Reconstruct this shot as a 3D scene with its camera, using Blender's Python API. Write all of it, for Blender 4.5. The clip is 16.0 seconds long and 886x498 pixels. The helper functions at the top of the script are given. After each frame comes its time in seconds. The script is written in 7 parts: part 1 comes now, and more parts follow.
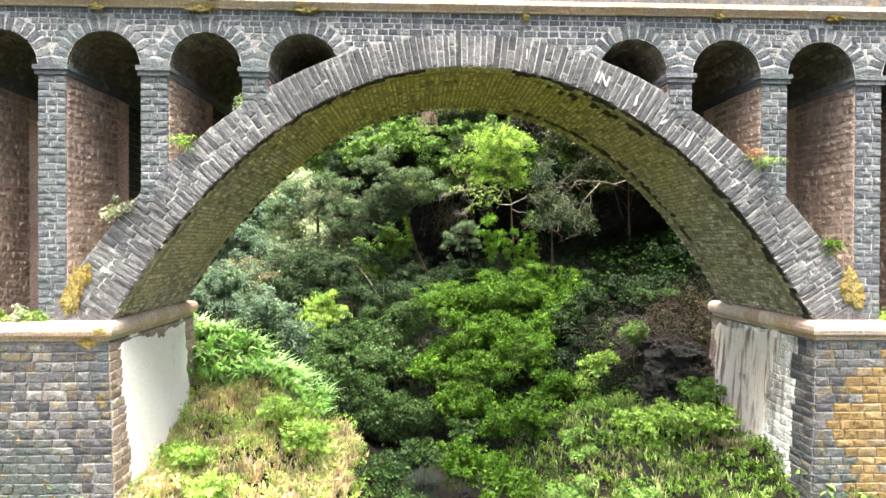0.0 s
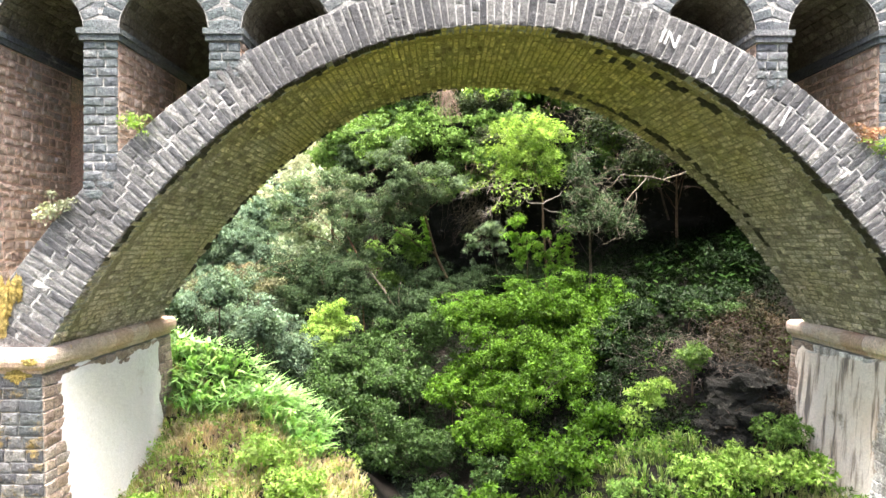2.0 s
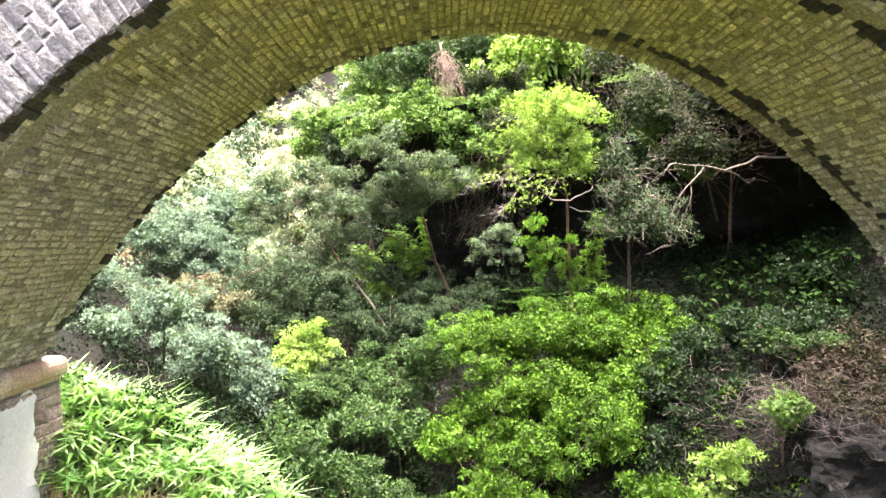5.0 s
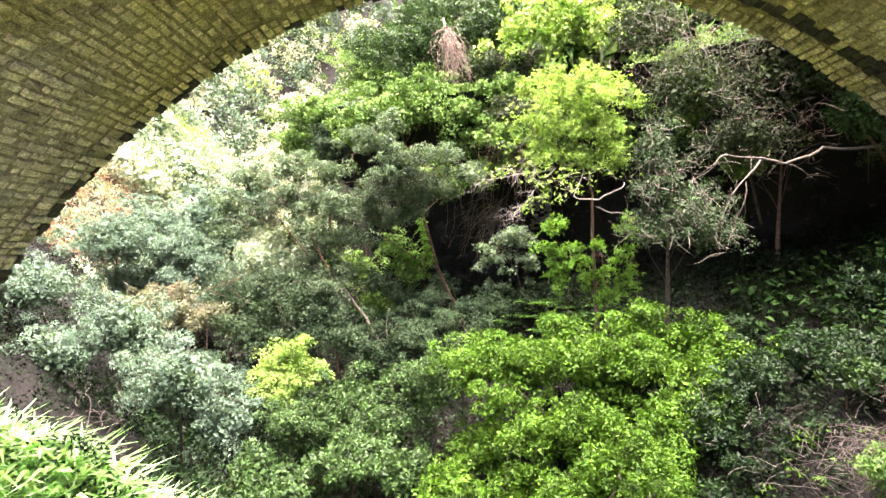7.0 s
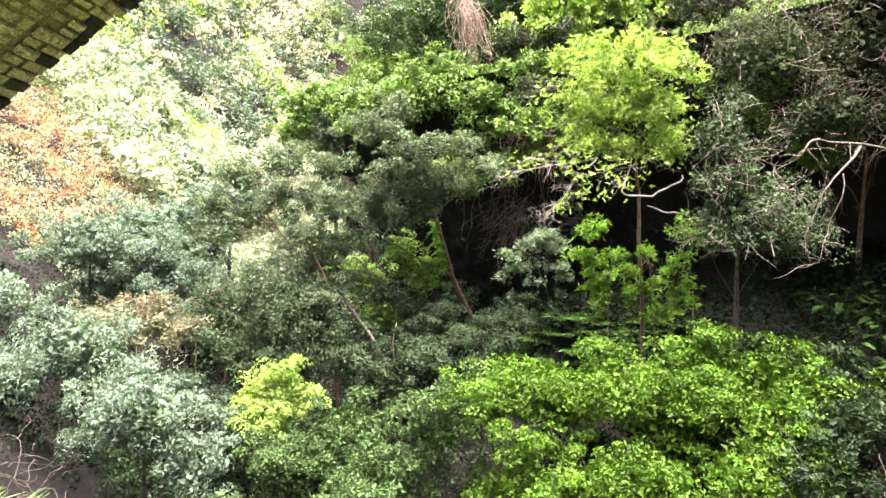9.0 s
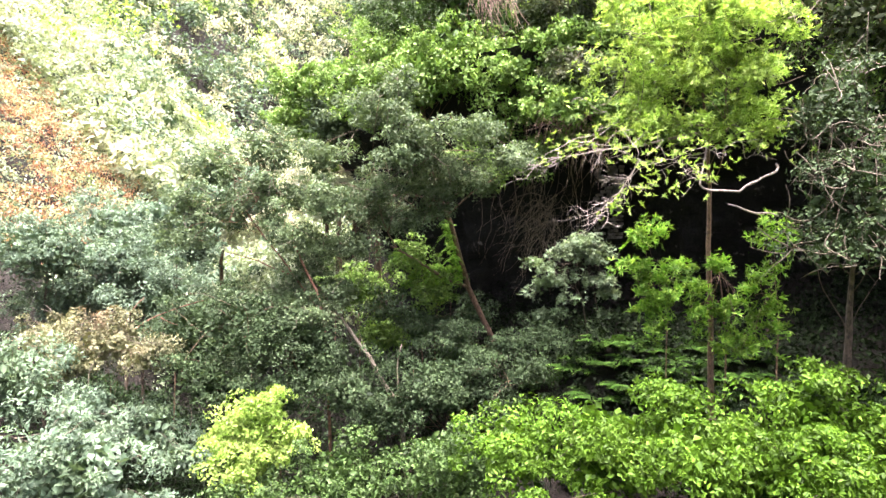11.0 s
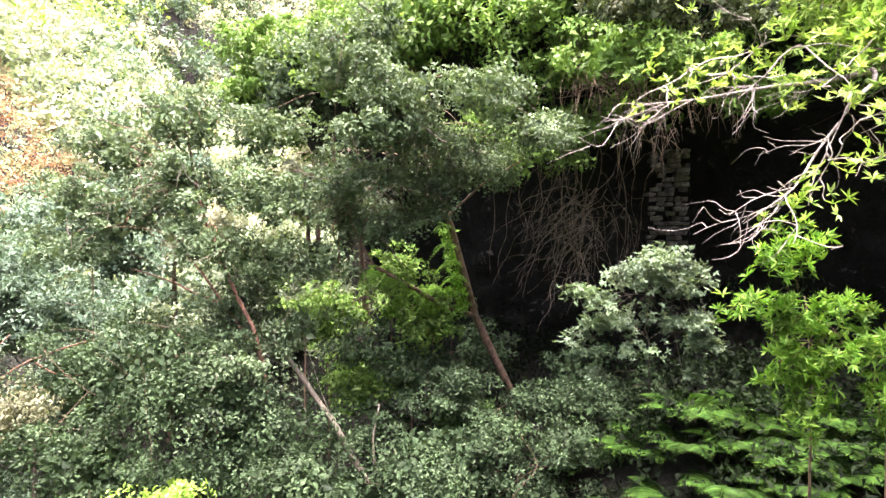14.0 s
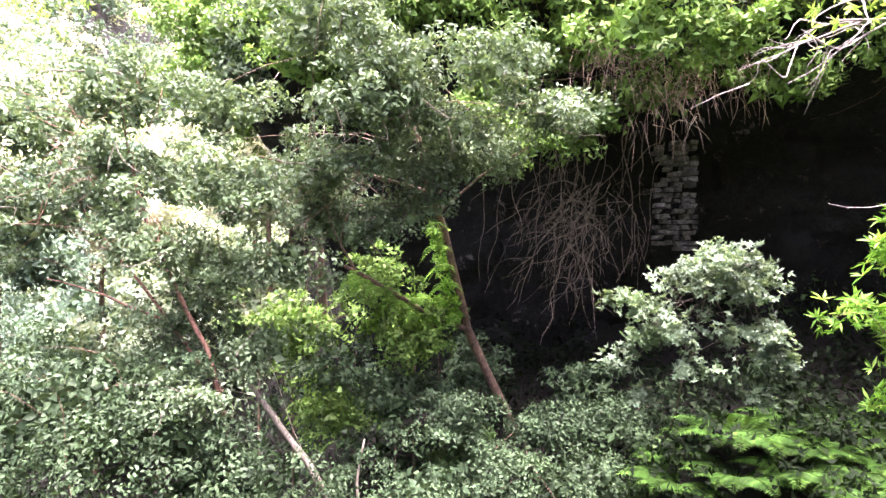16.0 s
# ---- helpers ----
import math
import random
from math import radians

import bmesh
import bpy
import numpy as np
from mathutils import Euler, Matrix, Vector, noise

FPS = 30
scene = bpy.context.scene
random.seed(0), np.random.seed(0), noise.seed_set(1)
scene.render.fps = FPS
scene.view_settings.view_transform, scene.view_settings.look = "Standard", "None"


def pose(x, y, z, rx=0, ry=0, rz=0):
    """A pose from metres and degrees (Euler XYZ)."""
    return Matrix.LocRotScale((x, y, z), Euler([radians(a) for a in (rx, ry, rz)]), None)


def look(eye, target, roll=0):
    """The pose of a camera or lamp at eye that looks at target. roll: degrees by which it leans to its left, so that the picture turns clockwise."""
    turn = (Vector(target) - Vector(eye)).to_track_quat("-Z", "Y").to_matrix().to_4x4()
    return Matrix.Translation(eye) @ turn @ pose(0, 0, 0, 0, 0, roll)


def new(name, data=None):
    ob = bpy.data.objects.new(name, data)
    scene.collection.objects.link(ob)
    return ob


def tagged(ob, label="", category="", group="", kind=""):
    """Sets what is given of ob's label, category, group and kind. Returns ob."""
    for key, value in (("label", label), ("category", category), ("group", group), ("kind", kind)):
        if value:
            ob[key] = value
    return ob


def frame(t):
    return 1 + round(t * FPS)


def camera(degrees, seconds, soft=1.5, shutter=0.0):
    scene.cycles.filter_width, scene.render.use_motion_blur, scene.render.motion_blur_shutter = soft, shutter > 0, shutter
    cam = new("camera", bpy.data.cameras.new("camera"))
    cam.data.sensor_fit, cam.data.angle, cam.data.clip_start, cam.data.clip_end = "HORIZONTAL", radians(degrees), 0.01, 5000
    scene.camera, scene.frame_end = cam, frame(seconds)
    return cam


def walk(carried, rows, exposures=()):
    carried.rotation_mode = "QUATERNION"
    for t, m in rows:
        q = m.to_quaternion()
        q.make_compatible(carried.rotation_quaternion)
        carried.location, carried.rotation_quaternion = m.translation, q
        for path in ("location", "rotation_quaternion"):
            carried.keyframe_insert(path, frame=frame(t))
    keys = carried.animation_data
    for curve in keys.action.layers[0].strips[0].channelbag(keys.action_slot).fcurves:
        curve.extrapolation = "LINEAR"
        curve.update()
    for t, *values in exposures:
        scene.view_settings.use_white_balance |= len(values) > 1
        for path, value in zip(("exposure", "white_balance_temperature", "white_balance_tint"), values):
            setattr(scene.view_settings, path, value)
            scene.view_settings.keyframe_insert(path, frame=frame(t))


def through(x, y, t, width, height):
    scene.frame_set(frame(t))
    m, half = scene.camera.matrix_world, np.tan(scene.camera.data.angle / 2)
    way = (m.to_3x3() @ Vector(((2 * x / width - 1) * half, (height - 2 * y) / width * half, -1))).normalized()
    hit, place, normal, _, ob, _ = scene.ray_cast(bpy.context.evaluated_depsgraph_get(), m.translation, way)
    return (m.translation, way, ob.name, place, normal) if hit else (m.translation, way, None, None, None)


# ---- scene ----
cam = camera(72.7, 16.0)
METRES, EYE, TILT, LEAN, TURN = 23.0, 10.0, 0.0, 0.0, 0.0
ROWS = [
    (0.0, 0.0, 0.0, 0.0, 0.0, -0.42, -0.21),
    (0.5, 0.0006, 0.0346, 0.0012, 0.57, -0.42, -0.23),
    (1.0, 0.0016, 0.0679, 0.0028, 1.08, -0.42, -0.25),
    (1.5, 0.0023, 0.1022, 0.0048, 1.65, -0.41, -0.26),
    (2.0, 0.0029, 0.1343, 0.0066, 2.24, -0.41, -0.28),
    (2.5, 0.0027, 0.1686, 0.009, 2.63, -0.43, -0.3),
    (3.0, 0.0026, 0.2016, 0.0106, 2.66, -0.42, -0.31),
    (3.5, 0.0027, 0.2359, 0.0114, 2.66, -0.41, -0.31),
    (4.0, 0.0027, 0.2695, 0.0128, 2.65, -0.4, -0.33),
    (6.5, -0.0038, 0.4234, 0.0226, 2.83, -0.39, -0.37),
    (7.0, -0.0054, 0.4515, 0.0245, 2.94, -0.42, -0.38),
    (7.5, -0.0063, 0.4802, 0.0259, 3.06, -0.42, -0.42),
    (8.0, -0.0074, 0.5095, 0.0274, 3.34, -0.43, -0.44),
    (8.5, -0.0087, 0.5378, 0.029, 3.9, -0.41, -0.48),
    (9.0, -0.0105, 0.5669, 0.0304, 4.5, -0.43, -0.51),
    (9.5, -0.013, 0.5949, 0.0311, 4.98, -0.43, -0.56),
    (12.0, -0.0255, 0.7555, 0.0416, 6.11, -0.45, -0.76),
    (12.5, -0.0287, 0.7874, 0.0433, 6.11, -0.45, -0.8),
    (13.0, -0.0315, 0.8198, 0.0452, 6.11, -0.46, -0.79),
    (13.5, -0.0341, 0.8501, 0.0467, 6.12, -0.48, -0.77),
    (14.0, -0.0361, 0.881, 0.0477, 6.13, -0.45, -0.8),
    (14.5, -0.0387, 0.9082, 0.0487, 6.1, -0.4, -0.82),
    (15.0, -0.0418, 0.9335, 0.0502, 6.09, -0.42, -0.83),
    (15.5, -0.0735, 0.9798, 0.0461, 1.07, 0.29, -0.50),
    (16.0, -0.0759, 0.9462, 0.0421, 0.54, 0.50, -0.38),
]
walk(cam, [(t, pose(0, 0, EYE, TILT, LEAN, TURN) @ pose(METRES * x, METRES * y, METRES * z, 90 + pitch, roll, yaw)) for t, x, y, z, yaw, pitch, roll in ROWS],
     [(0.0, 2.55, 6500, 8), (2.0, 2.75, 6500, 11), (4.0, 3.0, 6450, 16), (6.5, 3.2, 6400, 26), (9.0, 3.05, 6400, 25), (12.0, 3.05, 6300, 27), (14.5, 3.35, 6300, 29), (15.2, 3.6, 6150, 33), (16.0, 3.75, 6000, 40)])

# ---- light: a bright, thinly clouded day ----
world = bpy.data.worlds.new("sky")
scene.world = world
world.use_nodes = True
wn, wl = world.node_tree.nodes, world.node_tree.links
sky = wn.new("ShaderNodeTexSky")
sky.sky_type = "NISHITA"
sky.sun_disc = False
SUN_EL, SUN_AZ = 82.0, 175.0          # degrees; azimuth clockwise from +y
sky.sun_elevation, sky.sun_rotation = radians(SUN_EL), radians(SUN_AZ)
sky.air_density, sky.dust_density, sky.ozone_density = 1.0, 8.0, 0.3
wl.new(sky.outputs[0], wn["Background"].inputs[0])
wn["Background"].inputs[1].default_value = 0.12
sun = new("sun", bpy.data.lights.new("sun", "SUN"))
sun.data.energy, sun.data.angle, sun.data.color = 4.8, radians(56), (1.0, 0.96, 0.9)
_d = Vector((math.sin(radians(SUN_AZ)) * math.cos(radians(SUN_EL)), math.cos(radians(SUN_AZ)) * math.cos(radians(SUN_EL)), math.sin(radians(SUN_EL))))
sun.matrix_world = look(_d * 60, (0, 0, 0))

# ---- materials ----
def nodes(name):
    m = bpy.data.materials.new(name)
    m.use_nodes = True
    return m, m.node_tree.nodes, m.node_tree.links


def noise_node(n, l, scale, detail=4.0, rough=0.6, coords=None):
    t = n.new("ShaderNodeTexNoise")
    t.inputs["Scale"].default_value, t.inputs["Detail"].default_value, t.inputs["Roughness"].default_value = scale, detail, rough
    if coords:
        l.new(coords, t.inputs["Vector"])
    return t.outputs["Fac"]


def ramp_node(n, l, fac, stops):
    r = n.new("ShaderNodeValToRGB")
    e = r.color_ramp.elements
    while len(e) < len(stops):
        e.new(0.5)
    for k, (p, c) in enumerate(stops):
        e[k].position = p
        e[k].color = (*c, 1) if len(c) == 3 else c
    l.new(fac, r.inputs[0])
    return r.outputs[0]


def mix_node(n, l, fac, a, b, blend="MIX"):
    m = n.new("ShaderNodeMix")
    m.data_type, m.blend_type = "RGBA", blend
    for sock, v in ((m.inputs[0], fac), (m.inputs[6], a), (m.inputs[7], b)):
        if isinstance(v, (int, float)):
            sock.default_value = v
        elif isinstance(v, tuple):
            sock.default_value = (*v, 1)
        else:
            l.new(v, sock)
    return m.outputs[2]


def stone_mat(name, tones, stain, lichen=None, lichen_at=(0.6, 0.7), pale=None, pale_at=(0.62, 0.7), bump=0.5, rough=0.9, pieces=True, lichen_scale=0.9, grain=1.0):
    """Weathered masonry: tone by piece, mottling, dark stains in large patches, lichen in patches."""
    m, n, l = nodes(name)
    co = n.new("ShaderNodeNewGeometry").outputs["Position"]
    fine = noise_node(n, l, 22, 6, 0.7, co)
    mid = noise_node(n, l, 5.0, 5, 0.65, co)
    big = noise_node(n, l, 0.55, 4, 0.6, co)
    if pieces:
        oi = n.new("ShaderNodeObjectInfo").outputs["Random"]
        ri = n.new("ShaderNodeNewGeometry").outputs["Random Per Island"]
        add = n.new("ShaderNodeMath")
        add.operation = "ADD"
        l.new(oi, add.inputs[0])
        l.new(ri, add.inputs[1])
        fr = n.new("ShaderNodeMath")
        fr.operation = "FRACT"
        l.new(add.outputs[0], fr.inputs[0])
        base = ramp_node(n, l, fr.outputs[0], [(k / (len(tones) - 1), c) for k, c in enumerate(tones)])
    else:
        base = ramp_node(n, l, mid, [(0.3 + 0.4 * k / (len(tones) - 1), c) for k, c in enumerate(tones)])
    base = mix_node(n, l, ramp_node(n, l, mid, [(0.38, (0, 0, 0)), (0.68, (0.75, 0.75, 0.75))]), base, tones[0])
    base = mix_node(n, l, ramp_node(n, l, big, [(0.46, (0, 0, 0)), (0.62, (0.8, 0.8, 0.8))]), base, stain)
    if pale:
        pn = noise_node(n, l, 2.6, 7, 0.75, co)
        base = mix_node(n, l, ramp_node(n, l, pn, [(pale_at[0], (0, 0, 0)), (pale_at[1], (0.85, 0.85, 0.85))]), base, pale)
    if lichen:
        ln = noise_node(n, l, lichen_scale, 7, 0.72, co)
        base = mix_node(n, l, ramp_node(n, l, ln, [(lichen_at[0], (0, 0, 0)), (lichen_at[1], (0.9, 0.9, 0.9))]), base, lichen)
    base = mix_node(n, l, 0.8 * grain, base, ramp_node(n, l, fine, [(0.3, (0.3, 0.3, 0.3)), (0.5, (0.95, 0.95, 0.95)), (0.72, (1.75, 1.75, 1.75))]), "MULTIPLY")
    speck = noise_node(n, l, 75, 3, 0.6, co)
    base = mix_node(n, l, 0.7 * grain, base, ramp_node(n, l, speck, [(0.36, (0.35, 0.35, 0.35)), (0.5, (1.0, 1.0, 1.0)), (0.66, (1.7, 1.7, 1.7))]), "MULTIPLY")
    p = n["Principled BSDF"]
    l.new(base, p.inputs["Base Color"])
    p.inputs["Roughness"].default_value = rough
    p.inputs["Specular IOR Level"].default_value = 0.25
    bp = n.new("ShaderNodeBump")
    bp.inputs["Strength"].default_value, bp.inputs["Distance"].default_value = bump, 0.05
    hm = n.new("ShaderNodeMath")
    hm.operation = "MULTIPLY_ADD"
    l.new(mid, hm.inputs[0])
    hm.inputs[1].default_value = 2.0
    l.new(fine, hm.inputs[2])
    l.new(hm.outputs[0], bp.inputs["Height"])
    l.new(bp.outputs[0], p.inputs["Normal"])
    return m


def algae(m, amount=0.75):
    """Olive algae over the crown of the vault, fading unevenly towards the springings."""
    n, l = m.node_tree.nodes, m.node_tree.links
    p = n["Principled BSDF"]
    old = p.inputs["Base Color"].links[0].from_socket
    g = n.new("ShaderNodeNewGeometry")
    sp = n.new("ShaderNodeSeparateXYZ")
    l.new(g.outputs["Position"], sp.inputs[0])
    ad = n.new("ShaderNodeMath")
    ad.operation = "MULTIPLY_ADD"
    l.new(noise_node(n, l, 0.8, 5, 0.65, g.outputs["Position"]), ad.inputs[0])
    ad.inputs[1].default_value = 4.0
    l.new(sp.outputs[2], ad.inputs[2])
    mr = n.new("ShaderNodeMapRange")
    for k, v in enumerate((13.3, 16.0, 0.0, amount)):
        mr.inputs[1 + k].default_value = v
    l.new(ad.outputs[0], mr.inputs[0])
    l.new(mix_node(n, l, mr.outputs[0], old, mix_node(n, l, 1.0, old, (1.1, 1.05, 0.4), "MULTIPLY")), p.inputs["Base Color"])
    return m


def streaks(m, amount=0.85):
    """Dirt washed down a wall in narrow runs."""
    n, l = m.node_tree.nodes, m.node_tree.links
    p = n["Principled BSDF"]
    old = p.inputs["Base Color"].links[0].from_socket
    st = n.new("ShaderNodeMapping")
    st.inputs["Scale"].default_value = (2.6, 2.6, 0.22)
    l.new(n.new("ShaderNodeNewGeometry").outputs["Position"], st.inputs["Vector"])
    run = noise_node(n, l, 1.7, 5, 0.6, st.outputs[0])
    l.new(mix_node(n, l, amount, old, ramp_node(n, l, run, [(0.5, (1.0, 1.0, 1.0)), (0.56, (0.6, 0.54, 0.49)), (0.62, (0.14, 0.13, 0.13))]), "MULTIPLY"), p.inputs["Base Color"])
    return m


def leaf_mat(name, tones, patch=None, rough=0.5, through=0.27, gloss=0.14, scale=1.1):
    """Leaves: tone leaf by leaf and by drifts in the crown, with light coming through."""
    m, n, l = nodes(name)
    g = n.new("ShaderNodeNewGeometry")
    col = ramp_node(n, l, g.outputs["Random Per Island"], [(k / (len(tones) - 1), c) for k, c in enumerate(tones)])
    drift = noise_node(n, l, scale, 3, 0.6, g.outputs["Position"])
    if patch:
        col = mix_node(n, l, ramp_node(n, l, drift, [(0.5, (0, 0, 0)), (0.66, (0.8, 0.8, 0.8))]), col, patch)
    sprig = noise_node(n, l, 3.1 * scale, 2, 0.5, g.outputs["Position"])
    col = mix_node(n, l, 1.0, col, ramp_node(n, l, sprig, [(0.36, (0.48, 0.48, 0.48)), (0.64, (1.3, 1.3, 1.3))]), "MULTIPLY")
    p = n["Principled BSDF"]
    l.new(col, p.inputs["Base Color"])
    p.inputs["Roughness"].default_value = rough
    p.inputs["Specular IOR Level"].default_value = gloss
    tr = n.new("ShaderNodeBsdfTranslucent")
    l.new(mix_node(n, l, 1.0, col, (1.25, 1.25, 0.7), "MULTIPLY"), tr.inputs[0])
    mx = n.new("ShaderNodeMixShader")
    mx.inputs[0].default_value = through
    l.new(p.outputs[0], mx.inputs[1])
    l.new(tr.outputs[0], mx.inputs[2])
    l.new(mx.outputs[0], n["Material Output"].inputs[0])
    return m


def bark_mat(name, a, b):
    m, n, l = nodes(name)
    co = n.new("ShaderNodeNewGeometry").outputs["Position"]
    f = noise_node(n, l, 9, 6, 0.7, co)
    p = n["Principled BSDF"]
    st = n.new("ShaderNodeMapping")
    st.inputs["Scale"].default_value = (1.0, 1.0, 0.22)
    l.new(co, st.inputs["Vector"])
    streak = ramp_node(n, l, noise_node(n, l, 55, 4, 0.7, st.outputs[0]), [(0.36, (0.35, 0.35, 0.35)), (0.64, (1.45, 1.45, 1.45))])
    l.new(mix_node(n, l, 1.0, ramp_node(n, l, f, [(0.35, a), (0.65, b)]), streak, "MULTIPLY"), p.inputs["Base Color"])
    p.inputs["Roughness"].default_value = 0.85
    bp = n.new("ShaderNodeBump")
    bp.inputs["Strength"].default_value, bp.inputs["Distance"].default_value = 0.6, 0.02
    l.new(noise_node(n, l, 30, 5, 0.7, co), bp.inputs["Height"])
    l.new(bp.outputs[0], p.inputs["Normal"])
    return m


M_RING = stone_mat("ring stone", [(0.0623, 0.0623, 0.0673), (0.119, 0.118, 0.118), (0.187, 0.181, 0.174), (0.283, 0.273, 0.254)], (0.0793, 0.0765, 0.0779), pale=(0.453, 0.453, 0.421), pale_at=(0.57, 0.74), bump=0.8)
M_PIER = stone_mat("pier stone", [(0.0698, 0.0748, 0.0867), (0.122, 0.129, 0.138), (0.187, 0.189, 0.195), (0.256, 0.252, 0.241)], (0.105, 0.126, 0.124), pale=(0.479, 0.479, 0.446), pale_at=(0.58, 0.76), bump=0.8)
M_MORTAR = stone_mat("lime mortar", [(0.303, 0.292, 0.28), (0.468, 0.452, 0.428), (0.633, 0.61, 0.578)], (0.235, 0.228, 0.216), pieces=False, bump=0.7)
M_JOINT = stone_mat("grimy mortar", [(0.15, 0.143, 0.128), (0.225, 0.213, 0.195), (0.315, 0.3, 0.27)], (0.135, 0.124, 0.112), lichen=(0.27, 0.188, 0.075), lichen_at=(0.54, 0.66), pieces=False, bump=0.7)
M_SOFFIT = stone_mat("soffit stone", [(0.197, 0.174, 0.143), (0.455, 0.402, 0.326), (0.668, 0.591, 0.493), (0.849, 0.758, 0.637)], (0.53, 0.455, 0.318), pale=(1, 0.909, 0.789), pale_at=(0.6, 0.75), bump=0.8)
algae(M_SOFFIT)
M_SOFFIT_JOINT = stone_mat("soffit joint", [(0.216, 0.194, 0.144), (0.331, 0.294, 0.223), (0.46, 0.416, 0.316)], (0.245, 0.216, 0.144), pieces=False, bump=0.8)
algae(M_SOFFIT_JOINT)
M_RUBBLE = stone_mat("rubble stone", [(0.206, 0.151, 0.123), (0.343, 0.261, 0.213), (0.481, 0.385, 0.315), (0.33, 0.294, 0.275)], (0.288, 0.219, 0.179), pale=(0.581, 0.549, 0.481), pale_at=(0.6, 0.76), bump=0.8)
M_RUBBLE_JOINT = stone_mat("earthy joint", [(0.513, 0.359, 0.282), (0.75, 0.564, 0.462), (0.75, 0.718, 0.59)], (0.41, 0.282, 0.231), pieces=False, bump=0.8)
# Rubble darkened to carry the shade inside the small arches.
M_GLOOM = stone_mat("shaded rubble", [(0.0805, 0.0736, 0.0575), (0.149, 0.136, 0.108), (0.23, 0.209, 0.167)], (0.103, 0.092, 0.069), bump=0.8)
# Damp courses of the soffit, and shade painted behind the passage.
M_DAMP_SHADE = stone_mat("damp and shaded stone", [(0.0336, 0.0302, 0.0224), (0.0616, 0.056, 0.0448), (0.101, 0.0896, 0.0694)], (0.0392, 0.0336, 0.0246), bump=0.8)
M_ABUT = stone_mat("abutment stone", [(0.0517, 0.0517, 0.0575), (0.092, 0.092, 0.0989), (0.149, 0.145, 0.145), (0.23, 0.216, 0.201)], (0.0747, 0.092, 0.0897), lichen=(0.2, 0.14, 0.05), lichen_scale=3.2, lichen_at=(0.55, 0.66), pale=(0.391, 0.38, 0.356), pale_at=(0.6, 0.76), bump=0.8)
M_OCHRE = stone_mat("ochre stone", [(0.166, 0.107, 0.0464), (0.248, 0.162, 0.0596), (0.315, 0.215, 0.0914), (0.199, 0.166, 0.116)], (0.182, 0.124, 0.058), pale=(0.518, 0.518, 0.414), pale_at=(0.64, 0.8), bump=0.8)
M_PLASTER = stone_mat("lime plaster", [(0.7, 0.66, 0.62), (0.82, 0.8, 0.78), (0.86, 0.85, 0.83)], (0.8, 0.75, 0.71), lichen=(0.5, 0.4, 0.34), lichen_at=(0.64, 0.76), pieces=False, bump=0.35, grain=0.25)
M_PLASTER_WORN = stone_mat("worn plaster", [(0.66, 0.57, 0.49), (0.79, 0.72, 0.64), (0.84, 0.81, 0.76)], (0.72, 0.6, 0.5), lichen=(0.3, 0.25, 0.21), lichen_at=(0.6, 0.7), pieces=False, bump=0.4, grain=0.3)
streaks(M_PLASTER_WORN)
M_COPING = stone_mat("coping stone", [(0.5, 0.34, 0.25), (0.62, 0.46, 0.37), (0.72, 0.58, 0.48), (0.6, 0.52, 0.46)], (0.45, 0.36, 0.3), lichen=(0.608, 0.392, 0.108), lichen_at=(0.62, 0.68), pale=(0.74, 0.72, 0.68), pale_at=(0.6, 0.72), lichen_scale=2.2, grain=0.7)
M_WASHED = stone_mat("limewashed stone", [(0.496, 0.471, 0.446), (0.695, 0.661, 0.628), (0.908, 0.875, 0.827), (1.03, 1.02, 0.975)], (0.562, 0.512, 0.463), lichen=(0.331, 0.282, 0.231), lichen_at=(0.6, 0.72), bump=0.7)
streaks(M_WASHED, 0.6)
M_PAINT = stone_mat("white paint", [(0.45, 0.44, 0.43), (0.68, 0.67, 0.66), (0.76, 0.75, 0.74)], (0.5, 0.49, 0.48), pieces=False, bump=0.4, grain=0.3)
# Near-black tones carry the cave's shade as well as the basalt's own colour.
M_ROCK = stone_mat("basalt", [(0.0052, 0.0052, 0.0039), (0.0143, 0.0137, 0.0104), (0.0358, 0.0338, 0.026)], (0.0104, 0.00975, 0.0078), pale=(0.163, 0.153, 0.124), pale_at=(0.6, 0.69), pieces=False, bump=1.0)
M_RUIN = stone_mat("cave wall stone", [(0.08, 0.076, 0.062), (0.15, 0.14, 0.115), (0.24, 0.22, 0.185)], (0.07, 0.064, 0.05), pale=(0.3, 0.25, 0.215), bump=0.8)
# Darker than soil; shade under the plants is put into these tones.
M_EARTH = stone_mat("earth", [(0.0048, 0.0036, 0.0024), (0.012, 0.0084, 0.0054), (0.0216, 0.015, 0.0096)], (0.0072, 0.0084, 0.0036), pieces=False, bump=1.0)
M_LICHEN = stone_mat("orange lichen", [(0.2, 0.145, 0.04), (0.33, 0.235, 0.06), (0.36, 0.31, 0.13)], (0.2, 0.17, 0.07), pieces=False, bump=0.8)

L_BRIGHT = leaf_mat("bright leaf", [(0.0306, 0.0698, 0.00458), (0.0556, 0.131, 0.00798), (0.105, 0.207, 0.0195)], patch=(0.0862, 0.174, 0.016), through=0.24)
L_LIME = leaf_mat("lime leaf", [(0.137, 0.249, 0.0356), (0.237, 0.386, 0.0653), (0.416, 0.564, 0.166)], patch=(0.32, 0.445, 0.112), through=0.34)
L_DARK = leaf_mat("dark leaf", [(0.0185, 0.0414, 0.01), (0.0392, 0.0785, 0.0192), (0.0713, 0.124, 0.0357)], patch=(0.0428, 0.0856, 0.0185), through=0.18, gloss=0.15)
L_GREEN = leaf_mat("green leaf", [(0.065, 0.13, 0.024), (0.12, 0.22, 0.042), (0.2, 0.31, 0.075)], patch=(0.13, 0.23, 0.048), through=0.22)
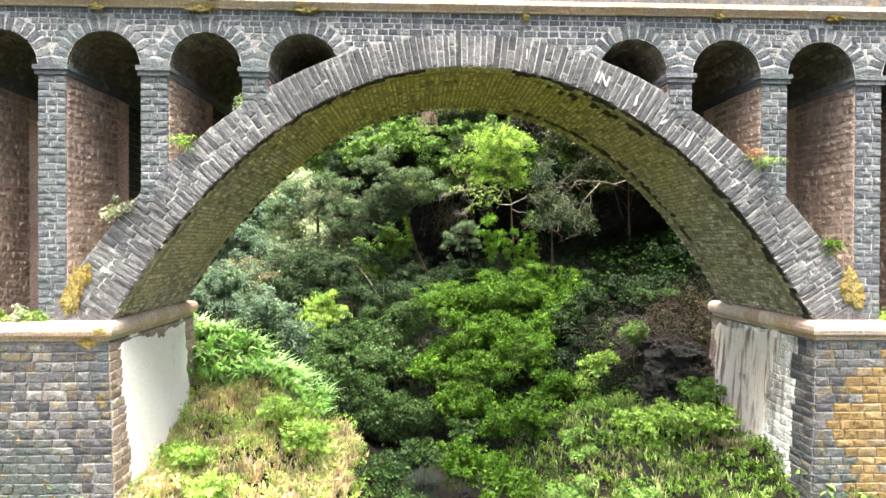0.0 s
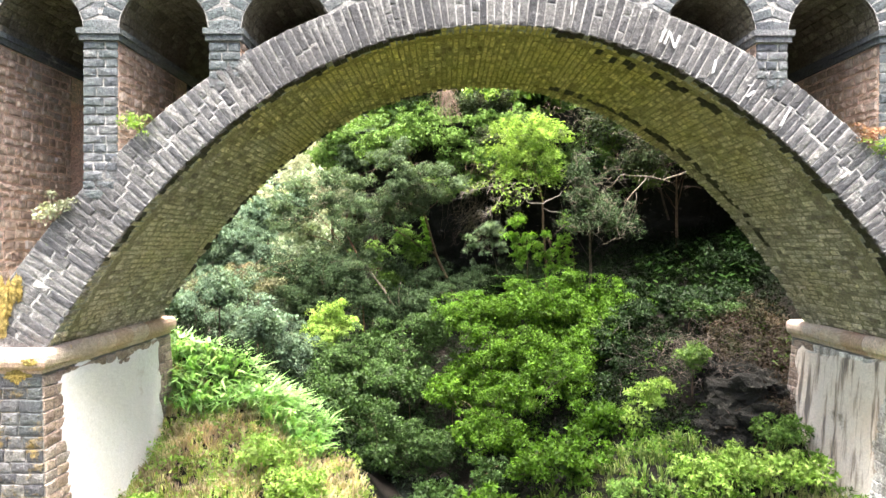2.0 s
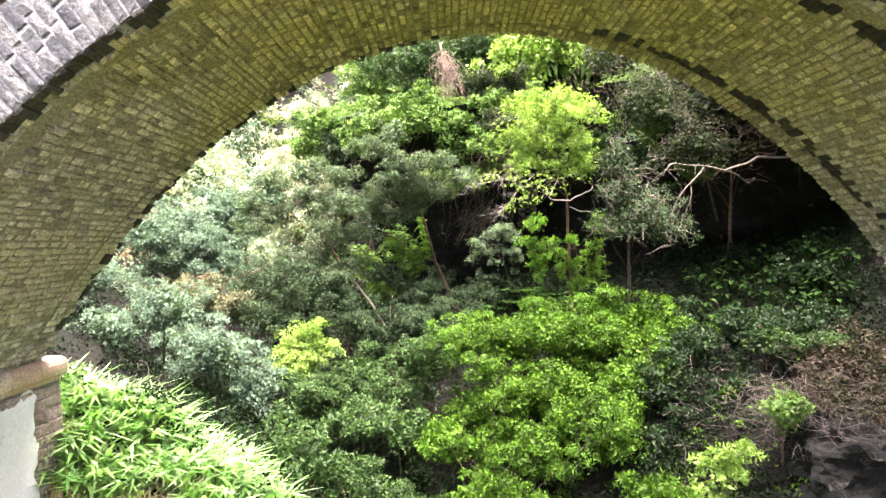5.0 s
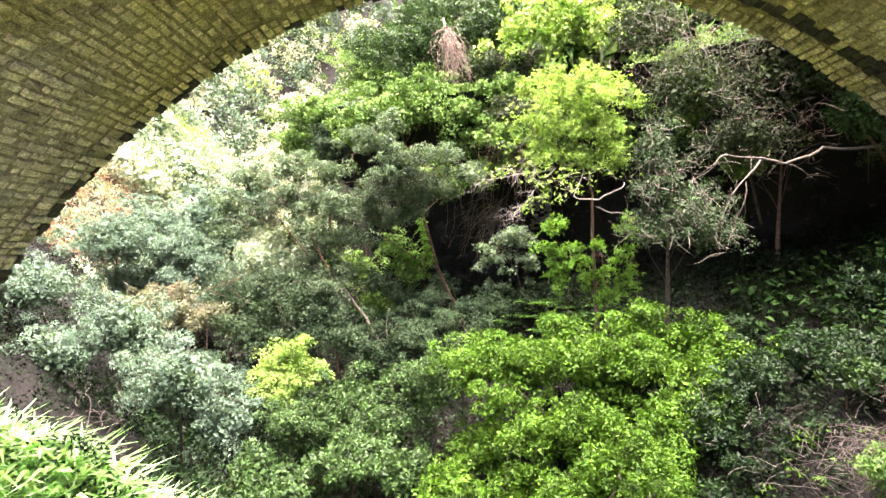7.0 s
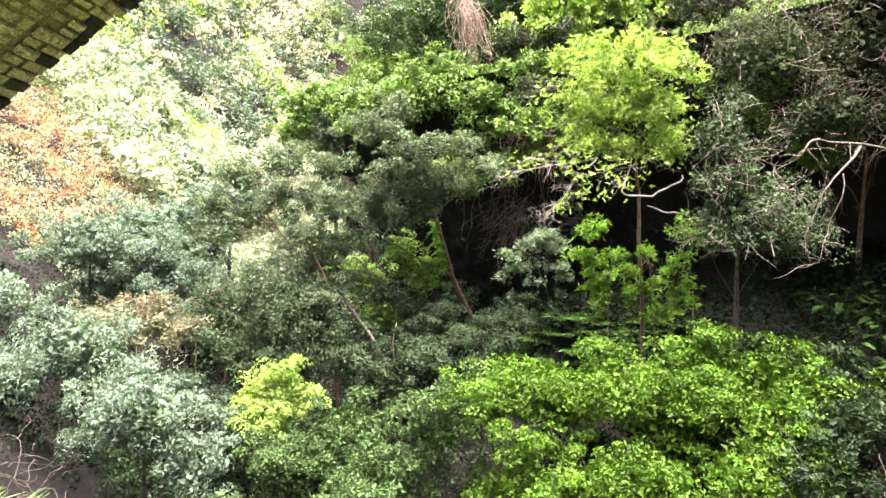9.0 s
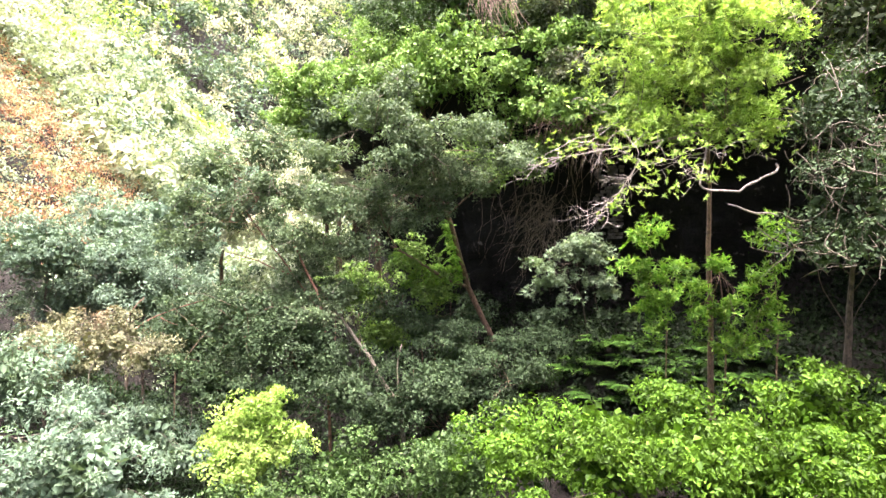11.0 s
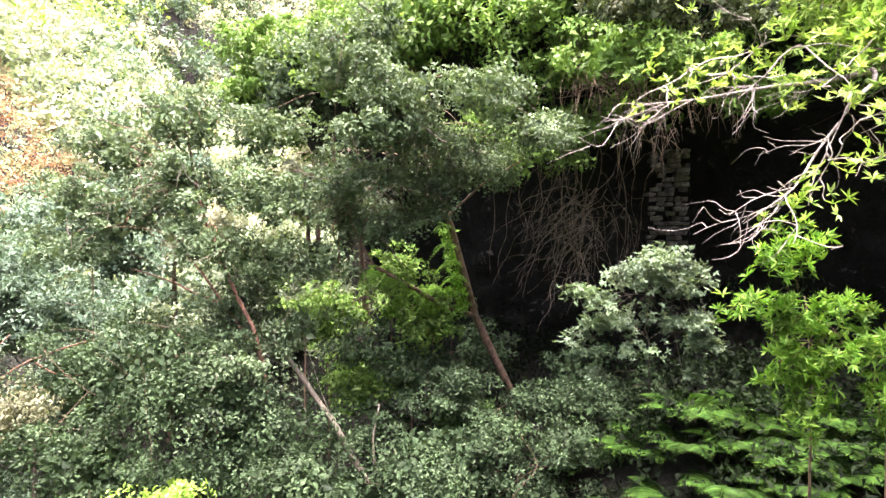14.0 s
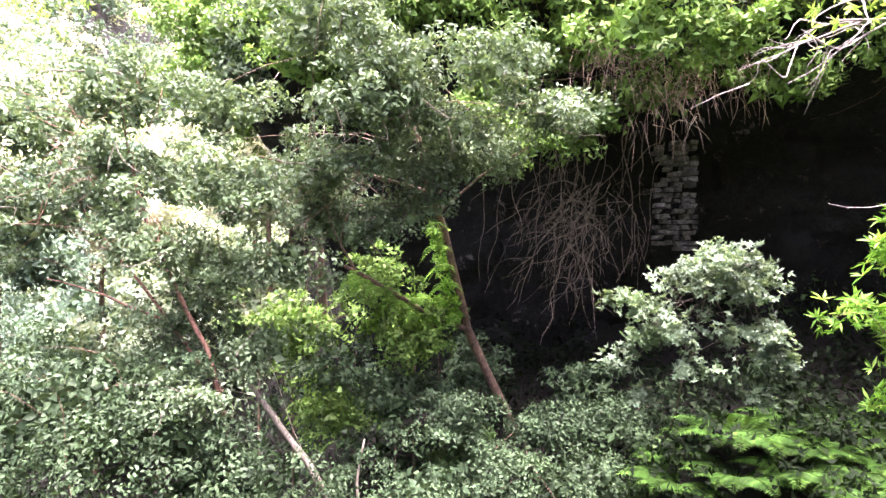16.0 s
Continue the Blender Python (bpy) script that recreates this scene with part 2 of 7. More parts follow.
L_GREY = leaf_mat("grey-green leaf", [(0.056, 0.09, 0.044), (0.094, 0.14, 0.07), (0.148, 0.2, 0.112)], patch=(0.076, 0.118, 0.052), through=0.25, gloss=0.1)
L_BLUE = leaf_mat("blue-green leaf", [(0.066, 0.112, 0.072), (0.112, 0.172, 0.11), (0.172, 0.24, 0.165)], patch=(0.11, 0.17, 0.09), through=0.18, gloss=0.1)
L_SILVER = leaf_mat("silvery leaf", [(0.0844, 0.124, 0.077), (0.131, 0.184, 0.114), (0.192, 0.254, 0.161)], patch=(0.124, 0.192, 0.0869), through=0.28, gloss=0.08)
# Lightened leaf copies: valley haze and sunlight are put into their colour.
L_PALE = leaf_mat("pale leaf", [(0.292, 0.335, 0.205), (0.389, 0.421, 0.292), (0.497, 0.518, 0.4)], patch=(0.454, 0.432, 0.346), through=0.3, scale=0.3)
L_HAZE = leaf_mat("hazed leaf", [(0.189, 0.252, 0.147), (0.263, 0.326, 0.21), (0.357, 0.41, 0.294)], patch=(0.21, 0.273, 0.126), through=0.3, scale=0.3)
L_DULL = leaf_mat("dull leaf", [(0.028, 0.043, 0.018), (0.048, 0.068, 0.03), (0.08, 0.105, 0.052)], patch=(0.058, 0.058, 0.032), through=0.2, gloss=0.08)
# Darker copy of the grey-green leaf, with low shrubs' shade put in.
L_SAGE = leaf_mat("sage leaf", [(0.026, 0.047, 0.021), (0.048, 0.08, 0.036), (0.086, 0.13, 0.064)], patch=(0.042, 0.072, 0.028), through=0.18, gloss=0.1)
L_BROWN = leaf_mat("withered leaf", [(0.0228, 0.0163, 0.0111), (0.0488, 0.0351, 0.024), (0.091, 0.0683, 0.0455)], patch=(0.0325, 0.039, 0.0163), rough=0.7, through=0.15, gloss=0.1)
L_DRY = leaf_mat("dry leaf", [(0.1, 0.112, 0.055), (0.165, 0.175, 0.095), (0.25, 0.25, 0.15)], patch=(0.17, 0.12, 0.075), rough=0.7, through=0.2, gloss=0.1, scale=0.7)
L_RED = leaf_mat("red bracken", [(0.22, 0.08, 0.045), (0.31, 0.16, 0.095), (0.36, 0.28, 0.17)], patch=(0.24, 0.26, 0.12), scale=0.5, rough=0.7, gloss=0.1)
# Tones hold the shade under the trees, far below green leaf colour.
L_UNDER = leaf_mat("shaded undergrowth leaf", [(0.00299, 0.00689, 0.0021), (0.00599, 0.0126, 0.0036), (0.0126, 0.0225, 0.00719)], patch=(0.00719, 0.0134, 0.0042), through=0.15, gloss=0.08, rough=0.7)
# Darkened copies of the dark leaf; the hollow's shade is in their tones.
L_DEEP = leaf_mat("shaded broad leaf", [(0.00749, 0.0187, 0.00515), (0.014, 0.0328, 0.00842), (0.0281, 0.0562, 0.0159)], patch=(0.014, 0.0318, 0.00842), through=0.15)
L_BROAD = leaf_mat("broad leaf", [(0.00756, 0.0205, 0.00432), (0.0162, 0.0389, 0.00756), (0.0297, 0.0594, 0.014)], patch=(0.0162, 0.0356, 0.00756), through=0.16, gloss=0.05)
L_VINE = leaf_mat("creeper leaf", [(0.07, 0.18, 0.018), (0.135, 0.29, 0.032), (0.25, 0.4, 0.075)], through=0.4)
L_GRASS = leaf_mat("grass blade", [(0.22, 0.344, 0.055), (0.399, 0.495, 0.11), (0.66, 0.633, 0.275)], patch=(0.688, 0.536, 0.357), scale=0.6, through=0.3)
L_HAY = leaf_mat("dry grass blade", [(0.42, 0.33, 0.21), (0.58, 0.48, 0.31), (0.68, 0.6, 0.42)], patch=(0.55, 0.36, 0.27), scale=0.5, through=0.35, gloss=0.1)
L_TURF = leaf_mat("turf blade", [(0.096, 0.18, 0.036), (0.18, 0.288, 0.06), (0.36, 0.396, 0.168)], patch=(0.288, 0.24, 0.144), scale=0.6, through=0.3)
L_STRAP = leaf_mat("strap leaf", [(0.166, 0.344, 0.0828), (0.304, 0.524, 0.152), (0.58, 0.773, 0.414)], through=0.35, gloss=0.5, rough=0.35)
L_FERN = leaf_mat("fern frond", [(0.0185, 0.0505, 0.00842), (0.0379, 0.0929, 0.0135), (0.0719, 0.143, 0.0236)], through=0.3)
M_BARK = bark_mat("brown bark", (0.062, 0.0372, 0.0211), (0.18, 0.115, 0.0694))
M_BARK_RED = bark_mat("red bark", (0.109, 0.0476, 0.0272), (0.245, 0.129, 0.0816))
M_BARK_PALE = bark_mat("pale bark", (0.14, 0.115, 0.085), (0.34, 0.29, 0.22))
M_LIMB = bark_mat("weathered bark", (0.07, 0.056, 0.038), (0.17, 0.145, 0.105))
M_TWIG = bark_mat("dead twig", (0.14, 0.09, 0.06), (0.32, 0.225, 0.165))
M_BARK_DARK = bark_mat("dark bark", (0.035, 0.026, 0.018), (0.12, 0.09, 0.062))
M_BLEACHED = bark_mat("bleached twig", (0.144, 0.119, 0.101), (0.331, 0.288, 0.252))
M_STRAW = bark_mat("dry straw", (0.2, 0.13, 0.085), (0.44, 0.33, 0.22))
M_BRUSH = bark_mat("brushwood", (0.05, 0.037, 0.029), (0.17, 0.13, 0.105))
M_WATER, _n, _l = nodes("stream water")
_n["Principled BSDF"].inputs["Base Color"].default_value = (0.02, 0.025, 0.02, 1)
_n["Principled BSDF"].inputs["Roughness"].default_value = 0.08
_b = _n.new("ShaderNodeBump")
_b.inputs["Strength"].default_value = 0.3
_l.new(noise_node(_n, _l, 3.0, 4, 0.6, _n.new("ShaderNodeNewGeometry").outputs["Position"]), _b.inputs["Height"])
_l.new(_b.outputs[0], _n["Principled BSDF"].inputs["Normal"])

# ---- the viaduct ----
def mesh_of(name, verts, faces, material, smooth=False):
    me = bpy.data.meshes.new(name)
    me.from_pydata([tuple(v) for v in verts], [], [tuple(f) for f in faces])
    me.materials.append(material)
    if smooth:
        me.polygons.foreach_set("use_smooth", [True] * len(me.polygons))
    me.update()
    return me


def child(name, data, parent, label="", m=None):
    ob = new(name, data)
    ob.parent = parent
    if m is not None:
        ob.matrix_basis = m
    return tagged(ob, label)


class Build:
    """Gathers boxes and prisms into one mesh."""
    def __init__(self):
        self.v, self.f = [], []

    def hexa(self, p):
        """Eight corners: four of the near face counter-clockwise, then the far four alike."""
        k = len(self.v)
        self.v += p
        self.f += [(k, k + 1, k + 2, k + 3), (k + 7, k + 6, k + 5, k + 4), (k, k + 4, k + 5, k + 1), (k + 1, k + 5, k + 6, k + 2), (k + 2, k + 6, k + 7, k + 3), (k + 3, k + 7, k + 4, k)]

    def box(self, u0, u1, v0, v1, z0, z1):
        self.hexa([(u0, v0, z0), (u1, v0, z0), (u1, v0, z1), (u0, v0, z1), (u0, v1, z0), (u1, v1, z0), (u1, v1, z1), (u0, v1, z1)])

    def mesh(self, name, material):
        return mesh_of(name, self.v, self.f, material)


def shell(name, stations, material):
    """One closed body through stations of four corners each."""
    vs = [c for st in stations for c in st]
    fs = [(0, 1, 2, 3), tuple(len(vs) - 1 - k for k in range(4))]
    for k in range(len(stations) - 1):
        for j in range(4):
            a, c = 4 * k + j, 4 * k + (j + 1) % 4
            fs.append((a, a + 4, c + 4, c))
    me = mesh_of(name, vs, fs, material)
    bm = bmesh.new()
    bm.from_mesh(me)
    bmesh.ops.recalc_face_normals(bm, faces=bm.faces)
    bm.to_mesh(me)
    bm.free()
    return me


HALF, BACK = 8.34, 4.5                       # half span at the springing; depth of the vault
CROWN, SPRING = 14.17, 8.1
DECK = 15.42
OPEN_R, OPEN_Z = 0.83, 14.06                 # spandrel openings: radius, springing height
OPEN_AT = [s * c for c in (3.88, 6.13, 8.44, 10.75, 13.06) for s in (-1, 1)]


def z_in(u):
    return CROWN - 0.0715 * u * u - 0.00023 * u ** 4


def slope_in(u):
    return -0.143 * u - 0.00092 * u ** 3


def ring_t(u):
    return 0.81 + 0.52 * min(abs(u) / HALF, 1.0) ** 2.2


def normal_in(u):
    s = slope_in(u)
    q = math.hypot(1, s)
    return -s / q, 1 / q


def ring_point(u, r):
    """A point r outwards from the soffit at u, in the plane of the face."""
    a, b = normal_in(u)
    return u + a * r, z_in(u) + b * r


EXT = [ring_point(-HALF + 2 * HALF * k / 200, ring_t(-HALF + 2 * HALF * k / 200)) for k in range(201)]


def z_ext(u):
    return float(np.interp(u, [p[0] for p in EXT], [p[1] for p in EXT], left=SPRING, right=SPRING))


bridge = tagged(new("viaduct"), "old arched viaduct of dark grey basalt blocks with pale mortar", "bridge")
bridge.matrix_basis = pose(0.62, 14.15, 0, 0, 0, 2.0)

# arc-length table of the soffit
ARC_U = np.linspace(-HALF, HALF, 801)
ARC_S = np.concatenate([[0], np.cumsum(np.hypot(np.diff(ARC_U), np.diff([z_in(u) for u in ARC_U])))])
ARC_LEN = float(ARC_S[-1])

# ring core, set back behind the voussoirs, and the vault's bed of mortar
def ring_station(u, r0, r1, v0, v1):
    (x0, z0), (x1, z1) = ring_point(u, r0), ring_point(u, r1)
    return [(x0, v0, z0), (x0, v1, z0), (x1, v1, z1), (x1, v0, z1)]


ARC_STEPS = [-HALF + 2 * HALF * k / 100 for k in range(101)]
ring = child("arch_ring", shell("arch_ring", [ring_station(u, 0.025, ring_t(u) - 0.015, 0.008, 0.4) for u in ARC_STEPS], M_MORTAR), bridge, "deep ring of narrow radiating stones")
vault = child("vault", shell("vault", [ring_station(u, 0.05, ring_t(u) - 0.02, 0.4, BACK) for u in ARC_STEPS], M_SOFFIT_JOINT), bridge, "vault soffit stained ochre and green")

for s in (-1, 1):                              # springers that seat the ring on the abutments
    ex, ez = ring_point(s * HALF, ring_t(HALF))
    sk = [(s * HALF, SPRING + 0.01), (ex + s * 0.04, SPRING + 0.01), (ex + s * 0.02, ez - 0.02), (s * (HALF + 0.03), SPRING + 0.03)]
    child("springer", shell("springer", [[(x, v, z) for x, z in sk] for v in (-0.03, BACK)], M_RING), bridge, "wedge-shaped springer stone")

# spandrel wall over the ring and the openings
wall = []
us = sorted(set([round(-16 + 0.09 * k, 3) for k in range(357)] + [round(c + s * OPEN_R, 3) for c in OPEN_AT for s in (-1, 1)]))


def wall_low(u, inside):
    base = OPEN_Z
    if inside is not None:
        base = OPEN_Z + math.sqrt(max(OPEN_R ** 2 - (u - inside) ** 2, 0))
    return max(base, z_ext(u) - 0.05)


for ua, ub in zip(us, us[1:]):
    mid = (ua + ub) / 2
    inside = next((c for c in OPEN_AT if abs(mid - c) < OPEN_R), None)
    la, lb = wall_low(ua, inside), wall_low(ub, inside)
    for u, low in ((ua, la), (ub, lb)):
        wall.append([(u, 0.012, low), (u, BACK, low), (u, BACK, DECK), (u, 0.012, DECK)])
spandrel = child("spandrel_wall", shell("spandrel_wall", wall, M_MORTAR), bridge, "coursed wall pierced by small round arches")
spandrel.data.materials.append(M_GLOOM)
# Inward faces take the darker stone, standing for shade in the openings.
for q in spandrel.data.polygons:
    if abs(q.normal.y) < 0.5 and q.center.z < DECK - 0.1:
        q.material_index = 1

# piers between the openings, with a passage through their middle
piers = []
edges = sorted(OPEN_AT)
for c0, c1 in zip(edges, edges[1:]):
    if c0 < 0 < c1:
        continue
    u0, u1 = c0 + OPEN_R, c1 - OPEN_R
    low = min(z_ext(u0), z_ext(u1)) - 0.3
    a, c, gap = u0 + 0.02, u1 - 0.02, max(13.3, low + 0.05)
    side = [(0.01, low), (2.35, low), (2.35, gap), (2.95, gap), (2.95, low), (BACK, low), (BACK, OPEN_Z), (0.01, OPEN_Z)]
    vs = [(a, v, z) for v, z in side] + [(c, v, z) for v, z in side]
    me = mesh_of("spandrel_pier", vs, [tuple(range(8)), tuple(reversed(range(8, 16)))] + [(k, 8 + k, 8 + (k + 1) % 8, (k + 1) % 8) for k in range(8)], M_RUBBLE_JOINT)
    me.materials.append(M_MORTAR)
    me.polygons[9].material_index = 1
    pier = child("spandrel_pier", me, bridge, "slender square pier, grey face and reddish rubble sides")
    piers.append((pier, u0, u1, low))
    b = Build()
    b.box(u0 - 0.04, u1 + 0.04, -0.05, BACK + 0.05, OPEN_Z - 0.2, OPEN_Z - 0.09)
    b.box(u0 - 0.075, u1 + 0.075, -0.085, BACK + 0.08, OPEN_Z - 0.09, OPEN_Z + 0.015)
    child("capital", b.mesh("capital", M_PIER), pier, "plain projecting stone cap")

# cornice and parapet
def sweep(path, profile, material, name, closed_ends=True):
    """Carries an (out, up) profile along a path of (x, y, z, nx, ny) stations."""
    vs, fs, m = [], [], len(profile)
    for x, y, z, nx, ny in path:
        vs += [(x + nx * o, y + ny * o, z + h) for o, h in profile]
    for k in range(len(path) - 1):
        for j in range(m):
            a, c = k * m + j, k * m + (j + 1) % m
            fs.append((a, c, c + m, a + m))
    if closed_ends:
        fs += [tuple(range(m)), tuple(reversed(range((len(path) - 1) * m, len(path) * m)))]
    me = mesh_of(name, vs, fs, material)
    bm = bmesh.new()
    bm.from_mesh(me)
    bmesh.ops.recalc_face_normals(bm, faces=bm.faces)
    bm.to_mesh(me)
    bm.free()
    return me


b = Build()
b.box(-16, 16, 0.06, BACK - 0.06, DECK, 16.45)
parapet = child("parapet", b.mesh("parapet", M_ABUT), bridge, "low parapet over the cornice")
LEDGE = [(-0.5, 0.0), (0.06, 0.0), (0.08, 0.03), (0.17, 0.1), (0.2, 0.13), (0.2, 0.24), (0.05, 0.3), (-0.5, 0.3)]
rng = random.Random(11)
x = -16.0
cornice = child("cornice", mesh_of("cornice", [(-16, 0.0, DECK + 0.02), (16, 0.0, DECK + 0.02), (16, 0.0, DECK + 0.26), (-16, 0.0, DECK + 0.26)] + [(-16, 0.3, DECK + 0.02), (16, 0.3, DECK + 0.02), (16, 0.3, DECK + 0.26), (-16, 0.3, DECK + 0.26)],
                [(0, 1, 2, 3), (7, 6, 5, 4), (0, 4, 5, 1), (2, 6, 7, 3)], M_MORTAR), bridge, "projecting stone string course with lichen")
while x < 16:
    w = rng.uniform(0.9, 1.3)
    child("coping_stone", sweep([(x + 0.006, 0.0, DECK + rng.uniform(-0.006, 0.006), 0, -1), (min(x + w, 16) - 0.006, 0.0, DECK, 0, -1)], LEDGE, M_COPING, "coping_stone"), cornice)
    x += w

# abutments: battered masses with a rounded impost moulding
ABUT_BACK, ABUT_LOW = 4.95, 0.0
BATTER = 0.08


def out_at(z):
    """How far an abutment's face stands out at height z."""
    return BATTER * (SPRING - 0.02 - z)



def abutment(side):
    s = side
    name = "abutment"
    f = 8.3
    top, low = SPRING - 0.02, ABUT_LOW
    inner_t, inner_b = s * f, s * (f - out_at(ABUT_LOW))
    b = Build()
    ua, ub = sorted((0, 1))
    pts = [(inner_b, -0.1 - out_at(low), low), (s * 17, -0.1 - out_at(low), low), (s * 17, -0.1, top), (inner_t, -0.1, top),
           (inner_b, ABUT_BACK + 0.2, low), (s * 17, ABUT_BACK + 0.2, low), (s * 17, ABUT_BACK, top), (inner_t, ABUT_BACK, top)]
    b.hexa(pts)
    me = b.mesh(name, M_JOINT)
    bm = bmesh.new()
    bm.from_mesh(me)
    bmesh.ops.recalc_face_normals(bm, faces=bm.faces)
    bm.to_mesh(me)
    bm.free()
    ob = child(name, me, bridge, "battered stone abutment with lime-washed inner face" if s < 0 else "battered stone abutment with worn plaster and ochre lichen")
    ROLL = [(-0.25, -0.38), (0.0, -0.38), (0.05, -0.36), (0.065, -0.3), (0.06, -0.285), (0.12, -0.27), (0.17, -0.22), (0.195, -0.13), (0.19, -0.03), (0.15, 0.05), (0.08, 0.09), (-0.3, 0.1)]
    z = SPRING + 0.03
    n = 7
    for k in range(n):                         # along the inner face
        v0 = -0.1 + (ABUT_BACK + 0.1) * k / n
        v1 = -0.1 + (ABUT_BACK + 0.1) * (k + 1) / n
        n0 = (-s, -1) if k == 0 else (-s, 0)
        n1 = (-s, 0.15) if k == n - 1 else (-s, 0)
        child("impost_stone", sweep([(s * f, v0 + 0.005, z, *n0), (s * f, v1 - 0.005, z, *n1)], ROLL, M_COPING, "impost_stone"), ob)
    for k in range(9):                         # along the front
        a, c = f + k * 0.98, f + (k + 1) * 0.98
        n0 = (-s, -1) if k == 0 else (0, -1)
        child("impost_stone", sweep([(s * (a + 0.005), -0.1, z, *n0), (s * (c - 0.005), -0.1, z, 0, -1)], ROLL, M_COPING, "impost_stone"), ob)
    return ob


abut_left, abut_right = abutment(-1), abutment(1)


def plaster(ob, side, v0, v1, z0, z1, material, name, label, seed):
    """A thin coat on the inner face, feathering out along a worn edge."""
    s, f = side, 8.3
    nv, nz = 64, 72
    vs, fs = [], []
    for i in range(nv + 1):
        for j in range(nz + 1):
            a, h = i / nv, j / nz
            v = v0 + (v1 - v0) * a
            z = z0 + (z1 - z0) * h
            wear = 0.3 * noise.noise((seed, z * 1.3, v * 0.4)) + 0.14 * noise.noise((v * 1.2, seed, z * 4.1)) + 0.06 * noise.noise((v * 5, seed, z * 11))
            edge = min(v - v0, v1 - v, z1 - z) - 0.22 + wear
            out = -0.03 + 0.09 * min(max(edge / 0.1 + 0.3, 0.0), 1.0) + 0.006 * noise.noise((v * 3, z * 3, seed))
            vs.append((s * (f - out_at(z) - out), v, z))
    for i in range(nv):
        for j in range(nz):
            k = i * (nz + 1) + j
            q = (k, k + nz + 1, k + nz + 2, k + 1)
            fs.append(q if s < 0 else q[::-1])
    return child(name, mesh_of(name, vs, fs, material, smooth=True), ob, label)


plaster(abut_left, -1, 0.15, 4.4, 0.2, 7.82, M_PLASTER, "plaster", "white lime-wash on the inner face", 3)
plaster(abut_right, 1, 1.3, 4.75, 0.2, 7.9, M_PLASTER_WORN, "plaster", "old plaster stained by dark runs", 8)

# ---- the ravine ----
STREAM = np.array([(-1, -60), (-1, 0), (-0.6, 12), (-0.8, 20), (-3, 26), (-7.5, 32), (-13, 42), (-18, 60), (-24, 90), (-32, 140), (-44, 260)], float)


def stream_offset(x, y):
    """Signed distance from the stream's line: positive on its right bank."""
    x, y = np.asarray(x, float), np.asarray(y, float)
    best, sign = np.full(x.shape, 1e9), np.ones(x.shape)
    for a, c in zip(STREAM, STREAM[1:]):
        e = c - a
        t = np.clip(((x - a[0]) * e[0] + (y - a[1]) * e[1]) / (e @ e), 0, 1)
        dx, dy = x - a[0] - t * e[0], y - a[1] - t * e[1]
        d = np.hypot(dx, dy)
        s = np.where(e[0] * (y - a[1]) - e[1] * (x - a[0]) < 0, 1.0, -1.0)
        sign = np.where(d < best, s, sign)
        best = np.minimum(best, d)
    return best * sign


CLIFF = np.array([(-18, 92), (-14, 60), (-11, 46), (-7, 39.5), (-3.5, 36.5), (-0.5, 35.0), (3, 34.0), (6, 32.3), (9, 30.2), (13, 28.6), (18, 27.5), (60, 22)], float)


def line_offset(line, x, y):
    """Signed distance from a line: positive to the left of its way."""
    best, sign = np.full(x.shape, 1e9), np.ones(x.shape)
    for a, c in zip(line, line[1:]):
        e = c - a
        t = np.clip(((x - a[0]) * e[0] + (y - a[1]) * e[1]) / (e @ e), 0, 1)
        d = np.hypot(x - a[0] - t * e[0], y - a[1] - t * e[1])
        s = np.where(e[0] * (y - a[1]) - e[1] * (x - a[0]) > 0, 1.0, -1.0)
        sign = np.where(d < best, s, sign)
        best = np.minimum(best, d)
    return best * sign


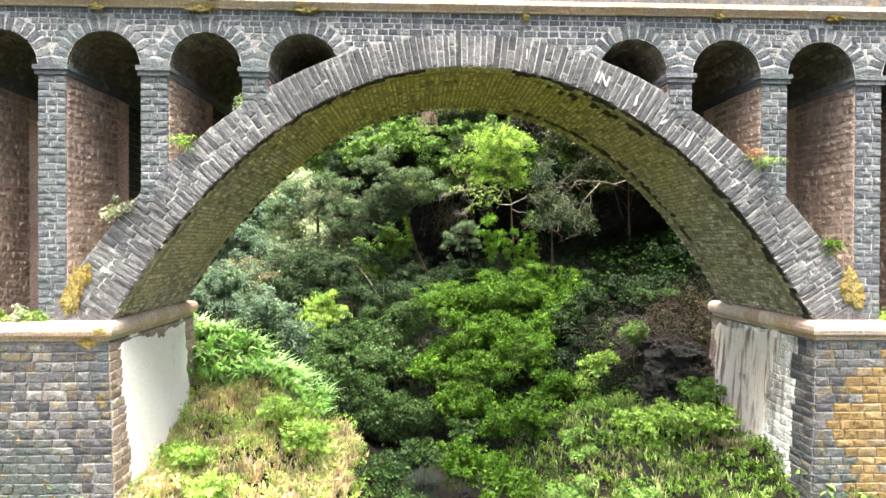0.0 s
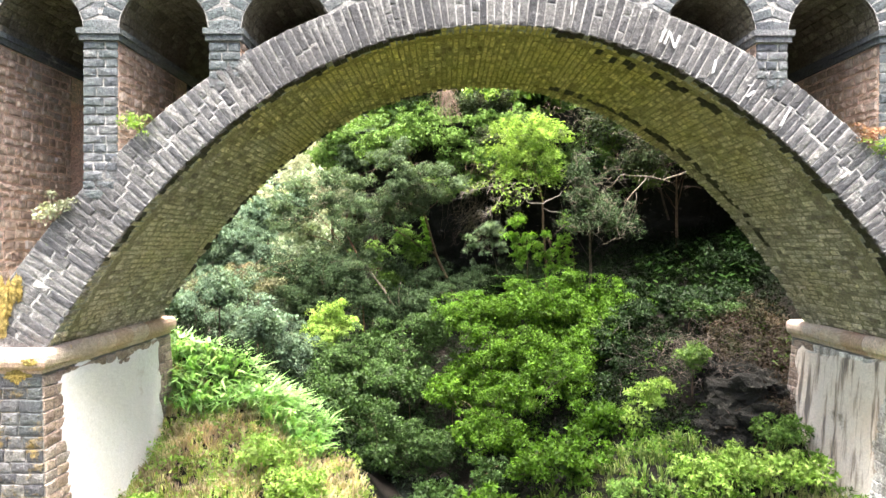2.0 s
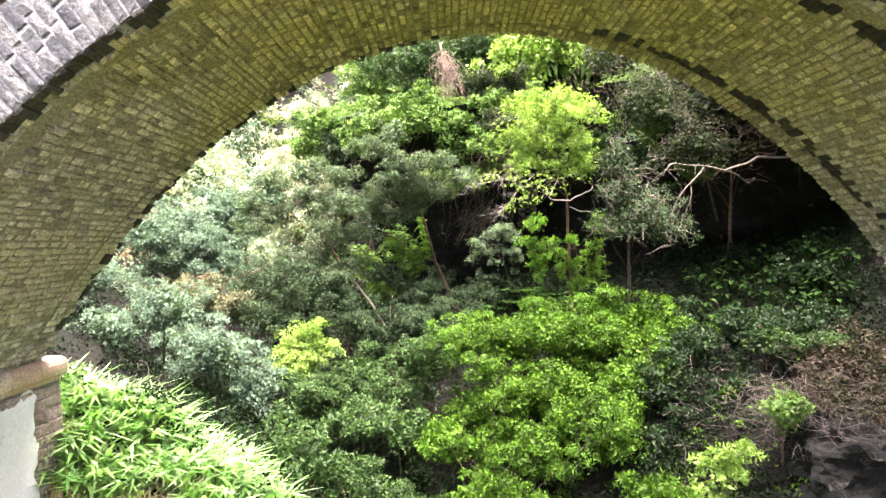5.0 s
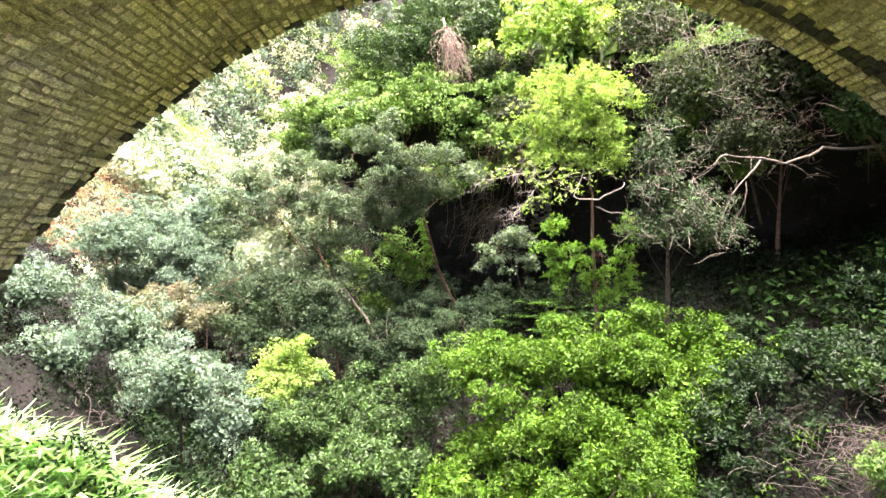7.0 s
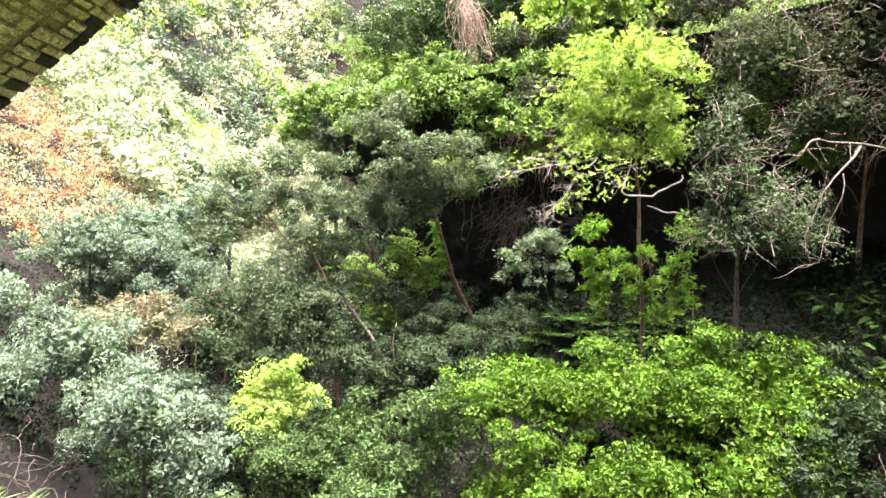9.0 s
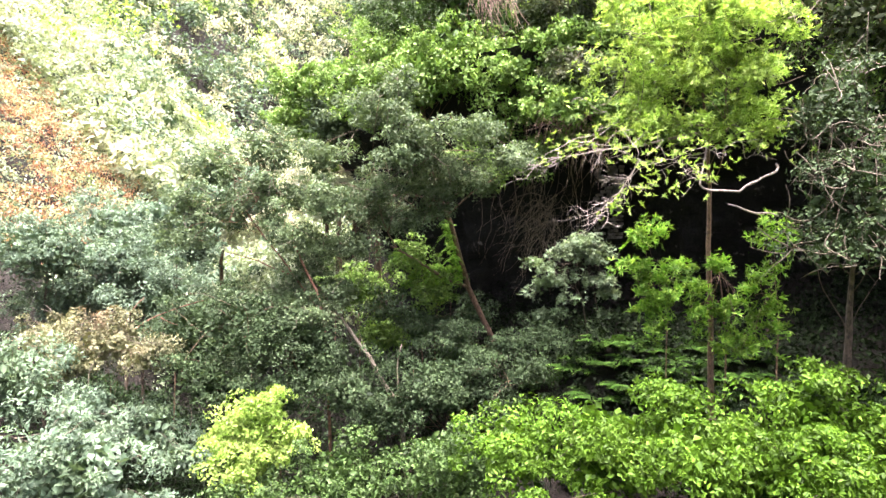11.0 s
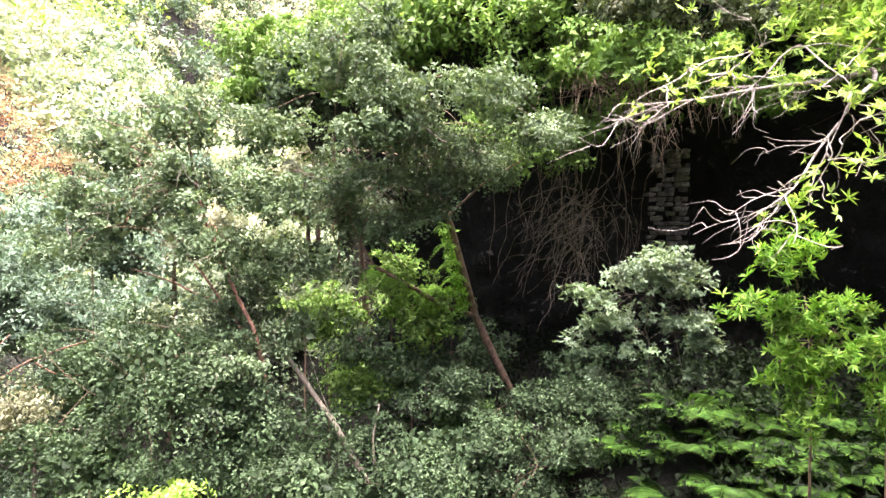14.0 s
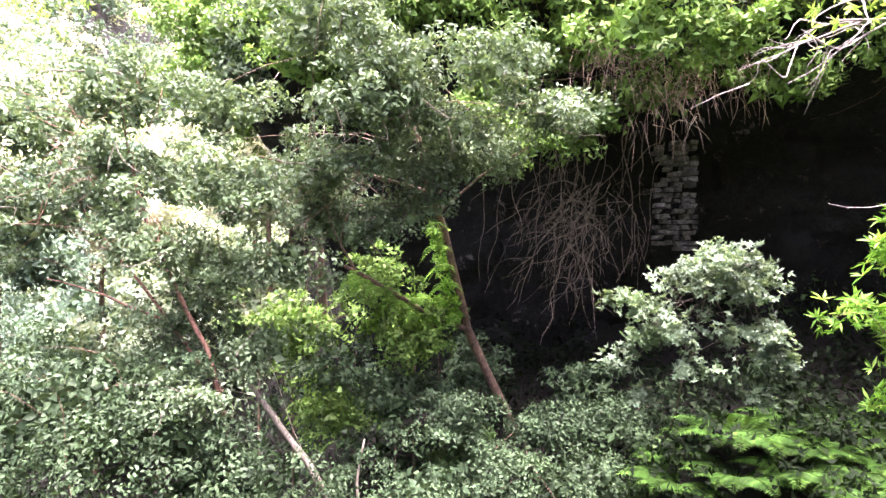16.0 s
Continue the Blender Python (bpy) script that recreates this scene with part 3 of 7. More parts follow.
def ground_z(x, y):
    x, y = np.asarray(x, float), np.asarray(y, float)
    d = stream_offset(x, y)
    c = line_offset(CLIFF, x, y)
    floor = np.interp(y, [-60, 0, 20, 40, 90, 130, 200, 320, 900], [-1.0, 1.0, 2.0, 4.0, 9.0, 28.0, 85.0, 160.0, 260.0])
    fore = np.clip((y - 18.5) * 0.28, -2.2, 0)
    rn = np.interp(d, [0, 1.3, 3, 5, 9, 12, 16, 30, 200], [0, 0.2, 1.6, 2.9, 3.2, 3.2, 4.5, 16, 30]) + fore * np.clip(d / 4, 0, 1)
    ln = np.interp(-d, [0, 1.0, 2.2, 4, 8, 12, 16, 30, 200], [0, 0.4, 2.4, 3.4, 3.5, 3.5, 4.5, 16, 30]) + fore * np.clip(-d / 4, 0, 1)
    low = np.interp(d, [0, 1.5, 4, 6, 9.0, 13, 18, 40], [0, 0.3, 3.4, 4.6, 5.6, 7.4, 9.5, 14])
    width = 1.2 + np.maximum(0, -6 - x) * 1.5
    rise = np.clip((c - 1.3) / width, 0, 1)
    rf = low + rise * np.maximum(15.0 - floor - low, 0) + np.maximum(c - 2.2, 0) * 0.95
    lf = np.interp(-d, [0, 2, 5, 8, 14, 30, 60, 300], [0, 0.5, 2.4, 6.0, 13.0, 28, 50, 160])
    k = np.clip((y - 19) / 6, 0, 1)
    k = k * k * (3 - 2 * k)
    h = np.where(d > 0, rn + (rf - rn) * k, ln + (lf - ln) * k)
    bump = 0.35 * np.sin(0.9 * x + 0.4 * y) * np.sin(0.7 * y - 0.3 * x) + 0.18 * np.sin(2.3 * x + 1.0) * np.sin(2.1 * y)
    far = np.clip((y - 60) / 80, 0, 1) * 4 * np.sin(0.09 * x + 1) * np.sin(0.07 * y)
    heap = 1.8 * np.exp(-((x + 8.0) ** 2 / 5 + (y - 20.0) ** 2 / 1.6)) + 1.3 * np.exp(-((x - 8.2) ** 2 / 4 + (y - 21.2) ** 2 / 4)) + 0.8 * np.exp(-((x - 2.0) ** 2 / 4 + (y - 29.2) ** 2 / 1.5))
    return floor + h + bump * np.clip(np.abs(d) / 3, 0, 1) + far + heap


def sheet(xs, ys):
    gx, gy = np.meshgrid(xs, ys)
    gz = ground_z(gx, gy)
    n, m = gx.shape
    me = bpy.data.meshes.new("ground")
    idx = np.arange(n * m).reshape(n, m)
    quads = np.stack([idx[:-1, :-1], idx[:-1, 1:], idx[1:, 1:], idx[1:, :-1]], -1).reshape(-1, 4)
    fill_mesh(me, np.stack([gx, gy, gz], -1).reshape(-1, 3), quads)
    return me


def fill_mesh(me, verts, quads):
    """Writes arrays of corners and of faces with alike numbers of corners."""
    nf, k = quads.shape
    me.vertices.add(len(verts))
    me.vertices.foreach_set("co", np.ascontiguousarray(verts, dtype=np.float32).ravel())
    me.loops.add(nf * k)
    me.loops.foreach_set("vertex_index", np.ascontiguousarray(quads, dtype=np.int32).ravel())
    me.polygons.add(nf)
    me.polygons.foreach_set("loop_start", np.arange(0, nf * k, k, dtype=np.int32))
    me.update(calc_edges=True)


near = np.arange(-30, 30.1, 0.5)
xs = np.concatenate([np.linspace(-900, -130, 10), np.linspace(-120, -31, 46), near, np.linspace(31, 120, 40), np.linspace(130, 900, 10)])
ys = np.concatenate([np.linspace(-600, -70, 10), np.linspace(-60, -1, 40), np.arange(0, 60.1, 0.5), np.linspace(61, 200, 80), np.linspace(210, 900, 12)])
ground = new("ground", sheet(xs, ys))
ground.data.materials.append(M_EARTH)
ground.data.polygons.foreach_set("use_smooth", [True] * len(ground.data.polygons))
tagged(ground, "steep ravine sides of earth, shade put into its dark tone", "ground", kind="structure")

# stream in the bed
vs, fs = [], []
for k in range(64):
    y = -40 + k
    x = float(np.interp(y, STREAM[:, 1], STREAM[:, 0]))
    z = float(np.interp(y, [-60, 0, 20, 40, 90, 260], [-1.0, 1.0, 2.0, 4.0, 9.0, 30.0])) + 0.17
    vs += [(x - 2.2, y, z), (x + 2.2, y, z)]
for k in range(63):
    fs.append((2 * k, 2 * k + 1, 2 * k + 3, 2 * k + 2))
water = tagged(new("water", mesh_of("water", vs, fs, M_WATER)), "narrow dark stream in the ravine bed", "stream", kind="structure")

# rock face with an overhang
def rock_face(name, foot, z0, z1, lean, label, seed, step=0.16):
    """A stepped basalt face along a line of foot points; lean(t, h) carries it forwards with height."""
    foot = np.array(foot, float)
    seg = np.concatenate([[0], np.cumsum(np.hypot(*np.diff(foot, axis=0).T))])
    n, m = int(seg[-1] / step), int((z1 - z0) / step)
    s = np.linspace(0, seg[-1], n)
    fx, fy = np.interp(s, seg, foot[:, 0]), np.interp(s, seg, foot[:, 1])
    tx, ty = np.gradient(fx), np.gradient(fy)
    q = np.hypot(tx, ty)
    nx, ny = ty / q, -tx / q
    vs = np.zeros((m, n, 3))
    for j in range(m):
        h = j / (m - 1)
        z = z0 + (z1 - z0) * h
        for i in range(n):
            cell = noise.cell((fx[i] * 1.6 + seed, fy[i] * 1.6, z * 2.4))
            o = lean(i / (n - 1), h) + 0.3 * noise.noise((fx[i] * 0.6, seed, z * 0.6)) + 0.22 * cell + 0.1 * noise.noise((fx[i] * 3, fy[i] * 3, z * 3))
            vs[j, i] = (fx[i] + nx[i] * o, fy[i] + ny[i] * o, z + 0.05 * noise.noise((fx[i] * 2, z * 2, 5)))
    idx = np.arange(n * m).reshape(m, n)
    me = bpy.data.meshes.new(name)
    fill_mesh(me, vs.reshape(-1, 3), np.stack([idx[:-1, :-1], idx[:-1, 1:], idx[1:, 1:], idx[1:, :-1]], -1).reshape(-1, 4))
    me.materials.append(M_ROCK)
    return tagged(new(name, me), label, "rock face", kind="structure")


# The lip leans out further on the right to darken the slope below.
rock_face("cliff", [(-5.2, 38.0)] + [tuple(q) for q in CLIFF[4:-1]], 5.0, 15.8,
          lambda t, h: 0.2 + (3.4 + 1.0 * min(max((t - 0.42) / 0.2, 0.0), 1.0)) * max(0.0, (h - 0.62) / 0.38) ** 1.3 - 0.8 * math.sin(min(h / 0.62, 1.0) * 3.14), "undercut basalt cliff hung with roots, cave shade in its colour", 2)

# ---- plants ----


def unit(a):
    return a / np.maximum(np.linalg.norm(a, axis=-1, keepdims=True), 1e-9)


def leaf_mesh(name, pos, axis, up, length, width, material, fold=0.25, plain=False):
    """Folded four-cornered leaves, each an island of its own; plain ones have three corners."""
    axis = unit(axis)
    side = unit(np.cross(axis, up))
    if plain:
        length, width = length[:, None] * 1.1, width[:, None] * 1.25
        v = np.stack([pos - side * width * 0.5, pos + axis * length, pos + side * width * 0.5 + axis * length * 0.2], 1)
        me = bpy.data.meshes.new(name)
        fill_mesh(me, v.reshape(-1, 3), np.arange(3 * len(pos)).reshape(-1, 3))
        me.materials.append(material)
        return me
    nrm = np.cross(side, axis)
    length, width = length[:, None], width[:, None]
    mid = pos + axis * length * 0.45
    v = np.stack([pos, mid + side * width * 0.5 + nrm * width * fold, pos + axis * length - nrm * length * 0.08, mid - side * width * 0.5 + nrm * width * fold], 1)
    n = len(pos)
    q = np.arange(4 * n).reshape(n, 4)
    tris = np.concatenate([q[:, [0, 1, 2]], q[:, [0, 2, 3]]], 1).reshape(-1, 3)
    me = bpy.data.meshes.new(name)
    fill_mesh(me, v.reshape(-1, 3), tris)
    me.materials.append(material)
    return me


def lobes_to_clumps(lobes, per_m2, rng, low=-0.55):
    """Clump places over the skins of overlapping lobes, with an uneven outline."""
    out, dirs = [], []
    for cx, cy, cz, rx, ry, rz in lobes:
        n = max(2, int(per_m2 * 4 * math.pi * ((rx * ry) ** 1.6 / 3 + (rx * rz) ** 1.6 / 3 + (ry * rz) ** 1.6 / 3) ** (1 / 1.6)))
        d = unit(rng.normal(size=(n, 3)))
        d = d[d[:, 2] > low]
        r = 0.4 + 0.7 * rng.random(len(d)) ** 0.55
        lump = np.array([noise.noise(tuple(3.1 * w + (cx, cy, cz))) for w in d])
        r = r * (1 + 0.38 * lump)
        ok = (d[:, 1] < 0.3) | (rng.random(len(d)) < 0.2)
        d, r = d[ok], r[ok]
        out.append(np.array([cx, cy, cz]) + d * r[:, None] * (rx, ry, rz))
        dirs.append(d)
    return np.concatenate(out), np.concatenate(dirs)


def fracture(lobes, rng):
    """Breaks each lobe into a core and smaller lobes over it, for an uneven outline with gaps."""
    out = []
    for cx, cy, cz, rx, ry, rz in lobes:
        out.append((cx, cy, cz, rx * 0.62, ry * 0.62, rz * 0.62))
        for k in range(14):
            d = unit(rng.normal(size=3) + (0, -0.35, 0.2))
            q = rng.uniform(0.18, 0.5)
            e = rng.uniform(0.55, 0.8) + 0.6 * (0.5 - q)
            out.append((cx + d[0] * rx * e, cy + d[1] * ry * e, cz + d[2] * rz * e, rx * q, ry * q, rz * q * 0.85))
    return out


def clump_leaves(centres, dirs, n_leaf, radius, size, rng, slim=0.45, flat=0.6, droop=0.0, whorl=False):
    """Domed sprays of leaves round each clump; whorled ones radiate from the tip of a shoot."""
    n = len(centres)
    cnt = rng.integers(int(n_leaf * 0.6), int(n_leaf * 1.4) + 1, n)
    who = np.repeat(np.arange(n), cnt)
    rad = radius * rng.uniform(0.5, 1.5, n)
    wild = rng.normal(size=(len(who), 3))
    if whorl:
        tips = max(1, int(n_leaf / 9))
        shoot = rng.integers(0, tips, len(who)) + who * tips
        heart = unit(rng.normal(size=(n * tips, 3)) + (0, 0, 0.35)) * (rad[np.repeat(np.arange(n), tips)] * rng.uniform(0.2, 1.0, n * tips))[:, None]
        facing = unit(rng.normal(size=(n * tips, 3)) * 0.5 + 0.4 * dirs[np.repeat(np.arange(n), tips)] + (0, 0, 0.6))
        d = facing[shoot]
        flat_way = unit(wild - (wild * d).sum(1, keepdims=True) * d)
        pos = centres[who] + heart[shoot]
        axis = unit(flat_way + d * rng.uniform(0.0, 0.9, len(who))[:, None] + (0, 0, -droop))
        up = unit(d + 0.25 * rng.normal(size=d.shape))
    else:
        d = unit(wild + 0.5 * dirs[who] + (0, 0, 0.45))
        off = d * (rad[who] * (0.35 + 0.65 * rng.random(len(who)) ** 0.5))[:, None]
        off[:, 2] *= flat
        pos = centres[who] + off
        turn = rng.normal(size=d.shape)
        axis = unit(turn - (turn * d).sum(1, keepdims=True) * d + 0.45 * d + (0, 0, -droop))
        up = unit(d + 0.42 * rng.normal(size=d.shape) + (0, 0, 0.45))
    length = size * rng.uniform(0.65, 1.35, len(who))
    return pos, axis, up, length, length * slim


def tube_mesh(name, runs, material, sides=6):
    """Tapered limbs: each run is (points, first radius, last radius)."""
    vs, fs = [], []
    for pts, r0, r1 in runs:
        pts = np.asarray(pts, float)
        n = len(pts)
        t = unit(np.gradient(pts, axis=0))
        ref = np.where(np.abs(t[:, 2:3]) > 0.9, np.array([[1.0, 0, 0]]), np.array([[0, 0, 1.0]]))
        a = unit(np.cross(t, ref))
        c = np.cross(t, a)
        k0 = len(vs)
        for i in range(n):
            r = (r0 + (r1 - r0) * (i / (n - 1)) ** 0.8) * (1 + 0.16 * noise.noise((pts[i][0] * 7, pts[i][1] * 7, pts[i][2] * 7)))
            for j in range(sides):
                w = 2 * math.pi * j / sides
                vs.append(pts[i] + r * (math.cos(w) * a[i] + math.sin(w) * c[i]))
        for i in range(n - 1):
            for j in range(sides):
                p, q = k0 + i * sides + j, k0 + i * sides + (j + 1) % sides
                fs.append((p, q, q + sides, p + sides))
        fs.append(tuple(k0 + (n - 1) * sides + j for j in range(sides)))
    return mesh_of(name, vs, fs, material, smooth=True)


def limb(a, b, rng, wob=0.12, n=8, sag=0.0):
    """A crooked line from a to b."""
    a, b = np.asarray(a, float), np.asarray(b, float)
    t = np.linspace(0, 1, n)[:, None]
    p = a + (b - a) * t
    size = np.linalg.norm(b - a)
    w = np.cumsum(rng.normal(size=(n, 3)), 0)
    for _ in range(2):
        w[1:-1] = 0.25 * w[:-2] + 0.5 * w[1:-1] + 0.25 * w[2:]
    w -= w[0] + (w[-1] - w[0]) * t
    p = p + w * wob * 1.7 * size / n
    p[:, 2] += sag * size * np.sin(np.pi * t[:, 0])
    return p


def spread(c, r, n, small, seed):
    """Small uneven lobes filling a rough ellipsoid."""
    q = np.random.default_rng(seed)
    out = []
    for k in range(n):
        d = unit(q.normal(size=3)) * q.uniform(0.25, 1.0) ** 0.6
        s = q.uniform(*small)
        out.append((c[0] + d[0] * r[0], c[1] + d[1] * r[1], c[2] + d[2] * r[2], s, s * 0.85, s * q.uniform(0.55, 0.95)))
    return out


def ground_at(x, y):
    return float(ground_z(x, y))


def plant(name, label, category, base, trunk, lobes, leaf, bark, size=0.09, per_m2=6.5, n_leaf=75, clump=0.32, radius=0.09, slim=0.45, limbs=22, flat=0.65, droop=0.0,
          group="", seed=0, twigs=0, sparse=(), boughs=(), whorl=False):
    """A tree or shrub: trunk points, limbs reaching into the lobes, and a crown of separate leaves."""
    rng = np.random.default_rng(seed + 100)
    thing = tagged(new(name), label, category, group)
    root = np.array([*base[:2], ground_at(*base[:2]) - 0.15 if len(base) < 3 else base[2]])
    thing.location = root
    centres, dirs = lobes_to_clumps(fracture(lobes, rng), per_m2 * 0.33, rng)
    line = np.array([root, *trunk], float)
    fine = []
    for a, c in zip(line, line[1:]):
        fine.append(limb(a, c, rng, 0.055, 6)[:-1])
    path = np.concatenate([*fine, line[-1:]])
    runs = [(path, radius, radius * 0.32)]
    for pts, r0, r1 in boughs:
        pts = np.array(pts, float)
        fine = [limb(a, c, rng, 0.06, 5)[:-1] for a, c in zip(pts, pts[1:])]
        runs.append((np.concatenate([*fine, pts[-1:]]), r0, r1))
    pick = rng.choice(len(centres), min(limbs, len(centres)), replace=False)
    for k in pick:
        start = path[rng.integers(len(path) // 2, len(path))]
        if len(runs) > 4 and rng.random() < 0.85:
            old = runs[rng.integers(1, len(runs))][0]
            near_end = old[len(old) // 2]
            if np.linalg.norm(near_end - centres[k]) < np.linalg.norm(start - centres[k]):
                start = near_end
        runs.append((limb(start, centres[k], rng, 0.3, 9, 0.07), radius * rng.uniform(0.05, 0.13), 0.004))
    spray = []
    for k in range(twigs):
        c = centres[rng.integers(len(centres))]
        e = c + unit(rng.normal(size=3) + (0, 0, 0.1)) * rng.uniform(0.25, 0.7)
        spray.append((limb(c, e, rng, 0.35, 7), 0.012, 0.003))
    child("trunk", tube_mesh("trunk", [(p - root, a, c) for p, a, c in runs], bark), thing)
    if spray:
        child("brush", tube_mesh("brush", [(p - root, a, c) for p, a, c in spray], M_LIMB, 4), thing, "fine bare twigs through the crown")["kind"] = "stuff"
    plain = base[1] > 35 or size > 0.12 or name == "bush"
    arr = clump_leaves(centres, dirs, int(n_leaf * (1.1 if plain else 1.25)), clump * 0.9, size * (1.05 if plain else 0.86), rng, slim * 1.08, flat, droop, whorl)
    if not whorl and min(lobes[0][3:]) > 0.22:                 # shaded leaves inside the lobes
        inner = []
        for cx, cy, cz, rx, ry, rz in lobes:
            n = int(np.clip(800 * rx * ry * rz, 30, 1500))
            inner.append(np.array([cx, cy, cz]) + unit(rng.normal(size=(n, 3))) * (0.62 * rng.random(n) ** 0.5)[:, None] * (rx, ry, rz))
        inner = np.concatenate(inner)
        big = max(0.14, 1.45 * size) * rng.uniform(0.7, 1.3, len(inner))
        arr = [np.concatenate(q) for q in zip(arr, (inner, unit(rng.normal(size=inner.shape)), unit(rng.normal(size=inner.shape) + (0, 0, 0.8)), big, big * 0.7))]
    if sparse:
        c2, d2 = lobes_to_clumps(fracture(sparse, rng), per_m2 * 0.5, rng)
        more = clump_leaves(c2, d2, 11, clump * 0.7, size * 0.8, rng, slim, flat, droop, whorl)
        arr = [np.concatenate(q) for q in zip(arr, more)]
        tips = []
        for k in range(0, len(c2), 5):
            spots = [path[-2], path[-4]] + [q[0][j] for q in tips for j in (4, 6)]
            start = min(spots, key=lambda q: np.linalg.norm(q - c2[k]) * rng.uniform(0.8, 1.6))
            tips.append((limb(start, c2[k], rng, 0.45, 10, 0.05), 0.004 + 0.007 / (1 + 0.15 * len(tips)), 0.0025))
        child("spray", tube_mesh("spray", [(p - root, a, c) for p, a, c in tips], M_BLEACHED, 4), thing, "bleached twigs of the lowest boughs")
    child("crown", leaf_mesh("crown", arr[0] - root, *arr[1:], leaf, plain=plain), thing)
    return thing


TREES = "trees on the ravine side"
SHRUBS = "shrubs on the ravine side"
# tall grey-green tree before the rock face
plant("tree", "tall grey-green tree with a crooked brown trunk", "tree", (-0.25, 32.9), [(-0.5, 32.3, 7.7), (-1.42, 31.8, 9.72), (-1.82, 31.0, 11.35), (-2.05, 30.7, 11.9), (-2.2, 30.4, 12.65), (-2.5, 30.2, 13.2), (-2.55, 30.0, 13.6)],
      [(-4.7, 29.6, 12.8, 0.75, 0.7, 0.55), (-3.4, 29.2, 13.8, 0.85, 0.8, 0.55), (-2.3, 29.0, 13.3, 0.8, 0.8, 0.45), (-1.3, 29.2, 13.3, 0.7, 0.7, 0.4), (-0.5, 29.6, 12.8, 0.6, 0.6, 0.35), (-4.4, 29.2, 11.8, 0.85, 0.8, 0.6), (-2.8, 29.3, 14.4, 0.5, 0.5, 0.4), (-5.4, 29.8, 11.9, 0.6, 0.6, 0.45),
       (-2.9, 28.8, 12.7, 0.8, 0.7, 0.45), (-5.0, 29.8, 10.8, 0.9, 0.8, 0.6), (-3.9, 29.5, 10.8, 0.7, 0.7, 0.5), (-4.3, 29.8, 9.7, 0.7, 0.7, 0.5), (-3.7, 30.2, 12.1, 0.8, 0.7, 0.5), (-1.7, 29.9, 12.6, 0.5, 0.5, 0.3), (-0.9, 30.6, 12.4, 0.5, 0.5, 0.35), (-3.5, 30.6, 11.5, 0.5, 0.5, 0.35), (-0.2, 30.2, 12.9, 0.4, 0.4, 0.3), (-2.6, 30.0, 12.25, 0.6, 0.5, 0.3), (-1.5, 30.2, 12.2, 0.5, 0.4, 0.25), (-3.1, 30.4, 11.4, 0.5, 0.4, 0.3), (-2.3, 30.2, 11.55, 0.45, 0.35, 0.28), (-2.75, 30.0, 11.25, 0.4, 0.35, 0.25), (-3.3, 29.4, 12.0, 0.5, 0.4, 0.35), (-1.9, 30.1, 12.0, 0.4, 0.3, 0.25), (-2.2, 29.5, 12.75, 0.45, 0.35, 0.3), (-2.6, 29.6, 13.0, 0.4, 0.35, 0.3)],
      L_GREY, M_BARK, size=0.085, per_m2=9.0, n_leaf=66, clump=0.26, radius=0.095, limbs=44, group=TREES, seed=1, twigs=90,
      boughs=[([(-1.42, 31.8, 9.72), (-2.04, 31.3, 10.0), (-2.55, 30.4, 10.42), (-3.15, 29.9, 10.8)], 0.06, 0.028), ([(-3.0, 30.0, 10.7), (-3.2, 29.8, 11.1), (-3.1, 29.8, 11.5)], 0.022, 0.01),
              ([(-1.9, 30.9, 11.6), (-1.3, 30.5, 12.1), (-0.6, 30.2, 12.5)], 0.025, 0.01),
              ([(-2.05, 30.7, 11.9), (-2.9, 30.3, 12.1), (-3.7, 30.0, 12.15), (-4.4, 29.8, 12.3)], 0.028, 0.01), ([(-1.82, 31.0, 11.35), (-2.6, 30.4, 11.7), (-3.5, 30.0, 11.6)], 0.02, 0.008)])
plant("tree", "slender grey-green tree with bare reddish stems", "tree", (-4.4, 29.4), [(-4.55, 29.3, 8.9), (-4.73, 29.2, 9.78), (-5.13, 29.2, 10.55), (-5.52, 29.25, 11.33), (-5.7, 29.3, 11.82), (-5.85, 29.3, 12.6)],
      [(-5.9, 29.2, 12.9, 0.9, 0.8, 0.6), (-7.2, 29.6, 12.6, 0.9, 0.8, 0.6), (-8.2, 30.2, 11.7, 0.9, 0.9, 0.6), (-7.0, 29.4, 11.4, 0.7, 0.7, 0.45), (-8.0, 29.8, 10.9, 0.7, 0.6, 0.4), (-6.4, 29.8, 12.0, 0.6, 0.6, 0.4), (-5.3, 28.8, 10.95, 0.4, 0.3, 0.25), (-5.55, 28.8, 11.5, 0.45, 0.35, 0.3), (-5.8, 28.9, 12.1, 0.4, 0.35, 0.3), (-4.75, 28.8, 9.3, 0.5, 0.35, 0.3)],
      L_GREY, M_BARK_RED, size=0.085, per_m2=8, n_leaf=66, clump=0.26, radius=0.042, limbs=40, group=TREES, seed=2, twigs=70,
      boughs=[([(-4.6, 29.4, 9.2), (-5.17, 29.6, 9.77), (-6.05, 29.6, 10.88), (-6.59, 29.7, 11.52), (-7.0, 29.8, 12.2)], 0.03, 0.012), ([(-5.5, 29.6, 10.1), (-6.3, 29.7, 10.4), (-7.2, 29.9, 10.6)], 0.022, 0.008)])
plant("tree", "leaning pale bare-stemmed tree with thin grey leaves", "tree", (-2.6, 30.0), [(-2.87, 29.9, 6.95), (-3.64, 29.9, 8.17), (-4.37, 29.9, 9.12), (-5.0, 29.9, 9.9)],
      [(-5.1, 29.9, 10.2, 0.7, 0.6, 0.5), (-5.5, 30.0, 9.6, 0.7, 0.6, 0.5)], L_GREY, M_BARK_PALE, size=0.08, n_leaf=60, radius=0.075, limbs=12, group=TREES, seed=3,
      boughs=[([(-2.87, 29.9, 6.95), (-2.95, 29.8, 7.9), (-2.85, 29.8, 8.5)], 0.03, 0.012)])
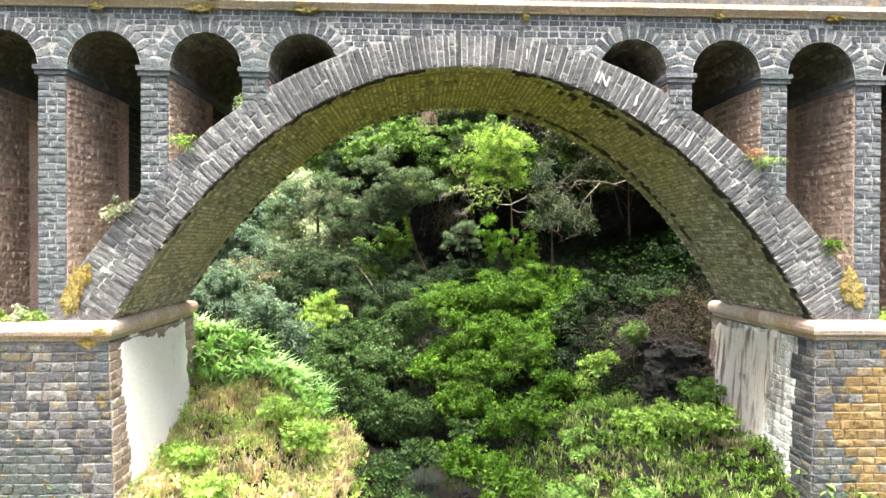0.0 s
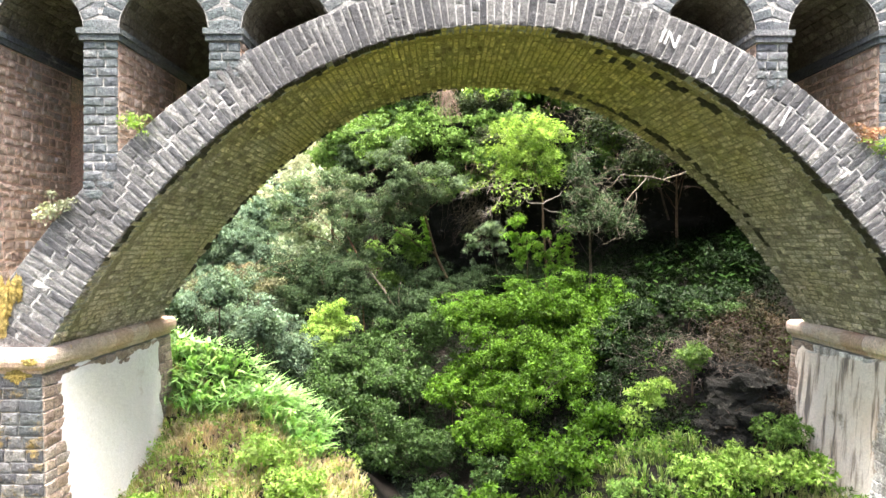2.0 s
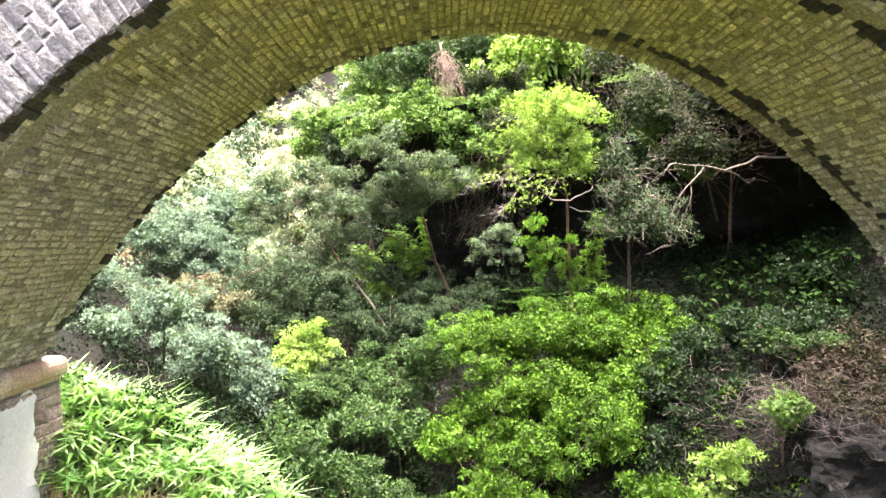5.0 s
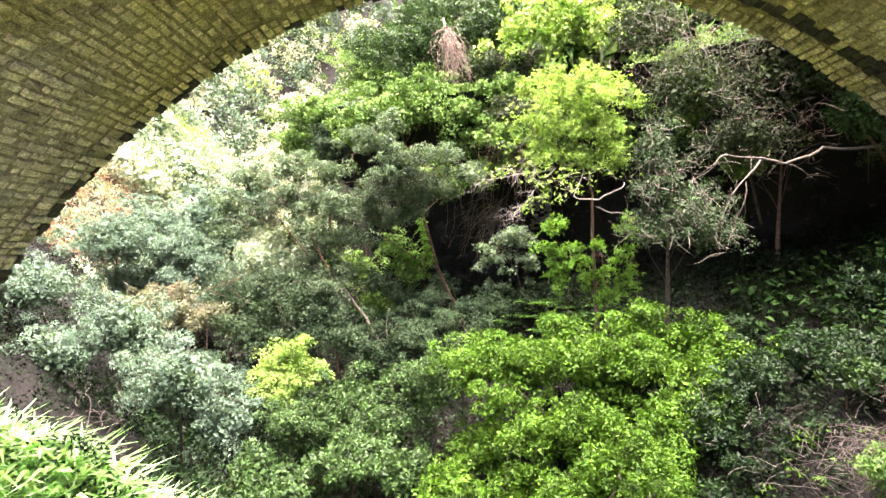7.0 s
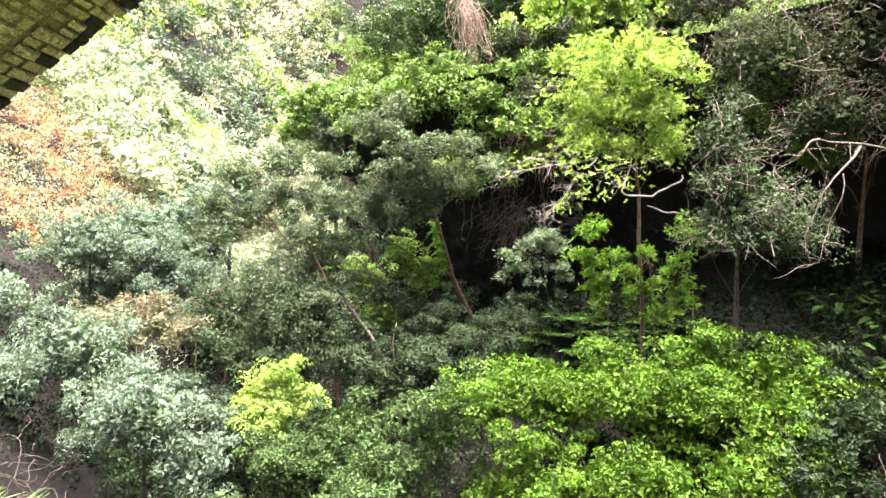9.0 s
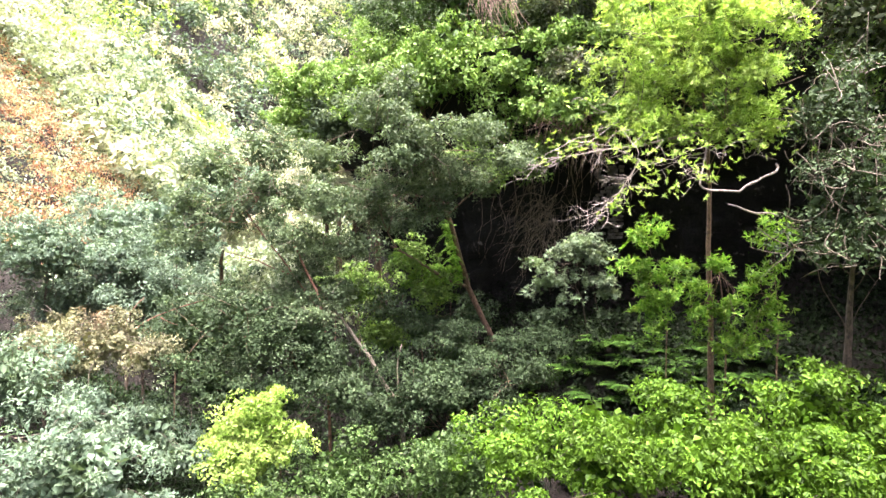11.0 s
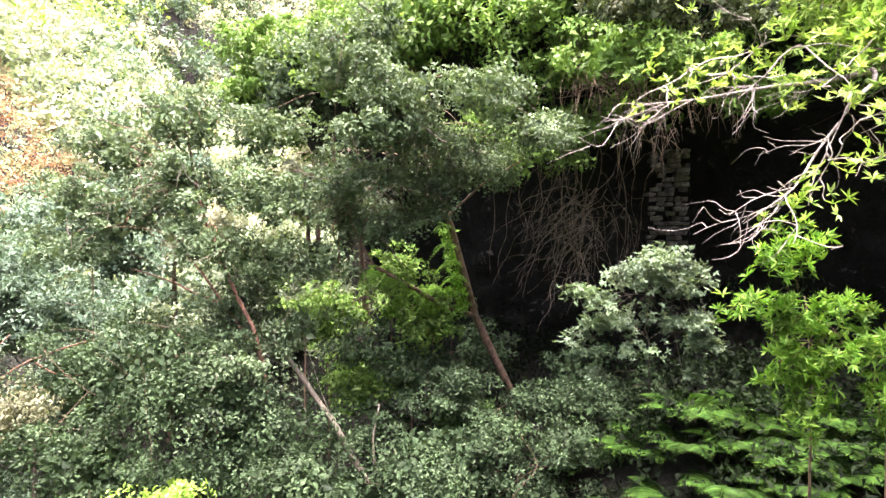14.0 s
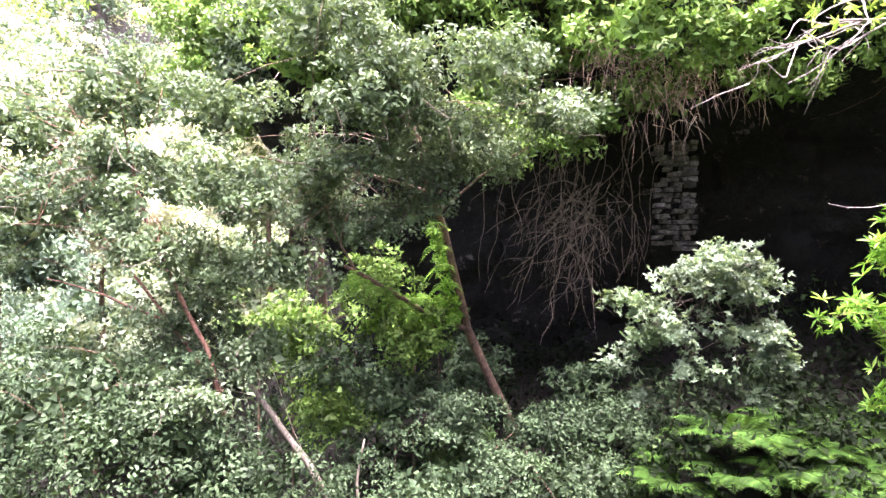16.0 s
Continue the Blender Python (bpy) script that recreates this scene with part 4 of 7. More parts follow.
plant("shrub", "dense dark grey-green shrub on the slope", "shrub", (-5.8, 30.2), [(-6.0, 29.8, 7.5)],
      [(-6.2, 29.4, 8.9, 1.8, 1.4, 1.2), (-4.9, 28.9, 8.9, 0.8, 0.5, 0.7), (-4.6, 29.2, 8.0, 1.3, 0.9, 0.9), (-7.8, 29.8, 8.6, 1.3, 1.2, 1.0), (-7.0, 28.7, 7.7, 1.1, 0.8, 0.8), (-5.6, 28.9, 7.5, 1.0, 0.7, 0.7), (-3.8, 28.8, 7.5, 0.9, 0.7, 0.7)], L_SAGE, M_BARK, size=0.08, per_m2=7.5, n_leaf=75, group=SHRUBS, seed=4)
plant("shrub", "low dark shrub under the leaning trunk", "shrub", (-1.6, 30.0), [(-1.8, 29.8, 6.6)],
      [(-1.9, 29.5, 7.6, 1.4, 1.1, 1.0), (0.2, 30.2, 6.8, 1.1, 1.0, 0.6), (-3.2, 29.6, 7.0, 1.2, 1.0, 0.9), (-1.1, 29.8, 8.0, 0.7, 0.6, 0.5), (0.1, 29.9, 7.9, 0.8, 0.6, 0.5), (-0.5, 29.5, 7.1, 0.9, 0.7, 0.6), (-0.35, 30.6, 8.4, 0.45, 0.4, 0.35), (-1.5, 30.2, 8.6, 0.5, 0.4, 0.4), (0.5, 30.4, 8.5, 0.5, 0.4, 0.35)], L_SAGE, M_BARK, size=0.075, per_m2=7, n_leaf=75, group=SHRUBS, seed=5)
# blue-green shrubs of the left bank
for k, (bx, by, lobes) in enumerate([
        (-7.4, 25.0, [(-7.3, 24.6, 7.2, 1.5, 1.2, 1.0), (-6.3, 25.0, 6.2, 1.1, 1.0, 0.9)]),
        (-9.3, 25.6, [(-9.2, 25.4, 8.4, 1.5, 1.3, 1.1), (-10.6, 25.2, 7.8, 1.2, 1.1, 0.9)]),
        (-10.4, 31.6, [(-10.3, 31.3, 9.6, 1.9, 1.4, 1.2), (-12.2, 31.2, 9.2, 1.5, 1.4, 1.1), (-8.7, 31.0, 8.3, 1.4, 1.2, 1.0)]),
        (-9.6, 28.9, [(-9.9, 28.6, 6.9, 1.2, 1.0, 0.8), (-8.3, 28.5, 6.6, 1.1, 0.9, 0.7), (-7.2, 28.4, 6.2, 0.9, 0.8, 0.6)]),
        (-12.4, 30.5, [(-12.3, 30.2, 10.6, 1.9, 1.5, 1.2), (-10.6, 31.0, 10.2, 1.5, 1.3, 1.0)]),
        (-12.6, 26.6, [(-12.4, 26.4, 9.4, 1.8, 1.5, 1.1)]),
        (-13.8, 36.0, [(-13.6, 35.6, 11.2, 2.2, 1.8, 1.4), (-11.6, 36.2, 10.8, 1.8, 1.6, 1.2)])]):
    plant("shrub", "blue-green shrub with stiff narrow leaves", "shrub", (bx, by), [(bx, by, lobes[0][2] - 0.6)], lobes, L_BLUE, M_BARK_DARK, size=0.11, per_m2=5.5, n_leaf=80, clump=0.32, slim=0.3,
          radius=0.07, group=SHRUBS, seed=10 + k, twigs=14)
plant("shrub", "dry-tipped ochre and green shrub on the bank", "shrub", (-9.8, 29.4), [(-9.7, 29.2, 7.4)],
      [(-9.5, 28.9, 8.6, 1.0, 0.8, 0.7), (-10.5, 29.0, 8.0, 1.0, 0.9, 0.7), (-8.6, 28.8, 8.2, 0.8, 0.7, 0.5), (-11.4, 29.4, 8.4, 1.0, 0.9, 0.7)], L_DRY, M_BARK, size=0.1, per_m2=6, n_leaf=70, slim=0.35, radius=0.04, group=SHRUBS, seed=18, twigs=60)
# bright green trees in the bed of the ravine
def bed_tree(k, bx, by, lobes, leaf):
    """One plant of this kind: its foot, its lobes of foliage and its leaf."""
    plant("tree", "leafy fresh green tree in the ravine bed" if leaf is L_BRIGHT else "small yellow-green tree beside the stream" if leaf is L_LIME else "leafy deep green tree in the ravine bed", "tree",
          (bx, by), [(bx, by, lobes[0][2] - 0.8)], lobes, leaf, M_BARK_DARK, size=0.092, per_m2=8, n_leaf=75, clump=0.27, slim=0.45, radius=0.09, group=TREES, seed=30 + k)


bed_tree(0, 3.0, 25.2, [(3.0, 24.8, 7.7, 1.6, 1.4, 1.1), (4.4, 25.0, 7.6, 1.3, 1.2, 1.0), (3.4, 24.2, 6.0, 1.5, 1.2, 1.2), (2.8, 23.6, 4.8, 1.2, 1.0, 1.0), (2.0, 23.9, 8.25, 0.9, 0.7, 0.6), (3.3, 23.9, 8.0, 0.9, 0.7, 0.6), (4.6, 23.7, 7.7, 1.2, 0.9, 0.8), (1.9, 23.6, 6.5, 1.1, 0.8, 0.9), (3.9, 22.9, 7.0, 1.1, 0.9, 0.8), (3.6, 24.5, 8.65, 0.8, 0.7, 0.6), (4.7, 24.3, 8.5, 0.8, 0.7, 0.6), (5.3, 23.7, 8.0, 0.7, 0.6, 0.6), (2.0, 24.8, 8.5, 0.6, 0.5, 0.4), (2.6, 23.0, 6.9, 0.8, 0.6, 0.6), (3.5, 22.5, 6.4, 0.8, 0.6, 0.6), (2.2, 22.8, 5.9, 0.8, 0.6, 0.7)], L_BRIGHT)
bed_tree(1, 1.2, 25.8, [(1.2, 25.5, 7.6, 1.4, 1.2, 1.1), (-0.2, 25.7, 7.5, 1.0, 1.0, 0.9), (0.4, 25.2, 5.6, 1.3, 1.2, 1.1), (1.9, 24.6, 5.0, 1.2, 1.1, 1.2), (0.8, 23.6, 4.4, 1.1, 1.0, 0.9), (1.2, 23.6, 6.4, 0.8, 0.7, 0.7), (0.4, 24.2, 6.9, 0.7, 0.6, 0.6), (0.9, 23.2, 5.4, 0.8, 0.6, 0.7)], L_BRIGHT)
bed_tree(2, 5.2, 26.6, [(4.8, 26.6, 7.8, 1.4, 1.2, 0.9), (6.0, 26.4, 7.6, 1.3, 1.2, 1.1), (5.5, 24.4, 8.2, 0.9, 0.8, 0.7), (5.3, 23.2, 7.8, 1.0, 0.9, 0.7), (4.7, 22.4, 7.0, 0.9, 0.8, 0.7)], L_DEEP)
bed_tree(3, -1.4, 26.8, [(-1.3, 26.6, 6.8, 1.3, 1.2, 1.1), (-2.6, 26.4, 5.4, 1.4, 1.2, 1.1)], L_DARK)
bed_tree(4, -3.6, 27.6, [(-3.6, 27.4, 6.0, 1.5, 1.3, 1.1), (-4.9, 27.0, 5.4, 1.3, 1.2, 1.0)], L_DARK)
bed_tree(5, -5.6, 28.6, [(-5.45, 28.0, 7.4, 0.7, 0.6, 0.55), (-6.0, 28.0, 6.9, 0.75, 0.7, 0.6), (-5.0, 27.9, 6.8, 0.65, 0.6, 0.6), (-5.6, 27.8, 6.2, 0.9, 0.8, 0.7)], L_LIME)
bed_tree(6, -1.2, 22.4, [(-1.0, 22.3, 3.6, 1.3, 1.2, 0.9), (-2.4, 23.0, 3.8, 1.3, 1.2, 1.0)], L_DARK)
bed_tree(7, 1.4, 21.6, [(1.6, 22.0, 5.4, 1.1, 0.9, 0.9), (2.6, 22.2, 6.2, 1.1, 0.9, 0.9), (3.2, 21.6, 5.9, 0.9, 0.8, 0.8), (1.4, 21.4, 4.3, 1.2, 1.0, 0.8)], L_BRIGHT)
# yellow-green tree with a slender pale trunk
plant("tree", "yellow-green tree with a slender bare trunk and dead side twigs", "tree", (3.3, 27.2), [(3.2, 27.0, 9.5), (3.05, 26.75, 10.9), (3.0, 26.55, 11.9), (2.8, 26.0, 12.5), (2.5, 25.4, 13.2)],
      spread((2.3, 25.2, 13.6), (1.45, 0.8, 1.2), 34, (0.28, 0.5), 61) + [(3.3, 25.3, 12.8, 0.45, 0.4, 0.3), (2.9, 25.2, 12.6, 0.45, 0.4, 0.3), (1.5, 25.0, 12.7, 0.4, 0.35, 0.25), (2.2, 25.0, 12.5, 0.4, 0.35, 0.25)],
      sparse=[(0.15, 24.7, 12.15, 0.25, 0.2, 0.1), (0.5, 24.8, 12.25, 0.3, 0.25, 0.15), (0.9, 24.8, 12.35, 0.35, 0.3, 0.18), (1.3, 24.8, 12.4, 0.35, 0.3, 0.2), (1.05, 24.4, 11.35, 0.2, 0.2, 0.12), (1.3, 24.5, 11.6, 0.25, 0.2, 0.15), (1.25, 24.3, 12.0, 0.35, 0.28, 0.22), (1.65, 24.3, 12.0, 0.4, 0.3, 0.25),
       (2.0, 24.3, 12.1, 0.4, 0.3, 0.25), (2.4, 24.4, 11.95, 0.4, 0.3, 0.25), (2.1, 24.3, 11.66, 0.32, 0.28, 0.18), (1.65, 24.3, 11.6, 0.35, 0.28, 0.2), (1.4, 24.4, 12.3, 0.35, 0.3, 0.2), (2.8, 24.7, 12.2, 0.45, 0.35, 0.25), (3.4, 25.0, 12.3, 0.45, 0.35, 0.25), (3.9, 25.2, 12.8, 0.45, 0.35, 0.3), (0.8, 25.2, 13.0, 0.35, 0.3, 0.25), (1.1, 26.0, 12.8, 0.35, 0.3, 0.2)],
      leaf=L_LIME, bark=M_BARK, size=0.078, slim=0.24, whorl=True, per_m2=15, n_leaf=72, clump=0.26, flat=0.9, radius=0.06, limbs=36, group=TREES, seed=50, twigs=60)
for k, (bx, by, lobes) in enumerate([(2.5, 27.3, [(2.0, 26.8, 11.07, 0.36, 0.28, 0.3), (1.8, 26.8, 10.35, 0.34, 0.28, 0.28), (2.25, 26.7, 10.05, 0.38, 0.3, 0.3), (2.18, 26.7, 9.5, 0.28, 0.25, 0.28), (2.54, 26.8, 10.37, 0.3, 0.25, 0.22), (2.78, 26.6, 10.06, 0.25, 0.22, 0.22), (2.1, 26.8, 9.8, 0.28, 0.25, 0.25)]),
                                     (3.5, 27.3, [(3.2, 26.5, 10.54, 0.2, 0.18, 0.14), (3.36, 26.4, 9.78, 0.3, 0.25, 0.28), (2.93, 26.5, 9.6, 0.28, 0.25, 0.24), (3.23, 26.4, 9.15, 0.3, 0.25, 0.25)]),
                                     (4.3, 27.0, [(3.93, 26.3, 10.95, 0.34, 0.28, 0.34), (3.8, 26.3, 10.29, 0.34, 0.28, 0.34), (4.02, 26.3, 9.72, 0.34, 0.28, 0.34), (3.69, 26.2, 9.2, 0.36, 0.3, 0.3)])]):
    plant("shrub", "fresh green trailing foliage over the hollow", "shrub", (bx, by), [(bx, by - 0.1, 9.4), (bx - 0.2, by - 0.3, 10.6)], lobes, L_VINE, M_BARK, size=0.115, slim=0.21, whorl=True, per_m2=16, n_leaf=36, clump=0.19, flat=0.9, radius=0.02, group=SHRUBS, seed=51 + 6 * k)
plant("tree", "pale yellow-green tree high on the slope", "tree", (2.6, 37.0), [(2.4, 34.4, 16.4), (2.2, 32.4, 17.0)], [(1.9, 31.5, 17.8, 1.9, 1.4, 1.5), (3.6, 32.0, 18.6, 1.9, 1.4, 1.4)], L_LIME, M_BARK_PALE, size=0.13, n_leaf=45, group=TREES, seed=52, twigs=30)
# silvery bush before the cave
plant("shrub", "silvery grey-green bush with rosettes of leaves", "shrub", (1.6, 31.2), [(1.3, 29.6, 9.5), (1.0, 28.5, 10.0), (1.0, 28.2, 10.6)],
      spread((1.1, 28.1, 10.75), (0.6, 0.4, 0.3), 16, (0.14, 0.26), 62) + spread((0.45, 28.1, 10.2), (0.35, 0.3, 0.25), 8, (0.12, 0.22), 66) + spread((1.45, 28.0, 10.1), (0.35, 0.3, 0.28), 8, (0.12, 0.22), 67)
      + [(0.1, 28.2, 9.85, 0.22, 0.2, 0.14), (0.35, 28.3, 9.4, 0.14, 0.14, 0.1), (0.85, 28.0, 9.8, 0.25, 0.2, 0.15), (0.15, 28.3, 10.5, 0.2, 0.2, 0.12), (1.5, 28.1, 9.5, 0.14, 0.14, 0.1), (1.0, 28.0, 10.2, 0.3, 0.25, 0.2)], L_SILVER, M_BARK_DARK, size=0.06, per_m2=44, n_leaf=34, clump=0.12, flat=0.8, slim=0.32, whorl=True, radius=0.02, limbs=44, group=SHRUBS, seed=53)
# right: dry thicket and dark shrubs
plant("shrub", "half-dead twiggy shrub with grey leaves", "shrub", (4.6, 25.6), [(4.6, 25.3, 9.6), (4.5, 25.0, 11.0)], [(4.5, 24.8, 11.5, 1.1, 1.0, 1.2), (5.3, 25.0, 11.0, 0.8, 0.8, 0.9), (4.0, 24.7, 10.9, 0.6, 0.6, 0.6), (4.1, 24.8, 12.8, 0.8, 0.7, 0.7)],
      L_SAGE, M_BARK_DARK, size=0.075, per_m2=9, n_leaf=48, radius=0.085, limbs=40, group=SHRUBS, seed=54, twigs=320)
plant("tree", "tangled dry-twigged tree with scattered green leaves", "tree", (9.4, 30.4), [(8.4, 29.4, 12.6), (6.6, 27.4, 14.4)], [(5.4, 26.2, 14.8, 1.7, 1.4, 1.3), (7.6, 26.4, 15.0, 2.0, 1.6, 1.5), (6.6, 26.0, 13.4, 1.3, 1.1, 0.9), (4.6, 27.4, 16.6, 1.6, 1.4, 1.2)],
      L_DULL, M_BARK_DARK, size=0.08, per_m2=6, n_leaf=34, radius=0.07, limbs=50, group=TREES, seed=55, twigs=320)
plant("tree", "green tree over the thicket", "tree", (9.0, 29.0), [(8.6, 28.0, 13.0)], [(5.6, 26.9, 14.2, 1.0, 1.0, 0.9), (8.6, 27.4, 16.2, 2.0, 1.6, 1.5), (7.4, 27.6, 13.0, 1.2, 1.0, 0.9)], L_GREEN, M_BARK, size=0.09, per_m2=6, n_leaf=60, group=TREES, seed=56, twigs=40)
# trees over the rock face
def slope_tree(k, bx, by, lobes, leaf):
    """One plant of this kind: its foot, its lobes of foliage and its leaf."""
    top = lobes[0]
    mid = (0.5 * (bx + top[0]), 0.5 * (by + top[1]), max(ground_at(bx, by) + 0.3, top[2] - 1.6))
    plant("tree", {L_GREEN: "spreading green tree above the rock face", L_DARK: "dense dark green tree on the steep slope", L_PALE: "pale tree on the steep slope, sunlight in its leaf colour"}[leaf], "tree", (bx, by), [mid, (top[0], top[1], top[2] - 0.6)], lobes, leaf, M_BARK,
          size=0.1, per_m2=6, n_leaf=75, clump=0.34, radius=0.12, group=TREES, seed=60 + k, twigs=10)


slope_tree(0, -2.4, 37.5, [(-2.8, 31.8, 15.3, 1.8, 1.3, 1.2), (-1.4, 32.2, 15.8, 1.5, 1.2, 1.1), (-4.2, 32.6, 14.7, 1.4, 1.2, 1.1)], L_GREEN)
slope_tree(1, -1.0, 38.5, [(-1.6, 33.0, 18.0, 2.2, 1.7, 1.6), (0.6, 33.4, 18.6, 1.8, 1.5, 1.5)], L_DARK)
slope_tree(2, 0.6, 37.6, [(0.4, 31.6, 14.5, 1.3, 1.1, 0.8), (-0.9, 31.9, 13.9, 0.9, 0.8, 0.6)], L_GREEN)
slope_tree(3, 2.6, 36.8, [(2.4, 31.4, 14.4, 1.3, 1.1, 0.7), (3.8, 31.0, 14.8, 1.3, 1.1, 0.8)], L_DARK)
slope_tree(4, 6.0, 34.6, [(6.0, 30.4, 16.0, 2.0, 1.6, 1.3), (8.4, 29.6, 16.6, 2.0, 1.6, 1.4)], L_GREEN)
slope_tree(5, 11.5, 30.5, [(11.2, 28.6, 14.4, 2.0, 1.6, 1.5), (13.0, 27.8, 12.6, 1.8, 1.5, 1.4)], L_DARK)
slope_tree(6, 13.2, 28.4, [(9.6, 25.8, 13.9, 1.6, 1.2, 1.0), (11.2, 25.4, 13.4, 1.6, 1.3, 1.2), (9.2, 26.4, 15.2, 1.4, 1.2, 1.0)], L_DARK)
slope_tree(7, 12.6, 26.4, [(8.0, 25.0, 15.9, 1.5, 1.2, 1.0), (9.8, 24.4, 15.6, 1.6, 1.3, 1.1), (11.6, 23.6, 15.2, 1.8, 1.5, 1.2)], L_DARK)
slope_tree(8, -5.2, 39.0, [(-5.2, 36.4, 15.6, 2.0, 1.7, 1.6), (-7.0, 37.4, 14.8, 1.8, 1.6, 1.4)], L_GREEN)
slope_tree(9, 3.0, 40.0, [(3.0, 37.5, 20.5, 2.6, 2.0, 1.9), (5.8, 37.0, 20.8, 2.4, 2.0, 1.8)], L_DARK)
slope_tree(10, -4.2, 42.5, [(-4.0, 41.0, 20.5, 2.6, 2.2, 2.2), (-0.6, 41.0, 22.5, 2.6, 2.2, 2.0)], L_DARK)
slope_tree(11, -7.6, 41.5, [(-7.4, 40.4, 14.4, 2.0, 1.8, 1.7), (-9.0, 41.0, 13.0, 1.8, 1.6, 1.5)], L_PALE)
slope_tree(12, -9.6, 46.0, [(-9.4, 45.4, 17.6, 2.4, 2.0, 2.0), (-11.4, 46.0, 15.4, 2.2, 2.0, 1.8)], L_PALE)
slope_tree(13, -6.4, 47.0, [(-6.6, 46.0, 20.6, 2.6, 2.2, 2.2)], L_GREEN)
slope_tree(14, -12.4, 40.0, [(-12.0, 39.6, 11.6, 1.8, 1.6, 1.4), (-10.0, 38.6, 12.0, 1.7, 1.5, 1.3)], L_PALE)
# paler trees up the open valley; the palest leaves have haze in their colour
rng = random.Random(5)
for k in range(34):
    y = 40 + 52 * (k / 34) ** 1.15
    x = -8.0 - (y - 34) * 0.38 + rng.uniform(-6, 5)
    z = ground_at(x, y)
    r = rng.uniform(1.8, 3.2)
    lobes = [(x + rng.uniform(-1.4, 1.4), y + rng.uniform(-1.2, 1.2), z + r * rng.uniform(0.9, 1.5), r * rng.uniform(0.7, 1), r * 0.8, r * rng.uniform(0.6, 0.9)) for _ in range(3)]
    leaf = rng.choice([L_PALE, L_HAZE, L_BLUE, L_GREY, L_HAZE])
    plant("tree", {L_PALE: "pale tree up the valley, haze in its leaf colour", L_BLUE: "blue-green tree up the valley", L_GREY: "grey-green tree up the valley", L_HAZE: "green tree up the valley, haze in its leaf colour"}[leaf], "tree", (x, y), [(x, y, z + r)], lobes, leaf, M_BARK, size=0.2, per_m2=2.2, n_leaf=42, clump=0.55,
          radius=0.12, limbs=10, group="trees up the valley", seed=200 + k)


# understory round the crooked trunk and in the hollow
def bush(k, bx, by, lobes, leaf, size):
    """One plant of this kind: its foot, its lobes of foliage and its leaf."""
    label = {L_GREEN: "green leafy bush in the understory", L_DEEP: "deep green bush with shade in its leaf colour", L_LIME: "yellow-green leafy bush on the bank", L_DARK: "dark glossy bush in the hollow", L_PALE: "pale bush with sunlight put into its leaf colour", L_BLUE: "blue-green shrub with stiff narrow leaves",
             L_BRIGHT: "fresh green bush on the bank", L_DRY: "dry brownish bush over the rock edge", L_DULL: "dull olive bush over the rock edge", L_GREY: "grey-green bush in the understory", L_SAGE: "dark sage-green bush in the understory", L_VINE: "bright ferny creeper round the crooked trunk"}[leaf]
    plant("bush", label, "bush", (bx, by), [(bx, by, lobes[0][2] - 0.3)], lobes, leaf, M_BARK, size=size, per_m2=8, n_leaf=60, clump=0.24, radius=0.03, limbs=10, group="bushes of the understory", seed=300 + k) if leaf is not L_VINE else plant("creeper", label, "climbing plant", (bx, by), [(bx, by, 9.4)], lobes, leaf, M_BARK, size=size, n_leaf=7, clump=0.11, radius=0.012, limbs=10, seed=300 + k)


bush(0, -2.3, 32.4, [(-2.3, 31.5, 9.6, 0.8, 0.6, 0.6), (-2.9, 31.4, 10.5, 0.7, 0.6, 0.6)], L_GREEN, 0.08)
bush(1, -0.4, 36.6, [(-0.7, 31.2, 12.7, 0.7, 0.5, 0.5), (0.2, 31.4, 12.9, 0.7, 0.5, 0.5), (-1.3, 31.4, 13.2, 0.7, 0.5, 0.5)], L_GREEN, 0.08)
bush(2, -2.6, 31.6, [(-2.6, 30.9, 8.7, 0.7, 0.5, 0.5), (-1.7, 30.9, 8.3, 0.5, 0.4, 0.4), (-3.4, 30.8, 9.2, 0.7, 0.5, 0.5)], L_SAGE, 0.075)
bush(3, -1.9, 32.0, [(-1.95 + 0.05 * q, 31.35, 11.3 - 0.22 * q, 0.05, 0.05, 0.09) for q in range(7)] + spread((-2.4, 31.4, 9.8), (0.7, 0.3, 0.6), 16, (0.05, 0.11), 63), L_VINE, 0.1)
bush(4, 0.4, 32.0, [(0.5, 31.9, 8.7, 0.8, 0.7, 0.5), (1.3, 31.4, 8.4, 0.8, 0.6, 0.5)], L_SAGE, 0.075)
bush(5, -1.4, 33.0, [(-1.3, 32.8, 8.9, 0.8, 0.6, 0.6), (-2.3, 32.0, 8.6, 0.8, 0.6, 0.5)], L_SAGE, 0.075)
bush(6, -0.2, 31.0, [(0.3, 30.6, 7.6, 0.8, 0.7, 0.5), (-1.4, 30.9, 7.9, 0.6, 0.6, 0.5), (1.4, 30.2, 7.8, 0.8, 0.7, 0.5)], L_DARK, 0.08)
bush(7, 0.6, 37.4, [(0.8, 30.7, 15.6, 1.0, 0.6, 0.6), (-0.3, 31.0, 15.2, 0.8, 0.6, 0.6), (2.0, 30.4, 15.8, 0.9, 0.6, 0.6)], L_GREEN, 0.09)
bush(8, 0.2, 37.8, [(0.2, 31.2, 16.6, 0.9, 0.7, 0.6), (1.5, 31.0, 16.6, 0.9, 0.7, 0.6), (3.0, 30.2, 15.6, 0.9, 0.5, 0.5), (0.9, 30.2, 14.9, 0.6, 0.4, 0.4)], L_DULL, 0.09)
